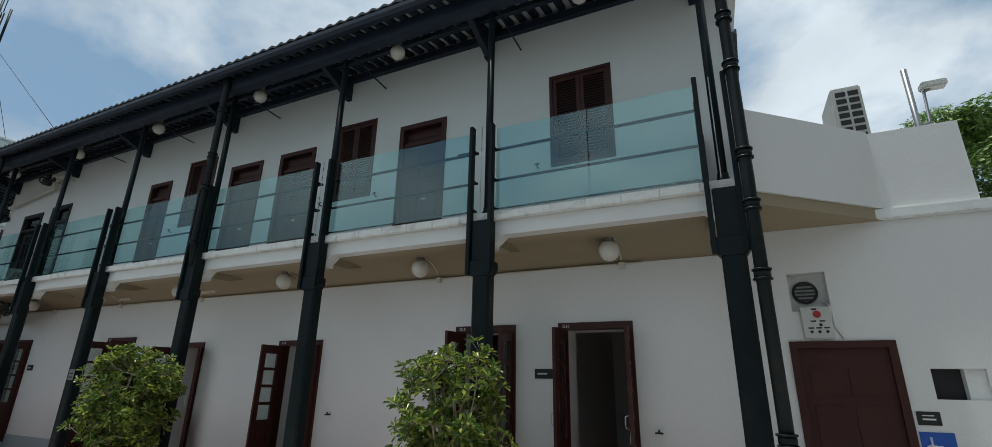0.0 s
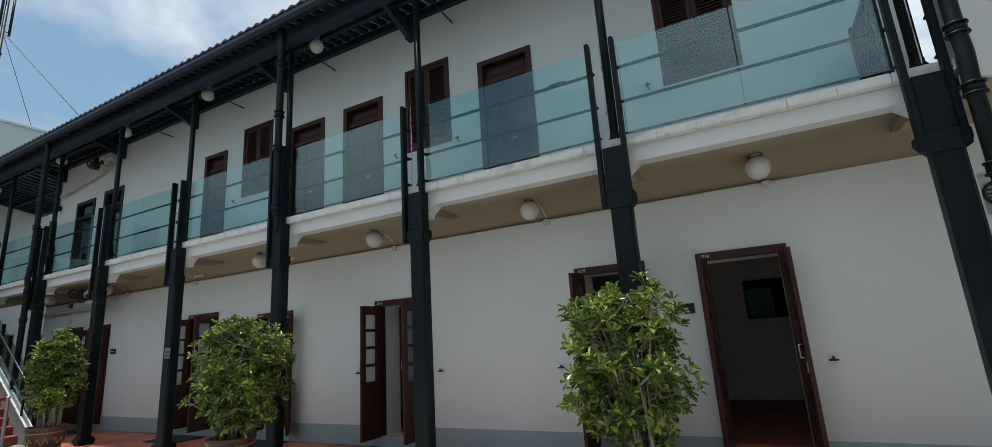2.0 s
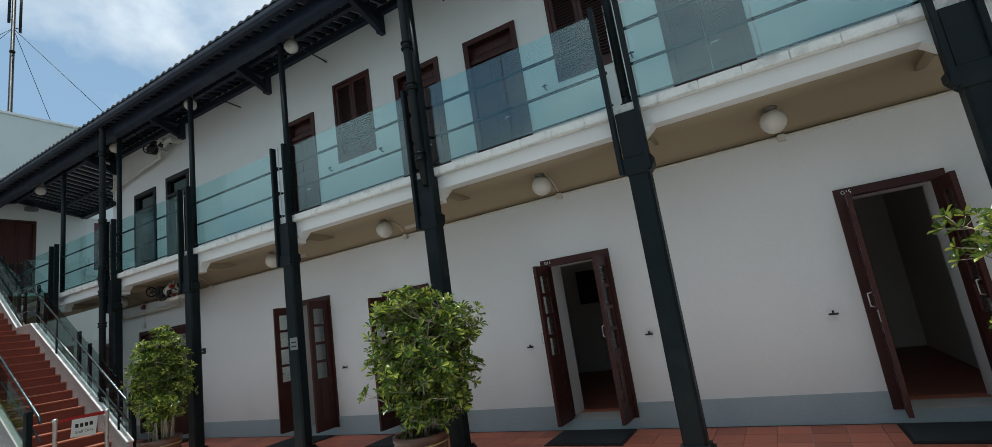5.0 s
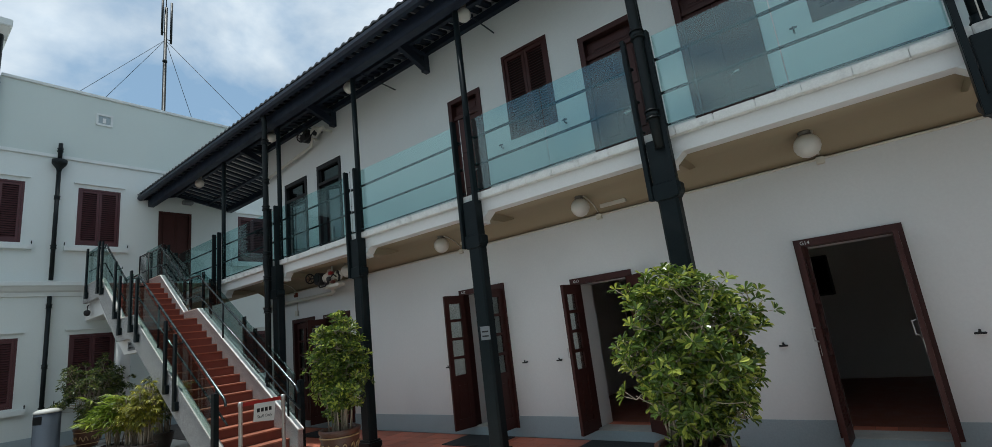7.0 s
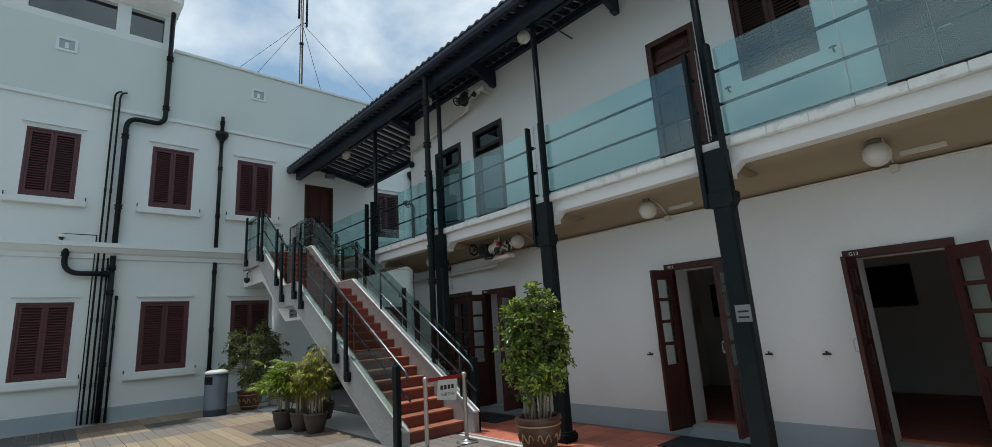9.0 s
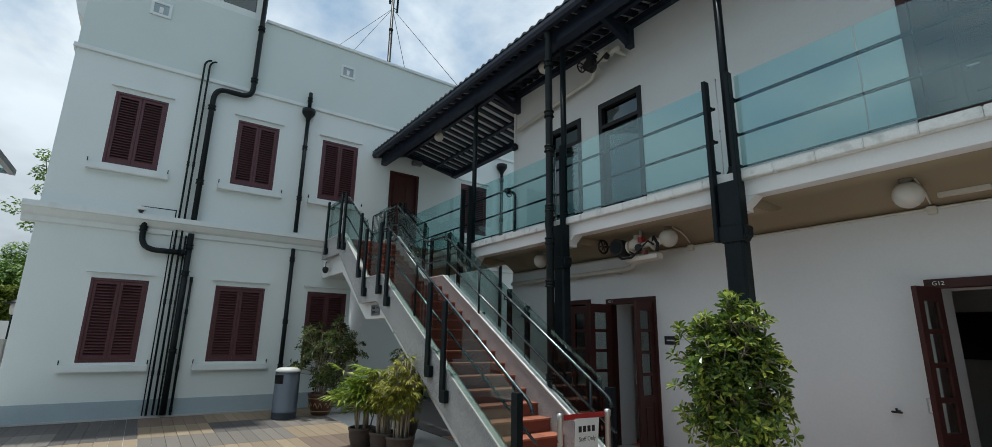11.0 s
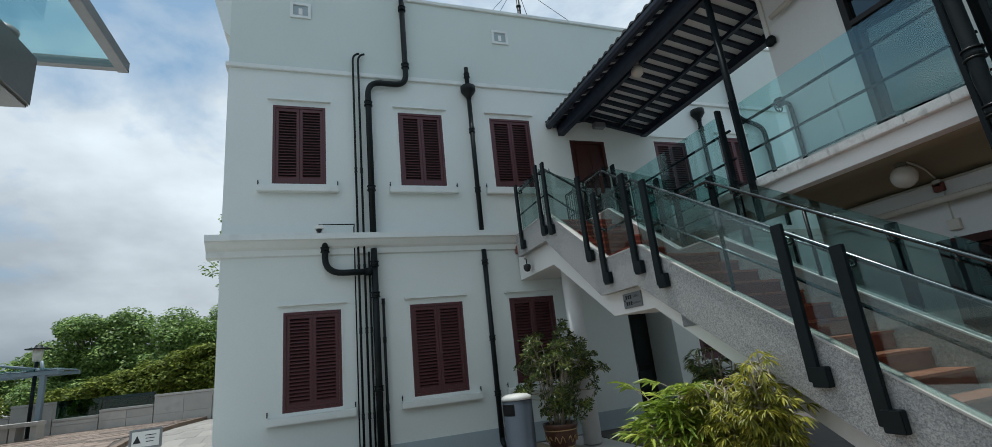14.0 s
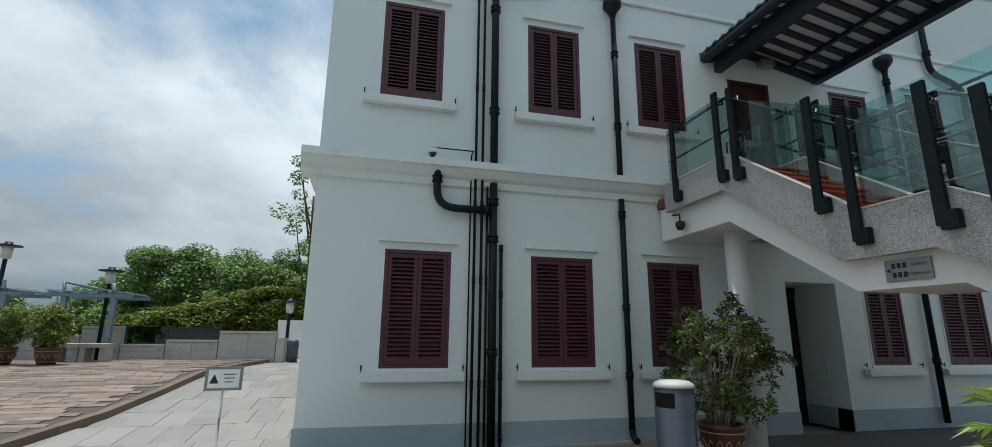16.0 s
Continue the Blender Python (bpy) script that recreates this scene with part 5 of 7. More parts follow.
def round_leaf(verts, faces, p, d, up, length, width):
    """A blunt leaflet, widest beyond its middle, folded along the rib."""
    s = d.cross(up)
    if s.length < 1e-4:
        s = Vector((1, 0, 0))
    s.normalize()
    n = s.cross(d)
    tip = p + d * length - n * length * 0.16
    i = len(verts)
    verts += [tuple(p), tuple(p + d * length * 0.42 + s * width * 0.7 + n * width * 0.2), tuple(p + d * length * 0.82 + s * width * 0.85 + n * width * 0.1), tuple(tip), tuple(p + d * length * 0.82 - s * width * 0.85 + n * width * 0.1), tuple(p + d * length * 0.42 - s * width * 0.7 + n * width * 0.2)]
    faces += [(i, i + 1, i + 2, i + 3), (i, i + 3, i + 4, i + 5)]


def schefflera(at, height, wide, seed, label, group, leaf, whorls=330, potted=True, shift=(0, 0), bottom=0.55, arms=6):
    """A bushy potted shrub: pale forking stems, each twig ending in rosettes of blunt leaflets."""
    rng = random.Random(seed)
    t = thing("potted_shrub", at, label, "plant", group)
    x, y, z = at
    if potted:
        pot(t, at, 0.20, 0.29, 0.46, M_POT, True)
    base = Vector((x, y, z + 0.40))
    mid = Vector((x + shift[0], y + shift[1], z + bottom + (height - bottom) * 0.5))
    stems = bmesh.new()
    verts, faces = [], []
    mains = []
    for k in range(28):
        a, r = rng.uniform(0, 2 * math.pi), rng.uniform(0.02, 0.18)
        p0 = base + Vector((math.cos(a) * r, math.sin(a) * r, -0.02))
        f = rng.uniform(0.15, 0.62)
        p2 = Vector((mid.x + math.cos(a) * wide * f, mid.y + math.sin(a) * wide * f, z + rng.uniform(0.5, 0.82) * height))
        p1 = (p0 + p2) / 2 + Vector((rng.uniform(-0.07, 0.07), rng.uniform(-0.07, 0.07), 0.08))
        line = bend(p0, p1, p2, 7)
        tube(stems, line, 0.012, 6, 0.007)
        mains.append(line)
    clusters = []
    for k in range(whorls // 4):
        while True:
            q = Vector((rng.uniform(-1, 1), rng.uniform(-1, 1), rng.uniform(-1, 1)))
            if q.length > 0.4 and abs(q.x) ** 3 + abs(q.y) ** 3 + abs(q.z) ** 3 < 1.0:
                break
        q *= 0.94 + 0.30 * noise.noise(q * 1.9 + Vector((seed, seed * 0.7, 0)))
        zz = bottom + (height - bottom) * (q.z * 0.5 + 0.5)
        taper = 0.60 + 0.40 * min(max(zz - bottom, 0.0) / (0.4 * (height - bottom)), 1.0)
        clusters.append(Vector((mid.x + q.x * wide * taper, mid.y + q.y * wide * 0.85 * taper, z + zz)))
    for k in range(arms):
        a = rng.uniform(0, 2 * math.pi)
        clusters.append(mid + Vector((math.cos(a) * wide * rng.uniform(1.05, 1.22), math.sin(a) * wide * rng.uniform(0.9, 1.1), (height - bottom) * rng.uniform(-0.25, 0.35))))
    for c in clusters:
        start = min((p for m in mains for p in m[2:] if p.z < c.z + 0.1), key=lambda p: (p - c).length + 0.25 * abs(c.z - p.z - 0.2), default=mains[0][3])
        elbow = start.lerp(c, 0.5) + Vector((rng.uniform(-0.05, 0.05), rng.uniform(-0.05, 0.05), -0.06))
        tube(stems, bend(start, elbow, c, 4), 0.008, 5, 0.004)
        for g in range(rng.randint(4, 8)):
            off = Vector((rng.gauss(0, 0.055), rng.gauss(0, 0.055), rng.gauss(0.01, 0.05)))
            tip = c + off
            tube(stems, [c - Vector((0, 0, 0.03)), tip], 0.0035, 4)
            axis = (off * 7 + (tip - mid).normalized() * 0.5 + Vector((0, 0, 0.8))).normalized()
            u = axis.orthogonal().normalized()
            v = axis.cross(u)
            cnt = rng.randint(6, 9)
            for n in range(cnt):
                a = 2 * math.pi * n / cnt + rng.uniform(-0.25, 0.25)
                d = (u * math.cos(a) + v * math.sin(a) + axis * rng.uniform(0.15, 1.1)).normalized()
                round_leaf(verts, faces, tip + d * 0.010, d, axis, rng.uniform(0.058, 0.098), rng.uniform(0.014, 0.021))
    part("branchwork", stems, M_BARK, t, "pale bare stems")
    raw("foliage", verts, faces, leaf, t)
    return t


schefflera((-3.0, 4.72, 0), 1.98, 0.53, 3, "leafy green shrub in a brown relief pot before a column", "shrubs before the columns", M_LEAF, 420, shift=(-0.08, 0), bottom=0.5, arms=4)
schefflera((-8.5, 4.72, 0), 2.0, 0.55, 8, "dense leafy green shrub in a brown relief pot", "shrubs before the columns", M_LEAF, 760, shift=(0.15, 0), bottom=0.42)
schefflera((-13.78, 4.72, 0), 2.06, 0.37, 12, "tall leafy green shrub in a brown relief pot", "shrubs before the columns", M_LEAF, 760, shift=(0.04, 0), bottom=0.60, arms=5)
schefflera((-23.05, 3.80, 0), 2.12, 0.80, 21, "dark-leaved shrub in a brown relief pot beside the bin", "", M_LEAF_DARK, 440, shift=(0.0, 0.10), bottom=0.42, arms=9)


def palm(at, height, wide, seed, label, leaf, canes, fans, fan_len, fan_w, blades, droop=0.2, reach=(0.12, 0.3)):
    rng = random.Random(seed)
    t = thing("potted_palm", at, label, "plant")
    x, y, z = at
    pot(t, at, 0.14, 0.20, 0.34, M_POTDARK)
    stems = bmesh.new()
    verts, faces = [], []
    for k in range(canes):
        a = rng.uniform(0, 2 * math.pi)
        r = rng.uniform(0.02, 0.12)
        lean = rng.uniform(0.1, 0.75) * wide
        p0 = Vector((x + math.cos(a) * r, y + math.sin(a) * r, z + 0.28))
        p2 = Vector((x + math.cos(a) * lean, y + math.sin(a) * lean, z + height * rng.uniform(0.55, 0.95)))
        tube(stems, bend(p0, (p0 + p2) / 2 + Vector((0, 0, 0.15)), p2, 5), 0.012, 5, 0.008)
        for f in range(fans):
            q = p0.lerp(p2, rng.uniform(0.45, 1.0)) + Vector((0, 0, 0.03))
            b = rng.uniform(0, 2 * math.pi)
            d = Vector((math.cos(b), math.sin(b), rng.uniform(0.1, 0.9))).normalized()
            hub = q + d * rng.uniform(*reach)
            tube(stems, [q, hub], 0.004, 4)
            up = d.cross(Vector((0, 0, 1)).cross(d)).normalized()
            s = d.cross(up)
            for j in range(blades):
                g = (j / (blades - 1) - 0.5) * 2.6
                dd = (d * math.cos(g) + s * math.sin(g) + Vector((0, 0, -droop * rng.uniform(0.4, 1.6)))).normalized()
                leaf_verts(verts, faces, hub, dd, up, fan_len * rng.uniform(0.8, 1.15), fan_w)
    part("branchwork", stems, M_BARK, t, "slender canes")
    raw("foliage", verts, faces, leaf, t)


palm((-19.12, 3.30, 0), 1.28, 0.34, 31, "bushy lime-green lady palm in a dark pot", M_LEAF_BAMBOO, 20, 5, 0.30, 0.022, 8, 0.18, (0.10, 0.26))
palm((-18.60, 3.44, 0), 1.36, 0.24, 37, "yellow-green feathery palm in a dark pot", M_LEAF_YEL, 22, 9, 0.115, 0.011, 10, 0.7, (0.05, 0.20))
palm((-18.16, 3.52, 0), 1.50, 0.22, 41, "yellow-green feathery palm in a dark pot", M_LEAF_YEL, 24, 9, 0.115, 0.011, 10, 0.7, (0.05, 0.20))
palm((-19.5, 4.25, 0), 1.62, 0.42, 43, "dark green palm in a dark pot under the stairs", M_LEAF_DARK, 22, 7, 0.14, 0.012, 9, 0.5, (0.08, 0.2))


# ---- small things in the courtyard ----
b = thing("litter_bin", (-22.85, 2.97, 0), "blue-grey metal litter bin with a domed lid", "bin")
part("body", lathe([(0.245, 0.0), (0.25, 0.02), (0.25, 0.12), (0.255, 0.125), (0.255, 0.15), (0.25, 0.155), (0.25, 0.96), (0.24, 0.97)], 32, (-22.85, 2.97, 0)), M_BIN, b)
part("lid", lathe([(0.262, 0.955), (0.265, 0.975), (0.25, 1.01), (0.19, 1.04), (0.08, 1.05)], 32, (-22.85, 2.97, 0)), M_GREYBOX, b, "pale grey lid")
bm = bmesh.new()
rows = []
for j in range(7):
    a = radians(-98 + j * 11)
    rows.append([bm.verts.new((-22.85 + 0.2535 * math.cos(a), 2.97 + 0.2535 * math.sin(a), zz)) for zz in (0.72, 0.90)])
for p, q in zip(rows, rows[1:]):
    bm.faces.new((p[0], q[0], q[1], p[1]))
bmesh.ops.solidify(bm, geom=bm.faces[:], thickness=0.006)
part("slot", bm, M_BLACK, b, "dark mouth of the bin")

bar = thing("queue_barrier", (-15.12, 4.2, 0), "two chrome barrier posts with a red belt and paper notice", "barrier")
for y in (3.86, 4.56):
    part("post", lathe([(0.16, 0.0), (0.16, 0.015), (0.12, 0.03), (0.033, 0.045), (0.030, 0.06), (0.030, 0.92), (0.036, 0.93), (0.036, 0.99), (0.02, 1.0)], 20, (-15.12, y, 0)), M_CHROME, bar)
part("belt", bbox(-15.135, -15.130, 3.89, 4.53, 0.92, 0.975), M_RED, bar, "red webbing belt")
nt = part("notice", prism([(4.06, 0.66), (4.40, 0.62), (4.43, 0.92), (4.08, 0.93)], -15.125, -15.122, "x"), M_WHITE, bar, "white paper notice")
text_plate("Staff Only", 0.062, Matrix.Translation((-15.120, 4.245, 0.72)) @ pose(0, 0, 0, 90, 0, 90), 0.0004, M_BLACK, bar)
for k in range(4):
    part("character", bbox(-15.1215, -15.1205, 4.12 + k * 0.065, 4.165 + k * 0.065, 0.79, 0.85), M_BLACK, bar)

sg = thing("sign_stand", (-23.8, -2.62, 0), "framed white notice on a thin steel stand", "sign")
part("pole", tubes([(-23.8, -2.62, 0.02), (-23.8, -2.62, 0.92)], r=0.014, seg=8), M_CHROME, sg)
part("base", lathe([(0.16, 0.0), (0.16, 0.012), (0.03, 0.03)], 20, (-23.8, -2.62, 0.0)), M_CHROME, sg)
fr = pose(-23.8, -2.62, 1.045, 0, 0, 8)
bm = bmesh.new()
box(bm, -0.012, 0.012, -0.205, 0.205, -0.14, 0.14)
fo = part("frame", bm, M_ALU, sg)
fo.matrix_basis = fr
part("panel", bbox(0.0125, 0.016, -0.17, 0.17, -0.108, 0.108), M_WHITE, fo, "white notice sheet")
bm = bmesh.new()
v = [bm.verts.new((0.018, y, z)) for y, z in ((-0.155, -0.055), (-0.055, -0.055), (-0.105, 0.055))]
bm.faces.new(v)
part("symbol", bm, M_BLACK, fo, "dark warning triangle")
for k in range(3):
    part("text_bar", bbox(0.0165, 0.0175, -0.01 + 0.01 * k, 0.13 - 0.015 * k, 0.045 - k * 0.045, 0.056 - k * 0.045), M_BLACK, fo)

for x, y, w in ((-7.1, 6.12, 0.95), (-2.15, 6.12, 0.95), (-3.65, 6.12, 0.9), (-9.95, 6.12, 1.0), (-12.25, 6.12, 0.95), (-16.3, 6.05, 1.0)):
    m = thing("door_mat", (x, y, 0), "dark grey rubber door mat on red tiles", "mat", "door mats")
    part("rubber_pad", bbox(x - w / 2 + 0.03, x + w / 2 - 0.03, y - 0.29, y + 0.29, 0.004, 0.017), M_MAT, m)
    bm = bmesh.new()
    for q in ((x - w / 2, x + w / 2, y - 0.32, y - 0.29), (x - w / 2, x + w / 2, y + 0.29, y + 0.32), (x - w / 2, x - w / 2 + 0.03, y - 0.29, y + 0.29), (x + w / 2 - 0.03, x + w / 2, y - 0.29, y + 0.29)):
        box(bm, *q, 0.0, 0.012)
    part("edging", bm, M_BLACK, m)

# fire valve set under the balcony and its pipes
fv = thing("fire_valve_set", (-15.7, 5.95, 3.15), "cream fire pipe with black, cream and red valves", "valve")
part("pipe", tubes([(-19.3, 6.38, 2.84), (-16.3, 6.38, 2.84), (-16.1, 6.3, 2.86), (-15.9, 6.1, 2.88), (-15.35, 5.98, 2.90)], r=0.04, seg=10), M_PIPECREAM, fv)
part("support_plate", bbox(-15.92, -15.36, 5.90, 6.06, 2.86, 2.925, 0.008), M_PIPECREAM, fv)
for x in (-18.6, -17.4, -16.5):
    part("wall_bracket", bbox(x - 0.02, x + 0.02, 6.34, 6.499, 2.79, 2.80), M_PIPECREAM, fv)
part("body", tubes([(-16.05, 5.97, 3.08), (-15.30, 5.97, 3.10)], r=0.05, seg=12), M_PIPECREAM, fv)
for x in (-15.86, -15.80, -15.44):
    part("flange", tubes([(x - 0.014, 5.97, 3.085), (x + 0.014, 5.97, 3.085)], r=0.098, seg=14), M_PIPECREAM, fv)
part("bonnet", lathe([(0.085, -0.07), (0.10, -0.03), (0.10, 0.04), (0.07, 0.08), (0.045, 0.09), (0.045, 0.14)], 16, (-15.72, 5.95, 3.10)), M_PIPECREAM, fv)
part("hanger", tubes([(-15.66, 5.97, 3.12), (-15.66, 5.97, 3.30)], r=0.02, seg=8), M_PIPECREAM, fv)
part("drum", tubes([(-16.02, 6.06, 3.09), (-16.02, 5.90, 3.09), (-16.02, 5.84, 3.09)], r=0.125, seg=18), M_BLACK, fv, "black cast drum")
part("drum_rim", tubes([(-16.02, 5.84, 3.09), (-16.02, 5.825, 3.09)], r=0.09, seg=16), M_PIPE, fv)
part("actuator", bbox(-16.18, -15.92, 5.92, 6.10, 2.97, 3.19, 0.03), M_BLACK, fv)
bm = bmesh.new()
ring = [(-16.27, 5.84 + 0.10 * math.cos(a), 3.13 + 0.10 * math.sin(a)) for a in (k * math.pi / 8 for k in range(17))]
tube(bm, ring, 0.016, 6)
for k in range(3):
    a = k * math.pi / 3
    tube(bm, [(-16.27, 5.84 - 0.10 * math.cos(a), 3.13 - 0.10 * math.sin(a)), (-16.27, 5.84 + 0.10 * math.cos(a), 3.13 + 0.10 * math.sin(a))], 0.008, 5)
tube(bm, [(-16.27, 5.84, 3.13), (-16.1, 5.9, 3.12)], 0.014, 6)
part("handwheel", bm, M_BLACK, fv)
part("switch_box", bbox(-15.63, -15.55, 5.85, 5.94, 3.11, 3.18, 0.008), M_RED, fv, "small red switch box")
part("switch_box", bbox(-15.58, -15.51, 5.86, 5.94, 2.935, 2.99, 0.008), M_RISER, fv, "small dark red switch box")
part("gauge", tubes([(-15.62, 5.88, 3.03), (-15.62, 5.83, 3.03)], r=0.05, seg=14), M_BLACK, fv)
part("elbow", tubes([(-15.46, 5.95, 3.06), (-15.40, 5.92, 3.16), (-15.34, 5.92, 3.06), (-15.36, 5.92, 2.95)], r=0.024, seg=8), M_BLACK, fv)
part("hose", tubes([(-16.05, 5.88, 2.99), (-15.92, 5.84, 2.90), (-15.74, 5.84, 2.90), (-15.62, 5.85, 2.98)], r=0.017, seg=6), M_BLACK, fv)
part("hose", tubes([(-15.78, 5.86, 2.99), (-15.68, 5.84, 2.94), (-15.56, 5.83, 3.02), (-15.44, 5.84, 3.10), (-15.36, 5.86, 3.04)], r=0.014, seg=6), M_BLACK, fv)

up = thing("fire_valve_set", (-16.9, 6.2, 6.6), "cream fire pipe with dark valves under the eaves", "valve")
part("pipe", tubes([(-19.2, 6.38, 6.2), (-16.9, 6.38, 6.45), (-16.6, 6.2, 6.62), (-16.1, 6.2, 6.62)], r=0.04, seg=10), M_PIPECREAM, up)
for x in (-16.8, -16.2):
    part("wall_bracket", bbox(x - 0.02, x + 0.02, 6.2, 6.499, 6.60, 6.64), M_PIPECREAM, up)
for x in (-16.5, -16.3):
    part("flange", tubes([(x - 0.015, 6.2, 6.62), (x + 0.015, 6.2, 6.62)], r=0.08, seg=14), M_PIPECREAM, up)
part("actuator", bbox(-16.78, -16.58, 6.08, 6.25, 6.55, 6.73, 0.03), M_BLACK, up)
part("drum", tubes([(-16.70, 6.20, 6.52), (-16.70, 6.04, 6.52)], r=0.10, seg=16), M_BLACK, up, "black cast drum")
part("bonnet", lathe([(0.06, -0.09), (0.09, -0.05), (0.09, 0.05), (0.06, 0.09), (0.035, 0.13)], 14, (-16.40, 6.17, 6.60)), M_PIPECREAM, up)
bm = bmesh.new()
tube(bm, [(-16.92, 6.12 + 0.09 * math.cos(k * math.pi / 8), 6.60 + 0.09 * math.sin(k * math.pi / 8)) for k in range(17)], 0.014, 6)
tube(bm, [(-16.92, 6.12, 6.51), (-16.92, 6.12, 6.69)], 0.008, 5)
tube(bm, [(-16.92, 6.03, 6.60), (-16.92, 6.21, 6.60)], 0.008, 5)
tube(bm, [(-16.92, 6.12, 6.60), (-16.72, 6.14, 6.62)], 0.013, 6)
part("handwheel", bm, M_BLACK, up)
part("hose", tubes([(-16.70, 6.05, 6.44), (-16.55, 6.04, 6.40), (-16.40, 6.05, 6.46), (-16.25, 6.08, 6.56)], r=0.016, seg=6), M_BLACK, up)
part("gauge", tubes([(-16.28, 6.12, 6.50), (-16.28, 6.07, 6.50)], r=0.05, seg=14), M_BLACK, up)

# alarm bell, hose valve and call point near the west corner
ab = thing("alarm_bell", (-19.34, FY, 5.9), "round dark alarm bell on the upper wall", "bell")
part("gong", lathe([(0.03, 0.0), (0.085, 0.01), (0.09, 0.04), (0.06, 0.075), (0.015, 0.085)], 16, (0, 0, 0)), M_PIPE, ab).matrix_basis = pose(-19.34, FY - 0.03, 5.90, 90, 0, 0)
part("back_box", bbox(-19.39, -19.29, FY - 0.035, FY - 0.001, 5.85, 5.95, 0.005), M_PIPE, ab)
part("conduit", tubes([(-19.36, FY - 0.014, 5.96), (-19.36, FY - 0.014, 7.04)], r=0.011, seg=6), M_PIPECREAM, ab)
hv = thing("hose_valve", (-19.30, FY, 4.8), "black hose valve with a small handwheel on a riser", "valve")
part("riser", tubes([(-19.33, FY - 0.05, 3.43), (-19.33, FY - 0.05, 4.72), *bend((-19.33, FY - 0.05, 4.74), (-19.33, FY - 0.05, 4.84), (-19.33, FY - 0.15, 4.84), 4), (-19.33, FY - 0.2, 4.84)], r=0.03, seg=10), M_PIPE, hv)
part("outlet", lathe([(0.045, 0.0), (0.05, 0.03), (0.075, 0.05), (0.075, 0.08), (0.05, 0.10), (0.05, 0.13)], 14, (0, 0, 0)), M_PIPE, hv).matrix_basis = pose(-19.33, FY - 0.18, 4.84, 90, 0, 0)
bm = bmesh.new()
tube(bm, [(-19.48 + 0.0, FY - 0.1 + 0.07 * math.cos(k * math.pi / 7), 4.84 + 0.07 * math.sin(k * math.pi / 7)) for k in range(15)], 0.011, 6)
tube(bm, [(-19.48, FY - 0.1, 4.84), (-19.34, FY - 0.1, 4.84)], 0.012, 6)
for k in range(2):
    a = k * math.pi / 2
    tube(bm, [(-19.48, FY - 0.1 - 0.07 * math.cos(a), 4.84 - 0.07 * math.sin(a)), (-19.48, FY - 0.1 + 0.07 * math.cos(a), 4.84 + 0.07 * math.sin(a))], 0.007, 5)
part("handwheel", bm, M_PIPE, hv)
cpt = thing("call_point", (-17.94, FY, 2.95), "small dark red call point with a white cable box below", "call point")
part("case", bbox(-17.99, -17.89, FY - 0.06, FY - 0.001, 2.95, 3.05, 0.006), M_RISER, cpt)
part("cable", tubes([(-17.92, FY - 0.012, 2.95), (-17.92, FY - 0.012, 2.62)], r=0.009, seg=6), M_PIPECREAM, cpt)
part("cable_box", bbox(-17.98, -17.86, FY - 0.05, FY - 0.001, 2.50, 2.62, 0.006), M_PIPECREAM, cpt, "cream cable box")

for x, w in ((-1.75, 0.95), (-8.05, 1.0), (-10.95, 1.0), (-13.4, 1.0)):
    sc = thing("wall_screen", (x, 10.5, 1.45), "dark wall-mounted display screen in a room", "screen", "room screens")
    part("casing", bbox(x - w / 2, x + w / 2, 10.53, 10.599, 1.55, 2.25, 0.01), M_BLACK, sc)
    part("display", bbox(x - w / 2 + 0.03, x + w / 2 - 0.03, 10.524, 10.5295, 1.58, 2.22), M_WINGLASS, sc)

# small plates
for x, z in ((-15.62, 1.75), (-2.78, 1.72)):
    p = solid("room_plate", bbox(x - 0.12, x + 0.12, FY - 0.015, FY - 0.001, z - 0.06, z + 0.06, 0.003), M_BLACK, "small dark room name plate on the wall", "sign", "room plates")
    part("text_bar", bbox(x - 0.08, x + 0.05, FY - 0.018, FY - 0.016, z - 0.01, z + 0.01), M_GREYBOX, p)
p = solid("room_plate", bbox(-4.2, -3.95, FY - 0.015, FY - 0.001, 5.02, 5.08, 0.003), M_BLACK, "small dark room name plate beside a balcony door", "sign", "room plates")
cp = solid("column_plate", bbox(-11.25, -11.09, 5.272, 5.279, 1.52, 1.70), M_ALU, "small engraved metal plate on a column", "sign")
for k in range(2):
    part("text_bar", bbox(-11.225, -11.115, 5.270, 5.2715, 1.56 + k * 0.06, 1.58 + k * 0.06), M_BLACK, cp)
PLX = -20.34
pq = thing("direction_plaque", (-20.6, 4.2, 2.1), "brushed metal direction plaque below the stair landing", "sign")
part("panel", bbox(PLX - 0.21, PLX + 0.21, 3.853, 3.874, 2.13, 2.33, 0.004), M_ALU, pq)
text_plate("Gallery", 0.046, Matrix.Translation((PLX + 0.10, 3.8515, 2.275)) @ pose(0, 0, 0, 90, 0, 0), 0.0005, M_BLACK, pq)
text_plate("Washroom", 0.046, Matrix.Translation((PLX + 0.085, 3.8515, 2.19)) @ pose(0, 0, 0, 90, 0, 0), 0.0005, M_BLACK, pq)
for k in range(3):
    part("character", bbox(PLX - 0.14 + k * 0.05, PLX - 0.105 + k * 0.05, 3.851, 3.8528, 2.25, 2.30), M_BLACK, pq)
    part("character", bbox(PLX - 0.14 + k * 0.05, PLX - 0.105 + k * 0.05, 3.851, 3.8528, 2.165, 2.215), M_BLACK, pq)
part("arrow", prism([(PLX - 0.195, 2.235), (PLX - 0.155, 2.255), (PLX - 0.155, 2.215)], 3.851, 3.8528, "y"), M_BLACK, pq)
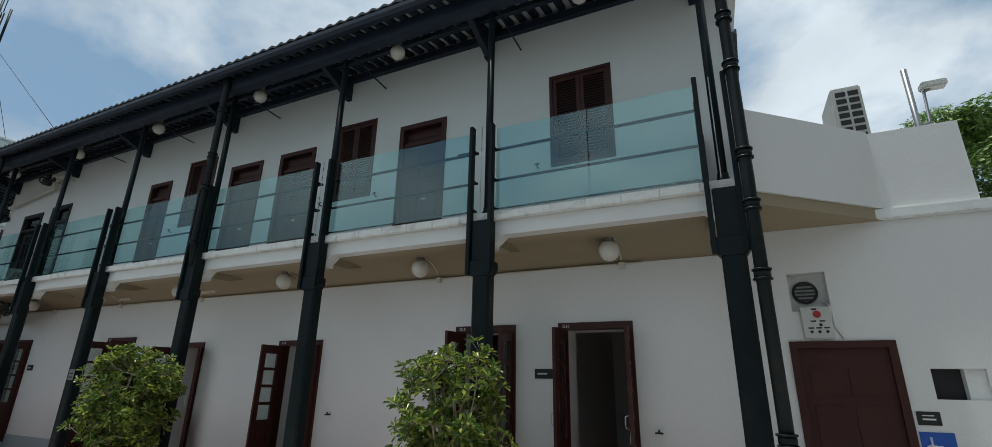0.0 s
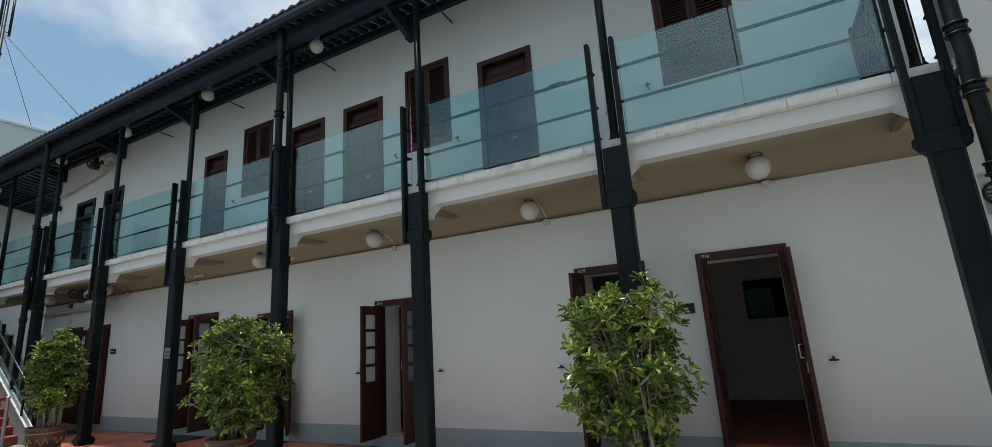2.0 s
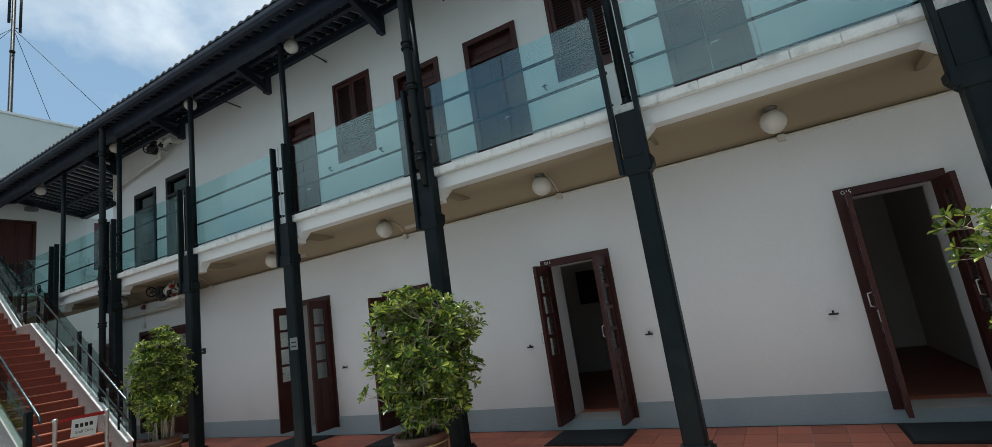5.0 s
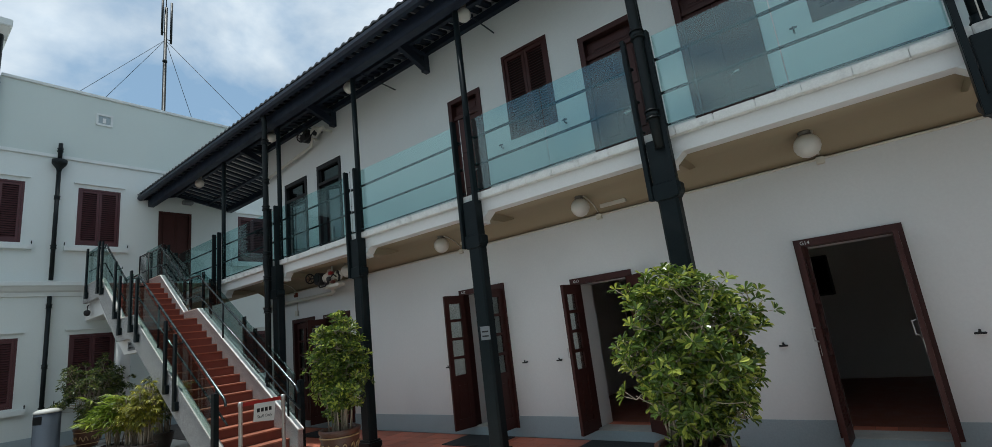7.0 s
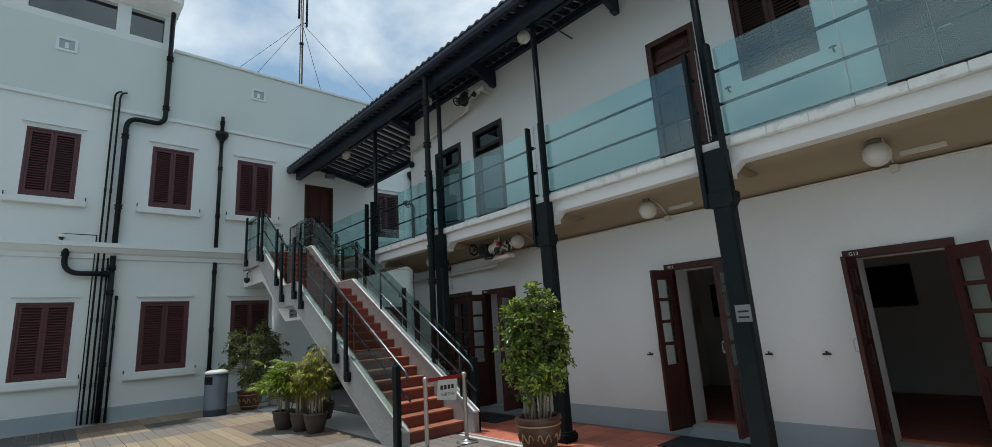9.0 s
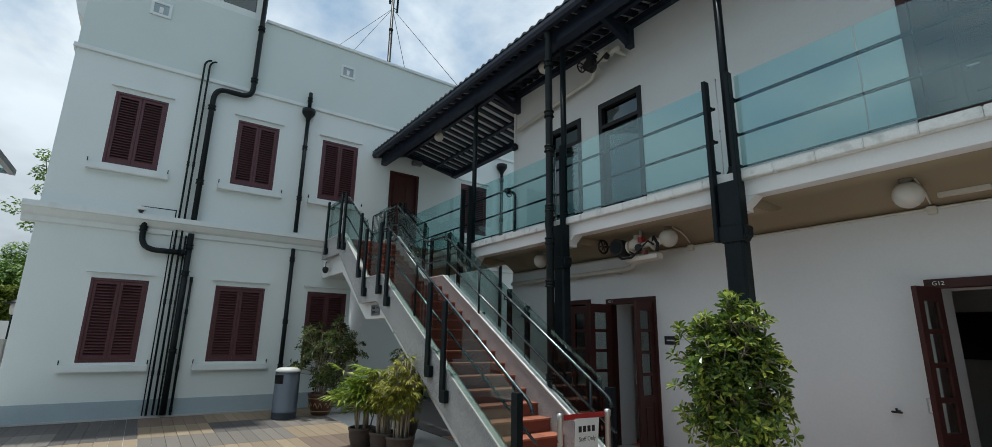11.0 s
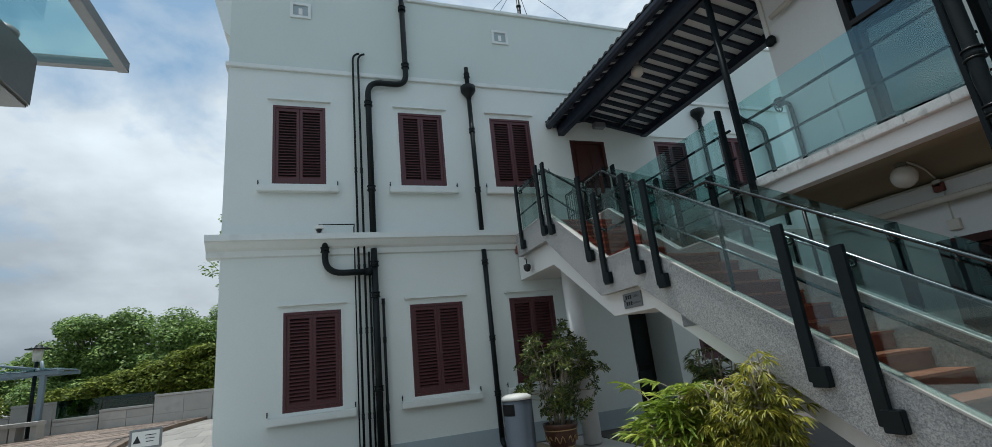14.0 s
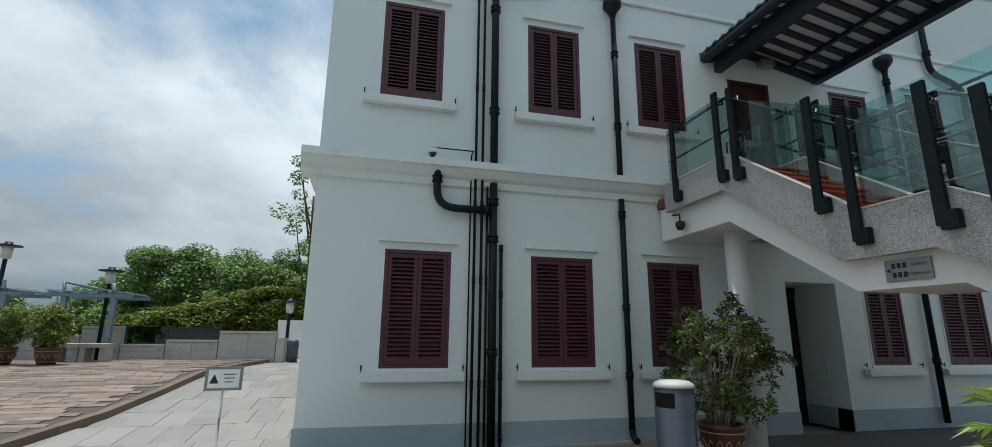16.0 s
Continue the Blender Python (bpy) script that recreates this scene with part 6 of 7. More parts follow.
pq2 = thing("direction_plaque", (-19.2, 3.87, 1.8), "dark metal plaque under the stair edge", "sign")
part("panel", bbox(-19.42, -19.10, 3.853, 3.874, 1.79, 1.94, 0.004), M_ALU, pq2)
wc = thing("security_camera", (px + 0.08, -0.16, 4.3), "small white wall camera above the cornice", "camera")
part("mount", bbox(px - 0.1, px + 0.12, -0.20, -0.12, 4.29, 4.31), M_GREYBOX, wc)
part("housing", bbox(px - 0.02, px + 0.14, -0.235, -0.085, 4.33, 4.41, 0.012), M_WHITE, wc)
part("dome", lathe([(0.055, 0.0), (0.05, -0.03), (0.03, -0.052), (0.006, -0.058)], 14, (px + 0.09, -0.16, 4.33)), M_BLACK, wc, "black camera dome")
cc = thing("security_camera", (-23.6, 3.9, 3.4), "black dome security camera on a bracket", "camera")
part("bracket", tubes([(-23.9, 3.86, 3.58), (-23.55, 3.75, 3.5), (-23.55, 3.75, 3.38)], r=0.014, seg=6), M_BLACK, cc)
part("housing", lathe([(0.03, 0.08), (0.07, 0.06), (0.075, 0.0), (0.05, -0.06), (0.01, -0.075)], 16, (-23.55, 3.75, 3.32)), M_BLACK, cc)
fl = thing("flood_light", (EX + 0.2, 6.3, 6.85), "small grey flood light on the end wall", "lamp")
part("arm", tubes([(EX, 6.3, 6.95), (EX + 0.2, 6.3, 6.9)], r=0.015, seg=6), M_BLACK, fl)
part("head", bbox(EX + 0.15, EX + 0.32, 6.15, 6.45, 6.78, 6.92, 0.02), M_ALU, fl)
mast = thing("radio_mast", (-29.6, 7.3, 9.4), "thin dark radio mast with antennas and guy wires", "mast")
for k, r in enumerate((0.085, 0.075, 0.065)):
    z0 = 9.4 + k * 2.75
    part("pole_section", lathe([(r + 0.03, z0), (r + 0.03, z0 + 0.08), (r, z0 + 0.1), (r, z0 + 2.749)], 10, (-29.6, 7.3, 0)), M_PIPE, mast)
part("whip_antenna", tubes([(-29.6, 7.3, 17.65), (-29.6, 7.3, 21.5)], r=0.02, seg=6), M_PIPE, mast)
for dy, z0, z1 in ((0.22, 15.9, 18.0), (-0.14, 16.2, 18.3)):
    part("antenna", tubes([(-29.6, 7.3 + dy, z0), (-29.6, 7.3 + dy, z1)], r=0.05, seg=8), M_PIPE, mast)
    part("antenna_clamp", tubes([(-29.6, 7.3, z0 + 0.15), (-29.6, 7.3 + dy, z0 + 0.15)], r=0.02, seg=6), M_PIPE, mast)
for q in ((-31, 1.6, 9.4), (-34, 3.2, 9.4), (-33, 11.2, 9.4), (-27, 12.4, 9.4)):
    part("guy_wire", tubes([(-29.6, 7.3, 16.0), q], r=0.012, seg=4), M_PIPE, mast)


# ---- annex at the east end ----
structure("annex_wall", wall_cells(bmesh.new(), "x", FY, 0.3, XR + 0.002, 6.0, 0.0, 3.30, [(0.0, 0.92, 0.0, 2.07), (0.08, 0.44, 2.38, 2.80), (1.14, 1.55, 1.52, 1.80)]), M_WALL, "white rendered wall of the single-storey annex", "wall")
structure("annex_ledge", bbox(XR + 0.1, 6.0, FY - 0.07, FY + 0.28, 3.302, 3.42, 0.012), M_TRIM, "white ledge along the annex roof edge", "cornice")
structure("annex_roof", bbox(XR + 0.1, 6.0, FY + 0.3, 12, 3.25, 3.40), M_CONC, "flat concrete annex roof", "roof")
structure("annex_back", bbox(XR + 0.1, 6.0, 9.0, 9.2, 0.0, 3.248), M_ROOM, "plain rear wall of the annex", "wall")
# unseen wall, added to cut the sky light coming from the east
structure("court_wall_east", bbox(4.05, 4.35, -8.0, FY - 0.09, 0.0, 12.0), M_CONC, "unseen weathered grey wall added to block eastern sky light", "wall")
structure("annex_side", bbox(6.0, 6.3, FY, 12, 0.0, 3.4), M_WALL, "white rendered side wall of the annex", "wall")
structure("parapet_diagonal", prism([(-0.2, 5.36), (1.08, FY - 0.02), (1.08, FY + 0.14), (0.98, FY + 0.12), (-0.2, 5.52)], 3.43, 4.33, "z"), M_WALL, "white rendered diagonal balcony parapet", "parapet")
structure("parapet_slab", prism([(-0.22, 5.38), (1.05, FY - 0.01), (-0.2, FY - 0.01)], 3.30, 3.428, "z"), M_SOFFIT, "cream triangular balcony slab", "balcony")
structure("parapet_annex", bbox(1.08, 1.86, FY - 0.02, FY + 0.14, 3.43, 4.31), M_WALL, "white rendered roof parapet", "parapet")
d = thing("door_16", (0.46, FY, 0), "closed brown-red panelled door under a wall vent", "door", kind="structure")
door_frame(d, south, 0.0, 0.92, 0.0, 2.07, 0.07)
bm = bmesh.new()
lbox(bm, south, 0.07, 0.85, -0.09, -0.03, 0.0, 2.0)
for u0, u1 in ((0.15, 0.43), (0.49, 0.77)):
    for za, zb in ((0.74, 1.44), (1.54, 1.80)):
        lbox(bm, south, u0, u1, -0.03, -0.018, za, zb)
part("leaf", lfix(bm), M_DOOR, d)
for u0, u1 in ((0.15, 0.43), (0.49, 0.77)):
    for k in range(11):
        part("louvre_slat", prism([(FY + 0.030, 0.09 + k * 0.045), (FY + 0.012, 0.075 + k * 0.045), (FY + 0.012, 0.083 + k * 0.045), (FY + 0.030, 0.122 + k * 0.045)], u0, u1, "x"), M_DOOR, d)
part("push_bar", tubes([(0.06, FY - 0.02, 0.645), (0.86, FY - 0.02, 0.645)], r=0.022, seg=10), M_WHITE, d, "white push bar")
for u in (0.08, 0.83):
    part("bar_bracket", bbox(u - 0.02, u + 0.02, FY - 0.03, FY + 0.029, 0.62, 0.67, 0.004), M_WHITE, d)
vt = thing("ventilator", (0.26, FY, 2.45), "round louvred ventilator set in a wall recess", "vent")
part("back", bbox(0.08, 0.44, FY + 0.12, FY + 0.14, 2.38, 2.80), M_GREYBOX, vt)
part("ring", tubes([(0.24 + 0.11 * math.cos(k * math.pi / 10), FY + 0.10, 2.60 + 0.11 * math.sin(k * math.pi / 10)) for k in range(21)], r=0.014, seg=6), M_BLACK, vt)
for k in range(5):
    z = 2.52 + k * 0.04
    part("slat", bbox(0.15, 0.33, FY + 0.095, FY + 0.11, z - 0.008, z + 0.008), M_BLACK, vt)
part("cable", tubes([(0.40, FY + 0.11, 2.5), (0.43, FY - 0.02, 2.42), (0.45, FY - 0.02, 2.2), (0.50, FY - 0.02, 2.1)], r=0.012, seg=6), M_WHITE, vt)
cb = thing("control_box", (0.28, FY, 2.1), "pale grey control box with a red button and dials", "control box")
part("case", bbox(0.15, 0.42, FY - 0.08, FY - 0.001, 2.10, 2.42, 0.008), M_GREYBOX, cb)
part("button", tubes([(0.29, FY - 0.08, 2.34), (0.29, FY - 0.10, 2.34)], r=0.035, seg=14), M_RED, cb, "red push button")
for k, (u, z) in enumerate(((0.22, 2.16), (0.29, 2.16), (0.36, 2.16), (0.31, 2.23))):
    part("dial", tubes([(u, FY - 0.08, z), (u, FY - 0.09, z)], r=0.015, seg=10), M_BLACK, cb)
for k, (u, z) in enumerate(((0.27, 2.395), (0.22, 2.20), (0.29, 2.20), (0.36, 2.20), (0.25, 2.27), (0.33, 2.27))):
    part("text_bar", bbox(u - 0.025, u + 0.025, FY - 0.083, FY - 0.0805, z - 0.007, z + 0.007), M_BLACK, cb)
wv = thing("window_17", (1.34, FY, 1.52), "small recessed high window with dark glass", "window", kind="structure")
part("pane", bbox(1.14, 1.55, FY + 0.14, FY + 0.15, 1.52, 1.80), M_BLACK, wv)
part("window_frame", bbox(1.40, 1.55, FY + 0.05, FY + 0.14, 1.52, 1.80), M_TRIM, wv)
sgn = solid("notice_plate", bbox(0.95, 1.13, FY - 0.012, FY - 0.001, 1.29, 1.41, 0.003), M_BLACK, "small dark notice plate with an arrow", "sign")
part("text_bar", bbox(0.99, 1.09, FY - 0.015, FY - 0.0125, 1.335, 1.35), M_WHITE, sgn)
part("text_bar", bbox(0.99, 1.08, FY - 0.015, FY - 0.0125, 1.37, 1.38), M_WHITE, sgn)
ws = solid("access_sign", bbox(0.94, 1.20, FY - 0.012, FY - 0.001, 0.98, 1.23, 0.003), M_BLUE, "blue wheelchair access sign", "sign")
part("symbol", tubes([(1.02, FY - 0.014, 1.19), (1.02, FY - 0.014, 1.11), (1.09, FY - 0.014, 1.11), (1.11, FY - 0.014, 1.04)], [(1.02 - 0.055 * math.cos(a), FY - 0.014, 1.06 + 0.055 * math.sin(a)) for a in (k * 0.5 - 1.2 for k in range(9))], r=0.010, seg=6), M_WHITE, ws, "white wheelchair symbol")
ac = thing("air_conditioner", (1.3, 8.0, 3.4), "pale outdoor air-conditioner unit on the annex roof", "air conditioner")
part("casing", bbox(1.12, 1.48, 7.8, 8.6, 4.75, 5.66, 0.02), M_GREYBOX, ac)
bm = bmesh.new()
for i in range(2):
    for k in range(7):
        box(bm, 1.17 + i * 0.15, 1.29 + i * 0.15, 7.79, 7.802, 4.85 + k * 0.11, 4.92 + k * 0.11)
part("grille", bm, M_BLACK, ac)
for x in (1.16, 1.44):
    part("leg", bbox(x - 0.025, x + 0.025, 7.85, 8.55, 3.40, 4.752), M_ALU, ac)
ll = thing("street_lamp", (2.05, 8.0, 3.4), "grey metal pole with a flat lamp head", "lamp")
part("pole", tubes([(2.05, 8.0, 3.40), (2.05, 8.0, 5.85)], r=0.036, seg=10), M_ALU, ll)
part("arm", tubes([(2.05, 8.0, 4.95), (2.18, 8.0, 5.0), (2.2, 8.0, 5.45), (2.3, 8.0, 5.52)], r=0.02, seg=8), M_ALU, ll)
part("head", bbox(2.17, 2.45, 7.92, 8.08, 5.49, 5.58, 0.015), M_GREYBOX, ll)


# ---- glass pavilion ----
pv = thing("glass_pavilion", (-10, -1.3, 0), "glass pavilion with a grey fascia and a glass canopy", "pavilion")
part("fascia", bbox(-16.72, 4.0, -1.45, -1.10, 2.76, 2.98, 0.01), M_ALU, pv, "grey metal fascia beam")
part("fascia", bbox(-16.72, -16.37, -7.0, -1.46, 2.76, 2.98, 0.01), M_ALU, pv, "grey metal fascia beam")
for k in range(14):
    x = -16.6 + k * 1.45
    pn = part("wall_panel", bbox(x, x + 1.44, -1.165, -1.153, 0.02, 2.758), M_TEAL, pv, "teal wall glass")
for k in range(4):
    part("wall_panel", bbox(-16.612, -16.602, -1.17 - (k + 1) * 1.42, -1.17 - k * 1.42 - 0.01, 0.02, 2.758), M_TEAL, pv, "teal wall glass")
part("corner_seal", bbox(-16.622, -16.6005, -1.1695, -1.1525, 0.0, 2.758), M_GLASSEDGE, pv, "green glass edge seal")
for k in range(8):
    x = -16.86 + k * 2.4
    pn = part("canopy_panel", bbox(x, x + 2.39, -3.2, -0.88, 3.06, 3.075), M_CANOPY, pv, "clear canopy glass")
    pn.visible_shadow = False
part("canopy_edge", bbox(-16.88, 2.5, -0.90, -0.86, 3.04, 3.09), M_ALU, pv, "grey canopy edge strip")
part("canopy_edge", bbox(-16.88, -16.85, -3.2, -0.90, 3.045, 3.085), M_ALU, pv, "grey canopy edge strip")
for k in range(9):
    x = -16.66 + k * 2.36
    part("fixing", lathe([(0.02, 2.98), (0.02, 3.02), (0.05, 3.03), (0.055, 3.058)], 12, (x, -1.2, 0)), M_ALU, pv, "round canopy fixing")
    part("canopy_bar", bbox(x + 1.05, x + 1.065, -3.2, -0.90, 3.045, 3.058), M_ALU, pv)
part("pavilion_floor", bbox(-16.58, 4.0, -7.0, -1.17, -0.018, 0.0), M_CONC, pv)
part("back_wall", bbox(-16.58, 4.0, -7.2, -7.02, 0.0, 2.98), M_ALU, pv)
part("roof", bbox(-16.36, 4.0, -7.0, -1.46, 2.9, 2.98), M_ALU, pv)


# ---- plaza, ramp and distance ----
def slope(x):
    return min(max((-x - 24.6) * 0.1, 0.0), 0.57)


KERB = [(-16.5, -8.3), (-22.0, -6.5), (-25.0, -5.42), (-26.6, -4.95), (-28.3, -4.75), (-30.3, -4.62), (-33.6, -4.5), (-35.95, -4.15)]
def kerb_y(x):
    for (x0, y0), (x1, y1) in zip(KERB, KERB[1:]):
        if x1 <= x <= x0:
            return y0 + (y1 - y0) * (x0 - x) / (x0 - x1)
    return KERB[0][1] if x > KERB[0][0] else KERB[-1][1]


verts, faces = [], []
rng = random.Random(5)
rows = 0
x = -24.3
while x > -36.0:
    w = 0.9
    y = -1.86 + (0.3 if rows % 2 else 0.0)
    while y > -9.2:
        y0, y1 = y - 0.447, y - 0.004
        if y1 > kerb_y(x - w / 2) + 0.05:
            i = len(verts)
            dz = rng.uniform(-0.003, 0.003)
            xa, xb = x - 0.002, x - w + 0.002
            for zz in (-0.05, 0.012 + dz):
                verts += [(xa, y0, slope(xa) + zz), (xb, y0, slope(xb) + zz), (xb, y1, slope(xb) + zz), (xa, y1, slope(xa) + zz)]
            faces += [(i + 4, i + 7, i + 6, i + 5), (i, i + 1, i + 5, i + 4), (i + 1, i + 2, i + 6, i + 5), (i + 2, i + 3, i + 7, i + 6), (i + 3, i, i + 4, i + 7)]
        y -= 0.45
    x -= w
    rows += 1
tagged(raw("ramp_paving", verts, faces, M_RAMP), "light grey stone slabs of the sloping path", "paving", kind="stuff")
verts, faces = [], []
n = 40
for i in range(n + 1):
    x = -16.0 - i * 26.0 / n
    for y in (-60.0, kerb_y(x) - 0.12):
        verts.append((x, y, slope(x) + 0.105))
    if i:
        a = 2 * i
        faces.append((a - 2, a - 1, a + 1, a))
tagged(raw("plaza_bed", verts, faces, M_JOINT), "dark mortar bed of the raised plaza", "ground", kind="structure")
verts, faces = [], []
x = -17.0
while x > -40:
    y = -4.0 - rng.uniform(0.0, 0.5)
    while y > -22:
        ln = rng.choice((0.3, 0.45, 0.6, 0.6))
        if y < kerb_y(x - 0.1) - 0.17 and y < kerb_y(x - 0.2) - 0.17:
            i = len(verts)
            dz = rng.uniform(-0.004, 0.004)
            for zz in (0.09, 0.12 + dz):
                verts += [(x - 0.006, y - ln + 0.006, slope(x) + zz), (x - 0.194, y - ln + 0.006, slope(x - 0.2) + zz), (x - 0.194, y - 0.006, slope(x - 0.2) + zz), (x - 0.006, y - 0.006, slope(x) + zz)]
            faces += [(i + 4, i + 7, i + 6, i + 5), (i, i + 1, i + 5, i + 4), (i + 1, i + 2, i + 6, i + 5), (i + 2, i + 3, i + 7, i + 6), (i + 3, i, i + 4, i + 7)]
        y -= ln
    x -= 0.2
tagged(raw("plaza_paving", verts, faces, M_PLAZA), "brown, tan and grey stone planks of the raised plaza", "paving", kind="stuff")
verts, faces = [], []
for i in range(n + 1):
    x = -24.0 - i * 20.0 / n
    for y in (-2.0 - 16, 1.0):
        verts.append((x, y, slope(x) - 0.012))
    if i:
        a = 2 * i
        faces.append((a - 2, a - 1, a + 1, a))
tagged(raw("ramp_bed", verts, faces, M_CONC), "mortar bed of the sloping path", "ground", kind="structure")
kb = thing("plaza_kerb", (-28, -5.2, 0.3), "dark brown stone kerb curving round the plaza", "kerb", kind="structure")
for (x0, y0), (x1, y1) in zip(KERB, KERB[1:]):
    m = max(int(math.hypot(x1 - x0, y1 - y0) / 0.6), 1)
    for j in range(m):
        xa, ya = x0 + (x1 - x0) * j / m, y0 + (y1 - y0) * j / m
        xb, yb = x0 + (x1 - x0) * (j + 0.985) / m, y0 + (y1 - y0) * (j + 0.985) / m
        bm = bmesh.new()
        za, zb = slope(xa), slope(xb)
        v = [bm.verts.new(q) for q in ((xa, ya, za - 0.05), (xb, yb, zb - 0.05), (xb, yb - 0.16, zb - 0.05), (xa, ya - 0.16, za - 0.05), (xa, ya, za + 0.125), (xb, yb, zb + 0.125), (xb, yb - 0.16, zb + 0.125), (xa, ya - 0.16, za + 0.125))]
        for f in ((0, 1, 2, 3), (4, 7, 6, 5), (0, 4, 5, 1), (1, 5, 6, 2), (2, 6, 7, 3), (3, 7, 4, 0)):
            bm.faces.new([v[k] for k in f])
        bmesh.ops.recalc_face_normals(bm, faces=bm.faces[:])
        part("kerb_stone", bm, M_PAVE_BROWN, kb)
# far granite parapet, stepped, with a glass strip
pw = thing("granite_parapet", (-36, -7, 0.85), "stepped grey granite parapet wall at the plaza edge", "wall", kind="structure")
for y0, y1, h in ((-4.03, -5.85, 1.64), (-5.87, -7.45, 1.33), (-7.47, -8.75, 1.18), (-8.77, -9.9, 1.75), (-9.92, -20, 1.45)):
    n = max(round((y0 - y1) / 0.9), 1)
    w = (y0 - y1) / n
    for k in range(n):
        for za, zb in ((0.55, 0.96), (0.964, h - 0.09)):
            part("block", bbox(-36.4, -36.0, y0 - k * w - 0.003, y0 - (k + 1) * w + 0.003, za, zb, 0.006), M_CONC, pw)
    part("coping", bbox(-36.43, -35.97, y0, y1, h - 0.086, h, 0.012), M_CONC, pw)
for y0, y1 in ((-5.87, -7.45), (-7.47, -8.75)):
    pn = part("glass_strip", bbox(-36.21, -36.19, y0, y1, 1.15, 1.75), M_STRIP, pw, "dark glass guard strip")
part("pier", bbox(-36.5, -35.9, -3.72, -4.0, 0.55, 1.42, 0.02), M_CONC, pw)
structure("far_wall", bbox(-39.2, -39.0, -4.5, -3.2, 0.4, 2.1), M_TRIM, "low white rendered wall beyond the path", "wall")
for y0 in (-8.82, -9.52):
    be = thing("stone_bench", (-34.6, y0, 0.69), "grey granite bench on the plaza", "bench", "plaza benches")
    part("seat", bbox(-35.0, -34.4, y0 - 0.345, y0 + 0.345, 1.10, 1.22, 0.01), M_CONC, be)
    part("leg", bbox(-34.95, -34.45, y0 - 0.33, y0 - 0.18, 0.69, 1.10), M_CONC, be)
    part("leg", bbox(-34.95, -34.45, y0 + 0.18, y0 + 0.33, 0.69, 1.10), M_CONC, be)
for y0 in (-9.57, -12.5):
    pg = thing("pergola", (-35.4, y0, 0.69), "grey-blue steel pergola frame with a glass roof", "pergola", "plaza pergolas")
    for y in (y0 - 0.68, y0 + 0.68):
        part("post", bbox(-35.48, -35.32, y - 0.07, y + 0.07, 0.69, 2.64), M_PERG, pg)
        part("strut", tubes([(-35.4, y, 2.6), (-35.4, y - 0.1, 3.1)], r=0.05, seg=6), M_PERG, pg)
    part("beam", bbox(-35.5, -35.3, y0 - 1.13, y0 + 1.13, 2.64, 2.76), M_PERG, pg)
    part("beam", bbox(-36.9, -36.75, y0 - 1.13, y0 + 1.13, 2.64, 2.76), M_PERG, pg)
    for k in range(6):
        y = y0 - 1.0 + k * 0.4
        part("bar", tubes([(-36.9, y, 2.79), (-35.1, y, 2.79)], r=0.03, seg=6), M_PERG, pg)
    pn = part("roof_glass", bbox(-36.9, -35.1, y0 - 1.13, y0 + 1.13, 2.825, 2.84), M_CANOPY, pg, "clear roof glass")
    pn.visible_shadow = False
    part("brace", tubes([(-35.4, y0 - 0.78, 3.1), (-35.4, y0 + 1.1, 2.74)], r=0.03, seg=6), M_PERG, pg)
    part("brace", tubes([(-35.4, y0 - 0.78, 3.1), (-36.8, y0 + 0.2, 2.8)], r=0.03, seg=6), M_PERG, pg)
for x, y, base, top in ((-35.6, -12.14, 0.69, 4.36), (-35.8, -9.29, 0.69, 3.7), (-37, -3.83, 0.57, 2.9)):
    lp = thing("street_lamp", (x, y, base), "dark lamp post with a glass lantern and flat hood", "lamp", "plaza lamp posts")
    part("pole", tubes([(x, y, base), (x, y, top - 0.6)], r=0.06, seg=8), M_STEEL, lp)
    part("lantern", lathe([(0.06, 0.0), (0.13, 0.05), (0.15, 0.46), (0.07, 0.5)], 12, (x, y, top - 0.6)), M_GLOBE, lp, "pale glass lantern")
    part("hood", lathe([(0.36, 0.0), (0.36, 0.03), (0.12, 0.06), (0.09, 0.14)], 16, (x, y, top - 0.18)), M_STEEL, lp)
b2 = thing("litter_bin", (-36, -3.45, 0.57), "dark blue-grey litter bin by the far path", "bin")
part("body", lathe([(0.18, 0.0), (0.19, 0.72), (0.15, 0.78)], 20, (-36, -3.45, 0.57)), M_BIN, b2)
for y, sd_ in ((-10.3, 51), (-9.27, 53)):
    schefflera((-33.2, y, 0.69), 1.5, 0.5, sd_, "round olive-green shrub in a brown pot on the plaza", "plaza shrubs", M_LEAF, 520, bottom=0.42)


# ---- trees ----
def crown(name, parent, clumps, leaf, count, size, seed):
    """Leaves strewn over uneven clumps (centre, radii), with gaps between."""
    rng = np.random.default_rng(seed)
    vs, fs = [], []
    for (c, r) in clumps:
        m = int(count)
        d = rng.normal(size=(m, 3))
        d /= np.linalg.norm(d, axis=1)[:, None]
        rad = rng.uniform(0.45, 1.12, m) ** 0.5
        p = np.array(c) + d * np.array(r) * rad[:, None]
        up = d * 0.7 + np.array((0, 0, 1.0)) + rng.normal(size=(m, 3)) * 0.45
        t1 = np.cross(rng.normal(size=(m, 3)), up)
        t1 /= np.maximum(np.linalg.norm(t1, axis=1), 1e-6)[:, None]
        t2 = np.cross(t1, up)
        t2 /= np.maximum(np.linalg.norm(t2, axis=1), 1e-6)[:, None]
        s = size * rng.uniform(0.6, 1.4, m)[:, None]
        quad = np.stack([p - t1 * s, p - t2 * s * 0.5, p + t1 * s, p + t2 * s * 0.5], 1).reshape(-1, 3)
        base = sum(len(v) for v in vs)
        vs.append(quad)
        fs.append(np.arange(m * 4).reshape(-1, 4) + base)
    v, f = np.concatenate(vs), np.concatenate(fs)
    return raw(name, v.tolist(), f.tolist(), leaf, parent)


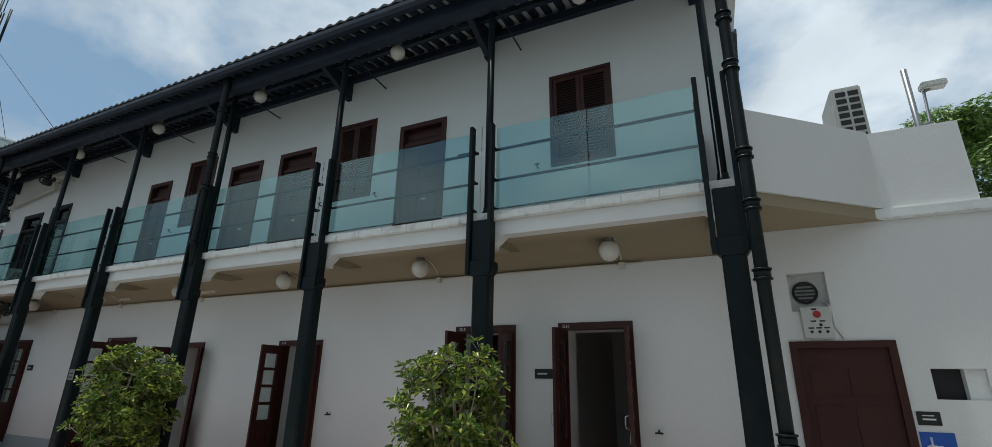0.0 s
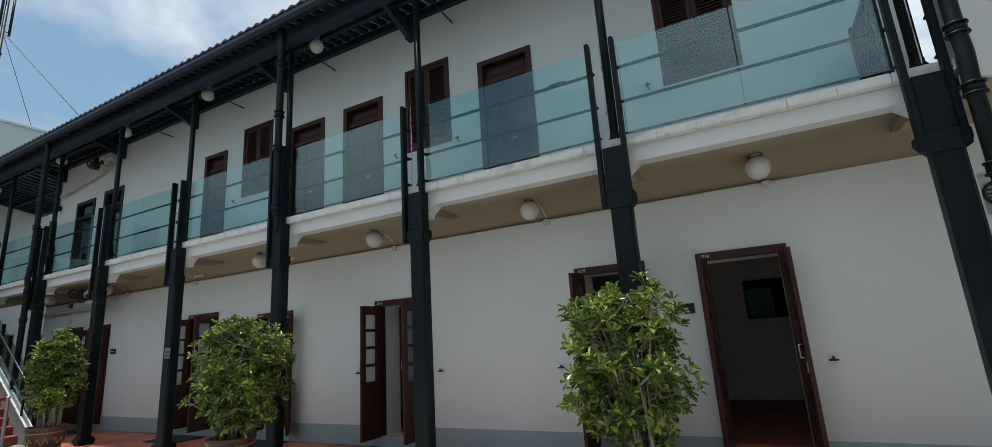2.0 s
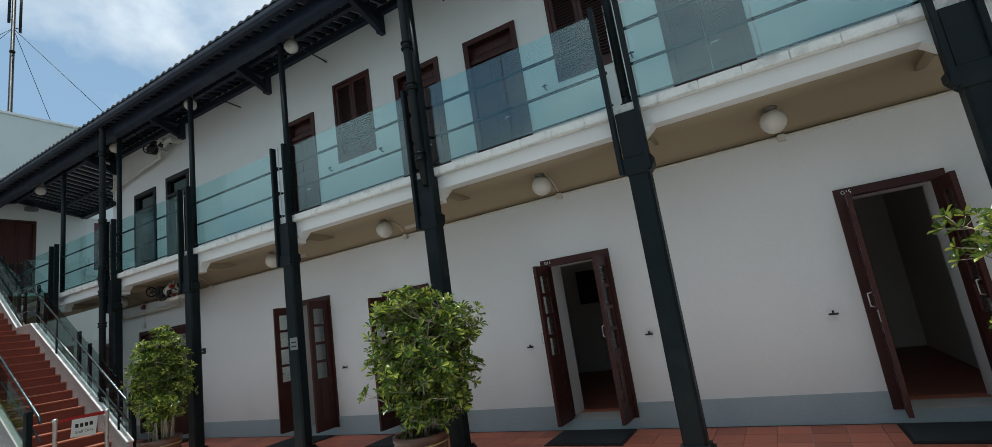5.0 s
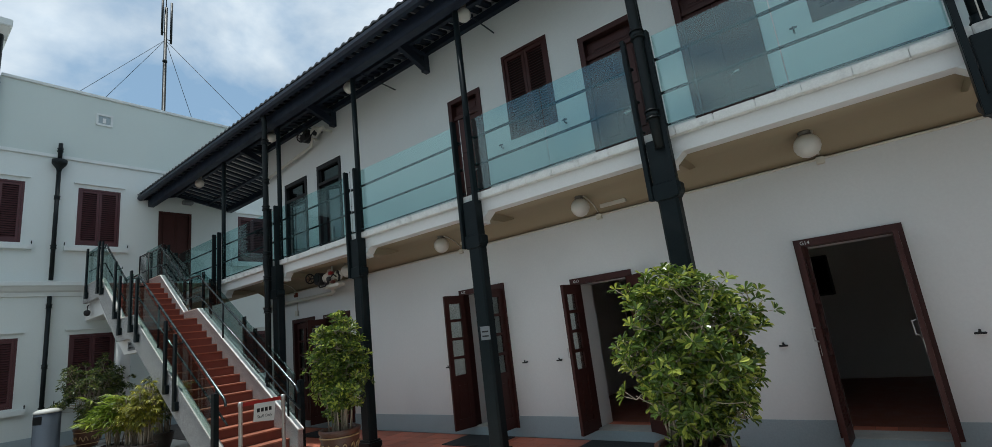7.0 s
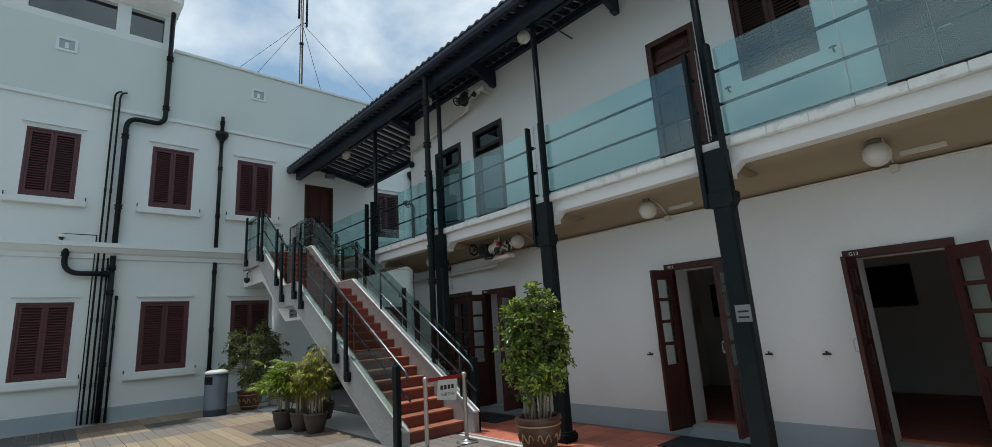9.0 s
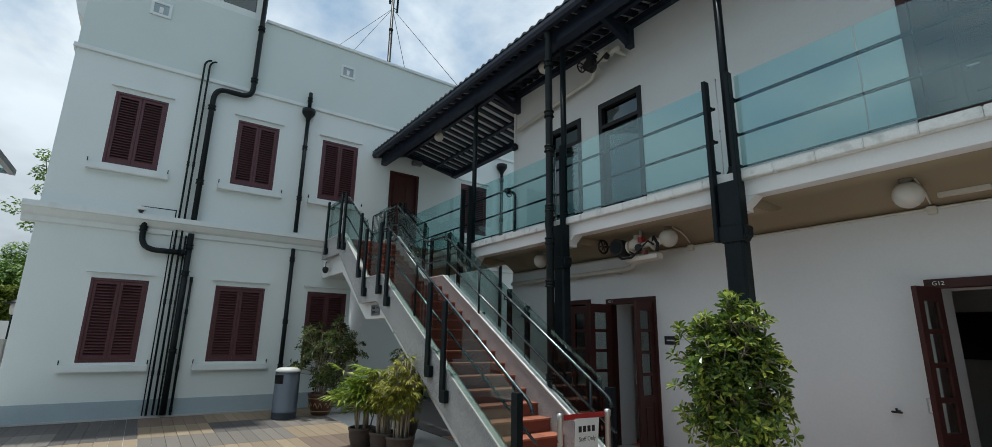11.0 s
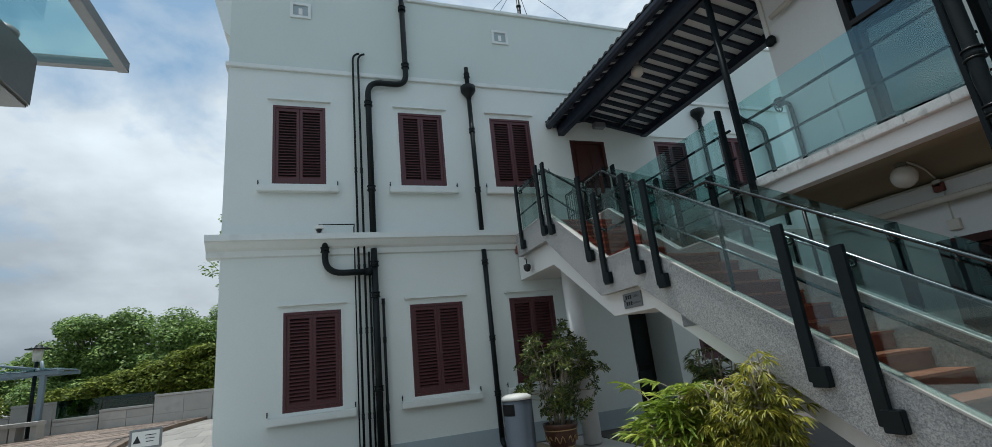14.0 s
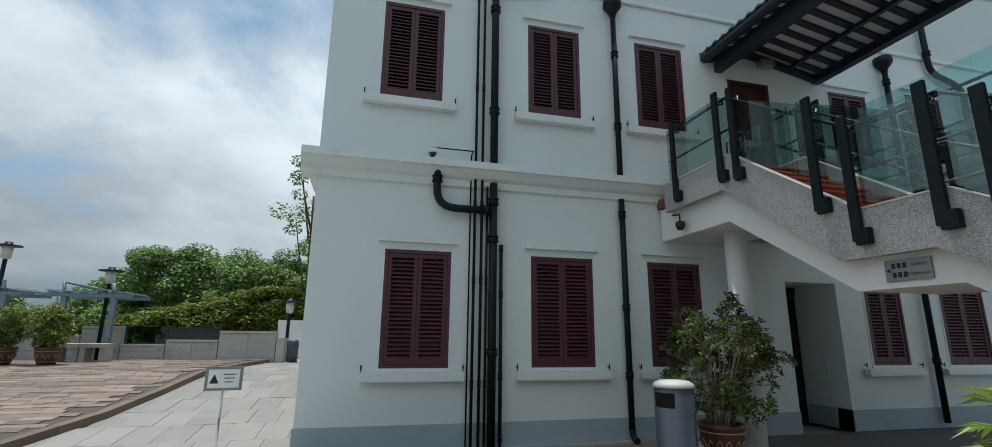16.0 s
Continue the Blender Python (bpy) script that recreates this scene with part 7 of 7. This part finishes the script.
def tree(at, height, spread, seed, label, leaf=None, clumps=34, count=420, size=0.14, low=0.12):
    rng = random.Random(seed)
    t = thing("tree", at, label, "tree", "trees beyond the plaza")
    x, y, z = at
    wood = bmesh.new()
    top = Vector((x, y, z + height * 0.8))
    tube(wood, bend((x, y, z), (x + rng.uniform(-0.4, 0.4), y + rng.uniform(-0.3, 0.3), z + height * 0.4), top, 8), 0.22, 8, 0.05)
    cl = []
    for k in range(clumps):
        a, h = rng.uniform(0, 2 * math.pi), rng.uniform(low, 0.96)
        rr = spread * math.sqrt(max(0.05, 1 - ((h - 0.5) / 0.56) ** 2)) * math.sqrt(rng.uniform(0.15, 1.0))
        c = Vector((x + math.cos(a) * rr, y + math.sin(a) * rr, z + height * h))
        q = rng.uniform(0.13, 0.27) * spread + 0.2
        cl.append((tuple(c), (q, q, q * 0.68)))
        if k % 3 == 0:
            p0 = Vector((x, y, z + height * max(0.2, h - 0.3)))
            tube(wood, bend(p0, p0.lerp(c, 0.5) + Vector((0, 0, -0.2)), c, 4), 0.06, 5, 0.015)
    part("trunk", wood, M_TRUNK, t)
    crown("crown", t, cl, leaf or M_TREE, count, size, seed)


tree((-49, -12.0, -2.0), 8.5, 3.3, 101, "tall broad-leaved green tree behind the parapet", None, 78, 640, 0.095)
tree((-49, -9.3, -2.0), 8.3, 3.2, 102, "broad-leaved green tree behind the parapet", None, 78, 640, 0.095)
tree((-47, -6.6, -2.0), 7.3, 2.6, 103, "broad-leaved green tree with a dense crown", None, 78, 640, 0.095)
tree((-50, -4.2, -2.0), 9.2, 3.2, 104, "broad-leaved green tree behind the parapet", None, 78, 640, 0.095)
tree((-52, -15.2, -2.0), 6.6, 3.0, 105, "broad-leaved green tree behind the parapet", None, 90, 430, 0.10)
tree((-58, -20, -3.0), 6.6, 3.0, 106, "broad-leaved green tree in the distance")
tree((-60, -27, -3.0), 7.0, 3.4, 107, "broad-leaved green tree in the distance")
tree((-48, -1.2, -2.0), 9.6, 2.6, 110, "broad-leaved green tree beside the end building")
tree((-50, 3.0, -2.0), 9.0, 2.8, 111, "broad-leaved green tree beside the end building")
tree((-41.5, -3.9, -1.0), 11.4, 1.5, 108, "slender tree with sparse leaves by the end building", None, 13, 90, 0.09, 0.5)
tree((5.6, 14.5, 0.0), 8.2, 1.9, 109, "broad-leaved green tree behind the annex", None, 60, 800, 0.06)
hd = thing("hedge", (-42, -9, -1), "dense yellow-green hedge below the trees", "hedge")
rng = random.Random(77)
clumps = []
wood = bmesh.new()
for k in range(52):
    y = -3.4 - k * 0.16 + rng.uniform(-0.1, 0.1)
    top = min(3.2 + 0.26 * (y + 5.6), 3.2) + rng.uniform(-0.25, 0.25)
    clumps.append(((-42 + rng.uniform(-0.6, 0.6), y, top), (0.55, 0.5, 0.34)))
    clumps.append(((-41.7 + rng.uniform(-0.5, 0.5), y, top - 0.7), (0.6, 0.55, 0.4)))
    clumps.append(((-41.6 + rng.uniform(-0.4, 0.4), y, top - 1.4), (0.6, 0.55, 0.5)))
    if k % 4 == 0:
        tube(wood, bend((-42, y, -1.0), (-42.1, y + 0.1, 0.5), (-41.9, y, top), 4), 0.04, 5, 0.01)
part("branchwork", wood, M_TRUNK, hd)
crown("foliage", hd, clumps, M_HEDGE, 330, 0.085, 78)
# distant hills, their haze mixed into the base colour
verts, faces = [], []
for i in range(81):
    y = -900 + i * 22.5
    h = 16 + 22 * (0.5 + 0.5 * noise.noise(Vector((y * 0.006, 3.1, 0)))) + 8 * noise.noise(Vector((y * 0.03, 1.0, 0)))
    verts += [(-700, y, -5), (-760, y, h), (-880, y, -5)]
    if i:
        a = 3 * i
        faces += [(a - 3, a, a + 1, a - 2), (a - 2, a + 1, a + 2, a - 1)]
tagged(raw("backdrop", verts, faces, M_HILL), "low hills on the horizon, coloured blue for haze", "hills", kind="structure")


# ---- pieces of floors and pavements ----
tile_mesh = mesh_of("floor_tile", bbox(-0.146, 0.146, -0.146, 0.146, -0.011, 0.0), M_REDTILE)
walk_floor = structure("floor", bbox(-19.45, 2.5, 4.94, 4.97, -0.04, 0.0), M_CONC, "red terracotta tiled walkway with a pale edge strip", "floor")
for i in range(64):
    for j in range(5):
        ob = new("floor_tile", tile_mesh)
        ob.parent = walk_floor
        ob.location = (-19.28 + i * 0.298, 5.12 + j * 0.298, 0.0)
plank_meshes = [mesh_of("paving_plank", bbox(-0.595, 0.595, -0.092, 0.092, -0.02, 0.0), m) for m in (M_PAVE_GREY, M_PAVE_TAN, M_PAVE_BROWN, M_PAVE_DARK, M_CONC)]
court = structure("pavement", bbox(-24.255, -24.2, EY0, 3.6, -0.04, 0.03), M_CONC, "courtyard paving of coloured stone planks with a drain edge", "pavement")
rng = random.Random(9)
kinds = {}
for i in range(9):
    for j in range(30 if i < 7 else 35):
        block = (i, j // 6)
        if block not in kinds:
            kinds[block] = rng.choice((0, 0, 1, 2, 2, 3, 0, 3, 1))
        ob = new("paving_plank", plank_meshes[kinds[block]])
        ob.parent = court
        ob.location = (-23.58 + i * 1.2, -1.75 + j * 0.19, 0.0)

# pale square slabs over the rest of the courtyard
verts, faces = [], []
for i in range(28):
    for j in range(10):
        x, y, i0 = -12.88 + i * 0.6, -1.06 + j * 0.6, len(verts)
        dz = rng.uniform(-0.003, 0.002)
        for zz, q in ((-0.02, 0.0), (-0.004 + dz, 0.0), (dz, 0.004)):
            verts += [(x + 0.003 + q, y + 0.003 + q, zz), (x + 0.597 - q, y + 0.003 + q, zz), (x + 0.597 - q, y + 0.597 - q, zz), (x + 0.003 + q, y + 0.597 - q, zz)]
        for k in (0, 4):
            faces += [(i0 + k + a, i0 + k + (a + 1) % 4, i0 + k + 4 + (a + 1) % 4, i0 + k + 4 + a) for a in range(4)]
        faces.append((i0 + 8, i0 + 9, i0 + 10, i0 + 11))
tagged(raw("court_paving", verts, faces, M_COURTSLAB), "pale grey square stone slabs of the courtyard", "paving", kind="stuff")
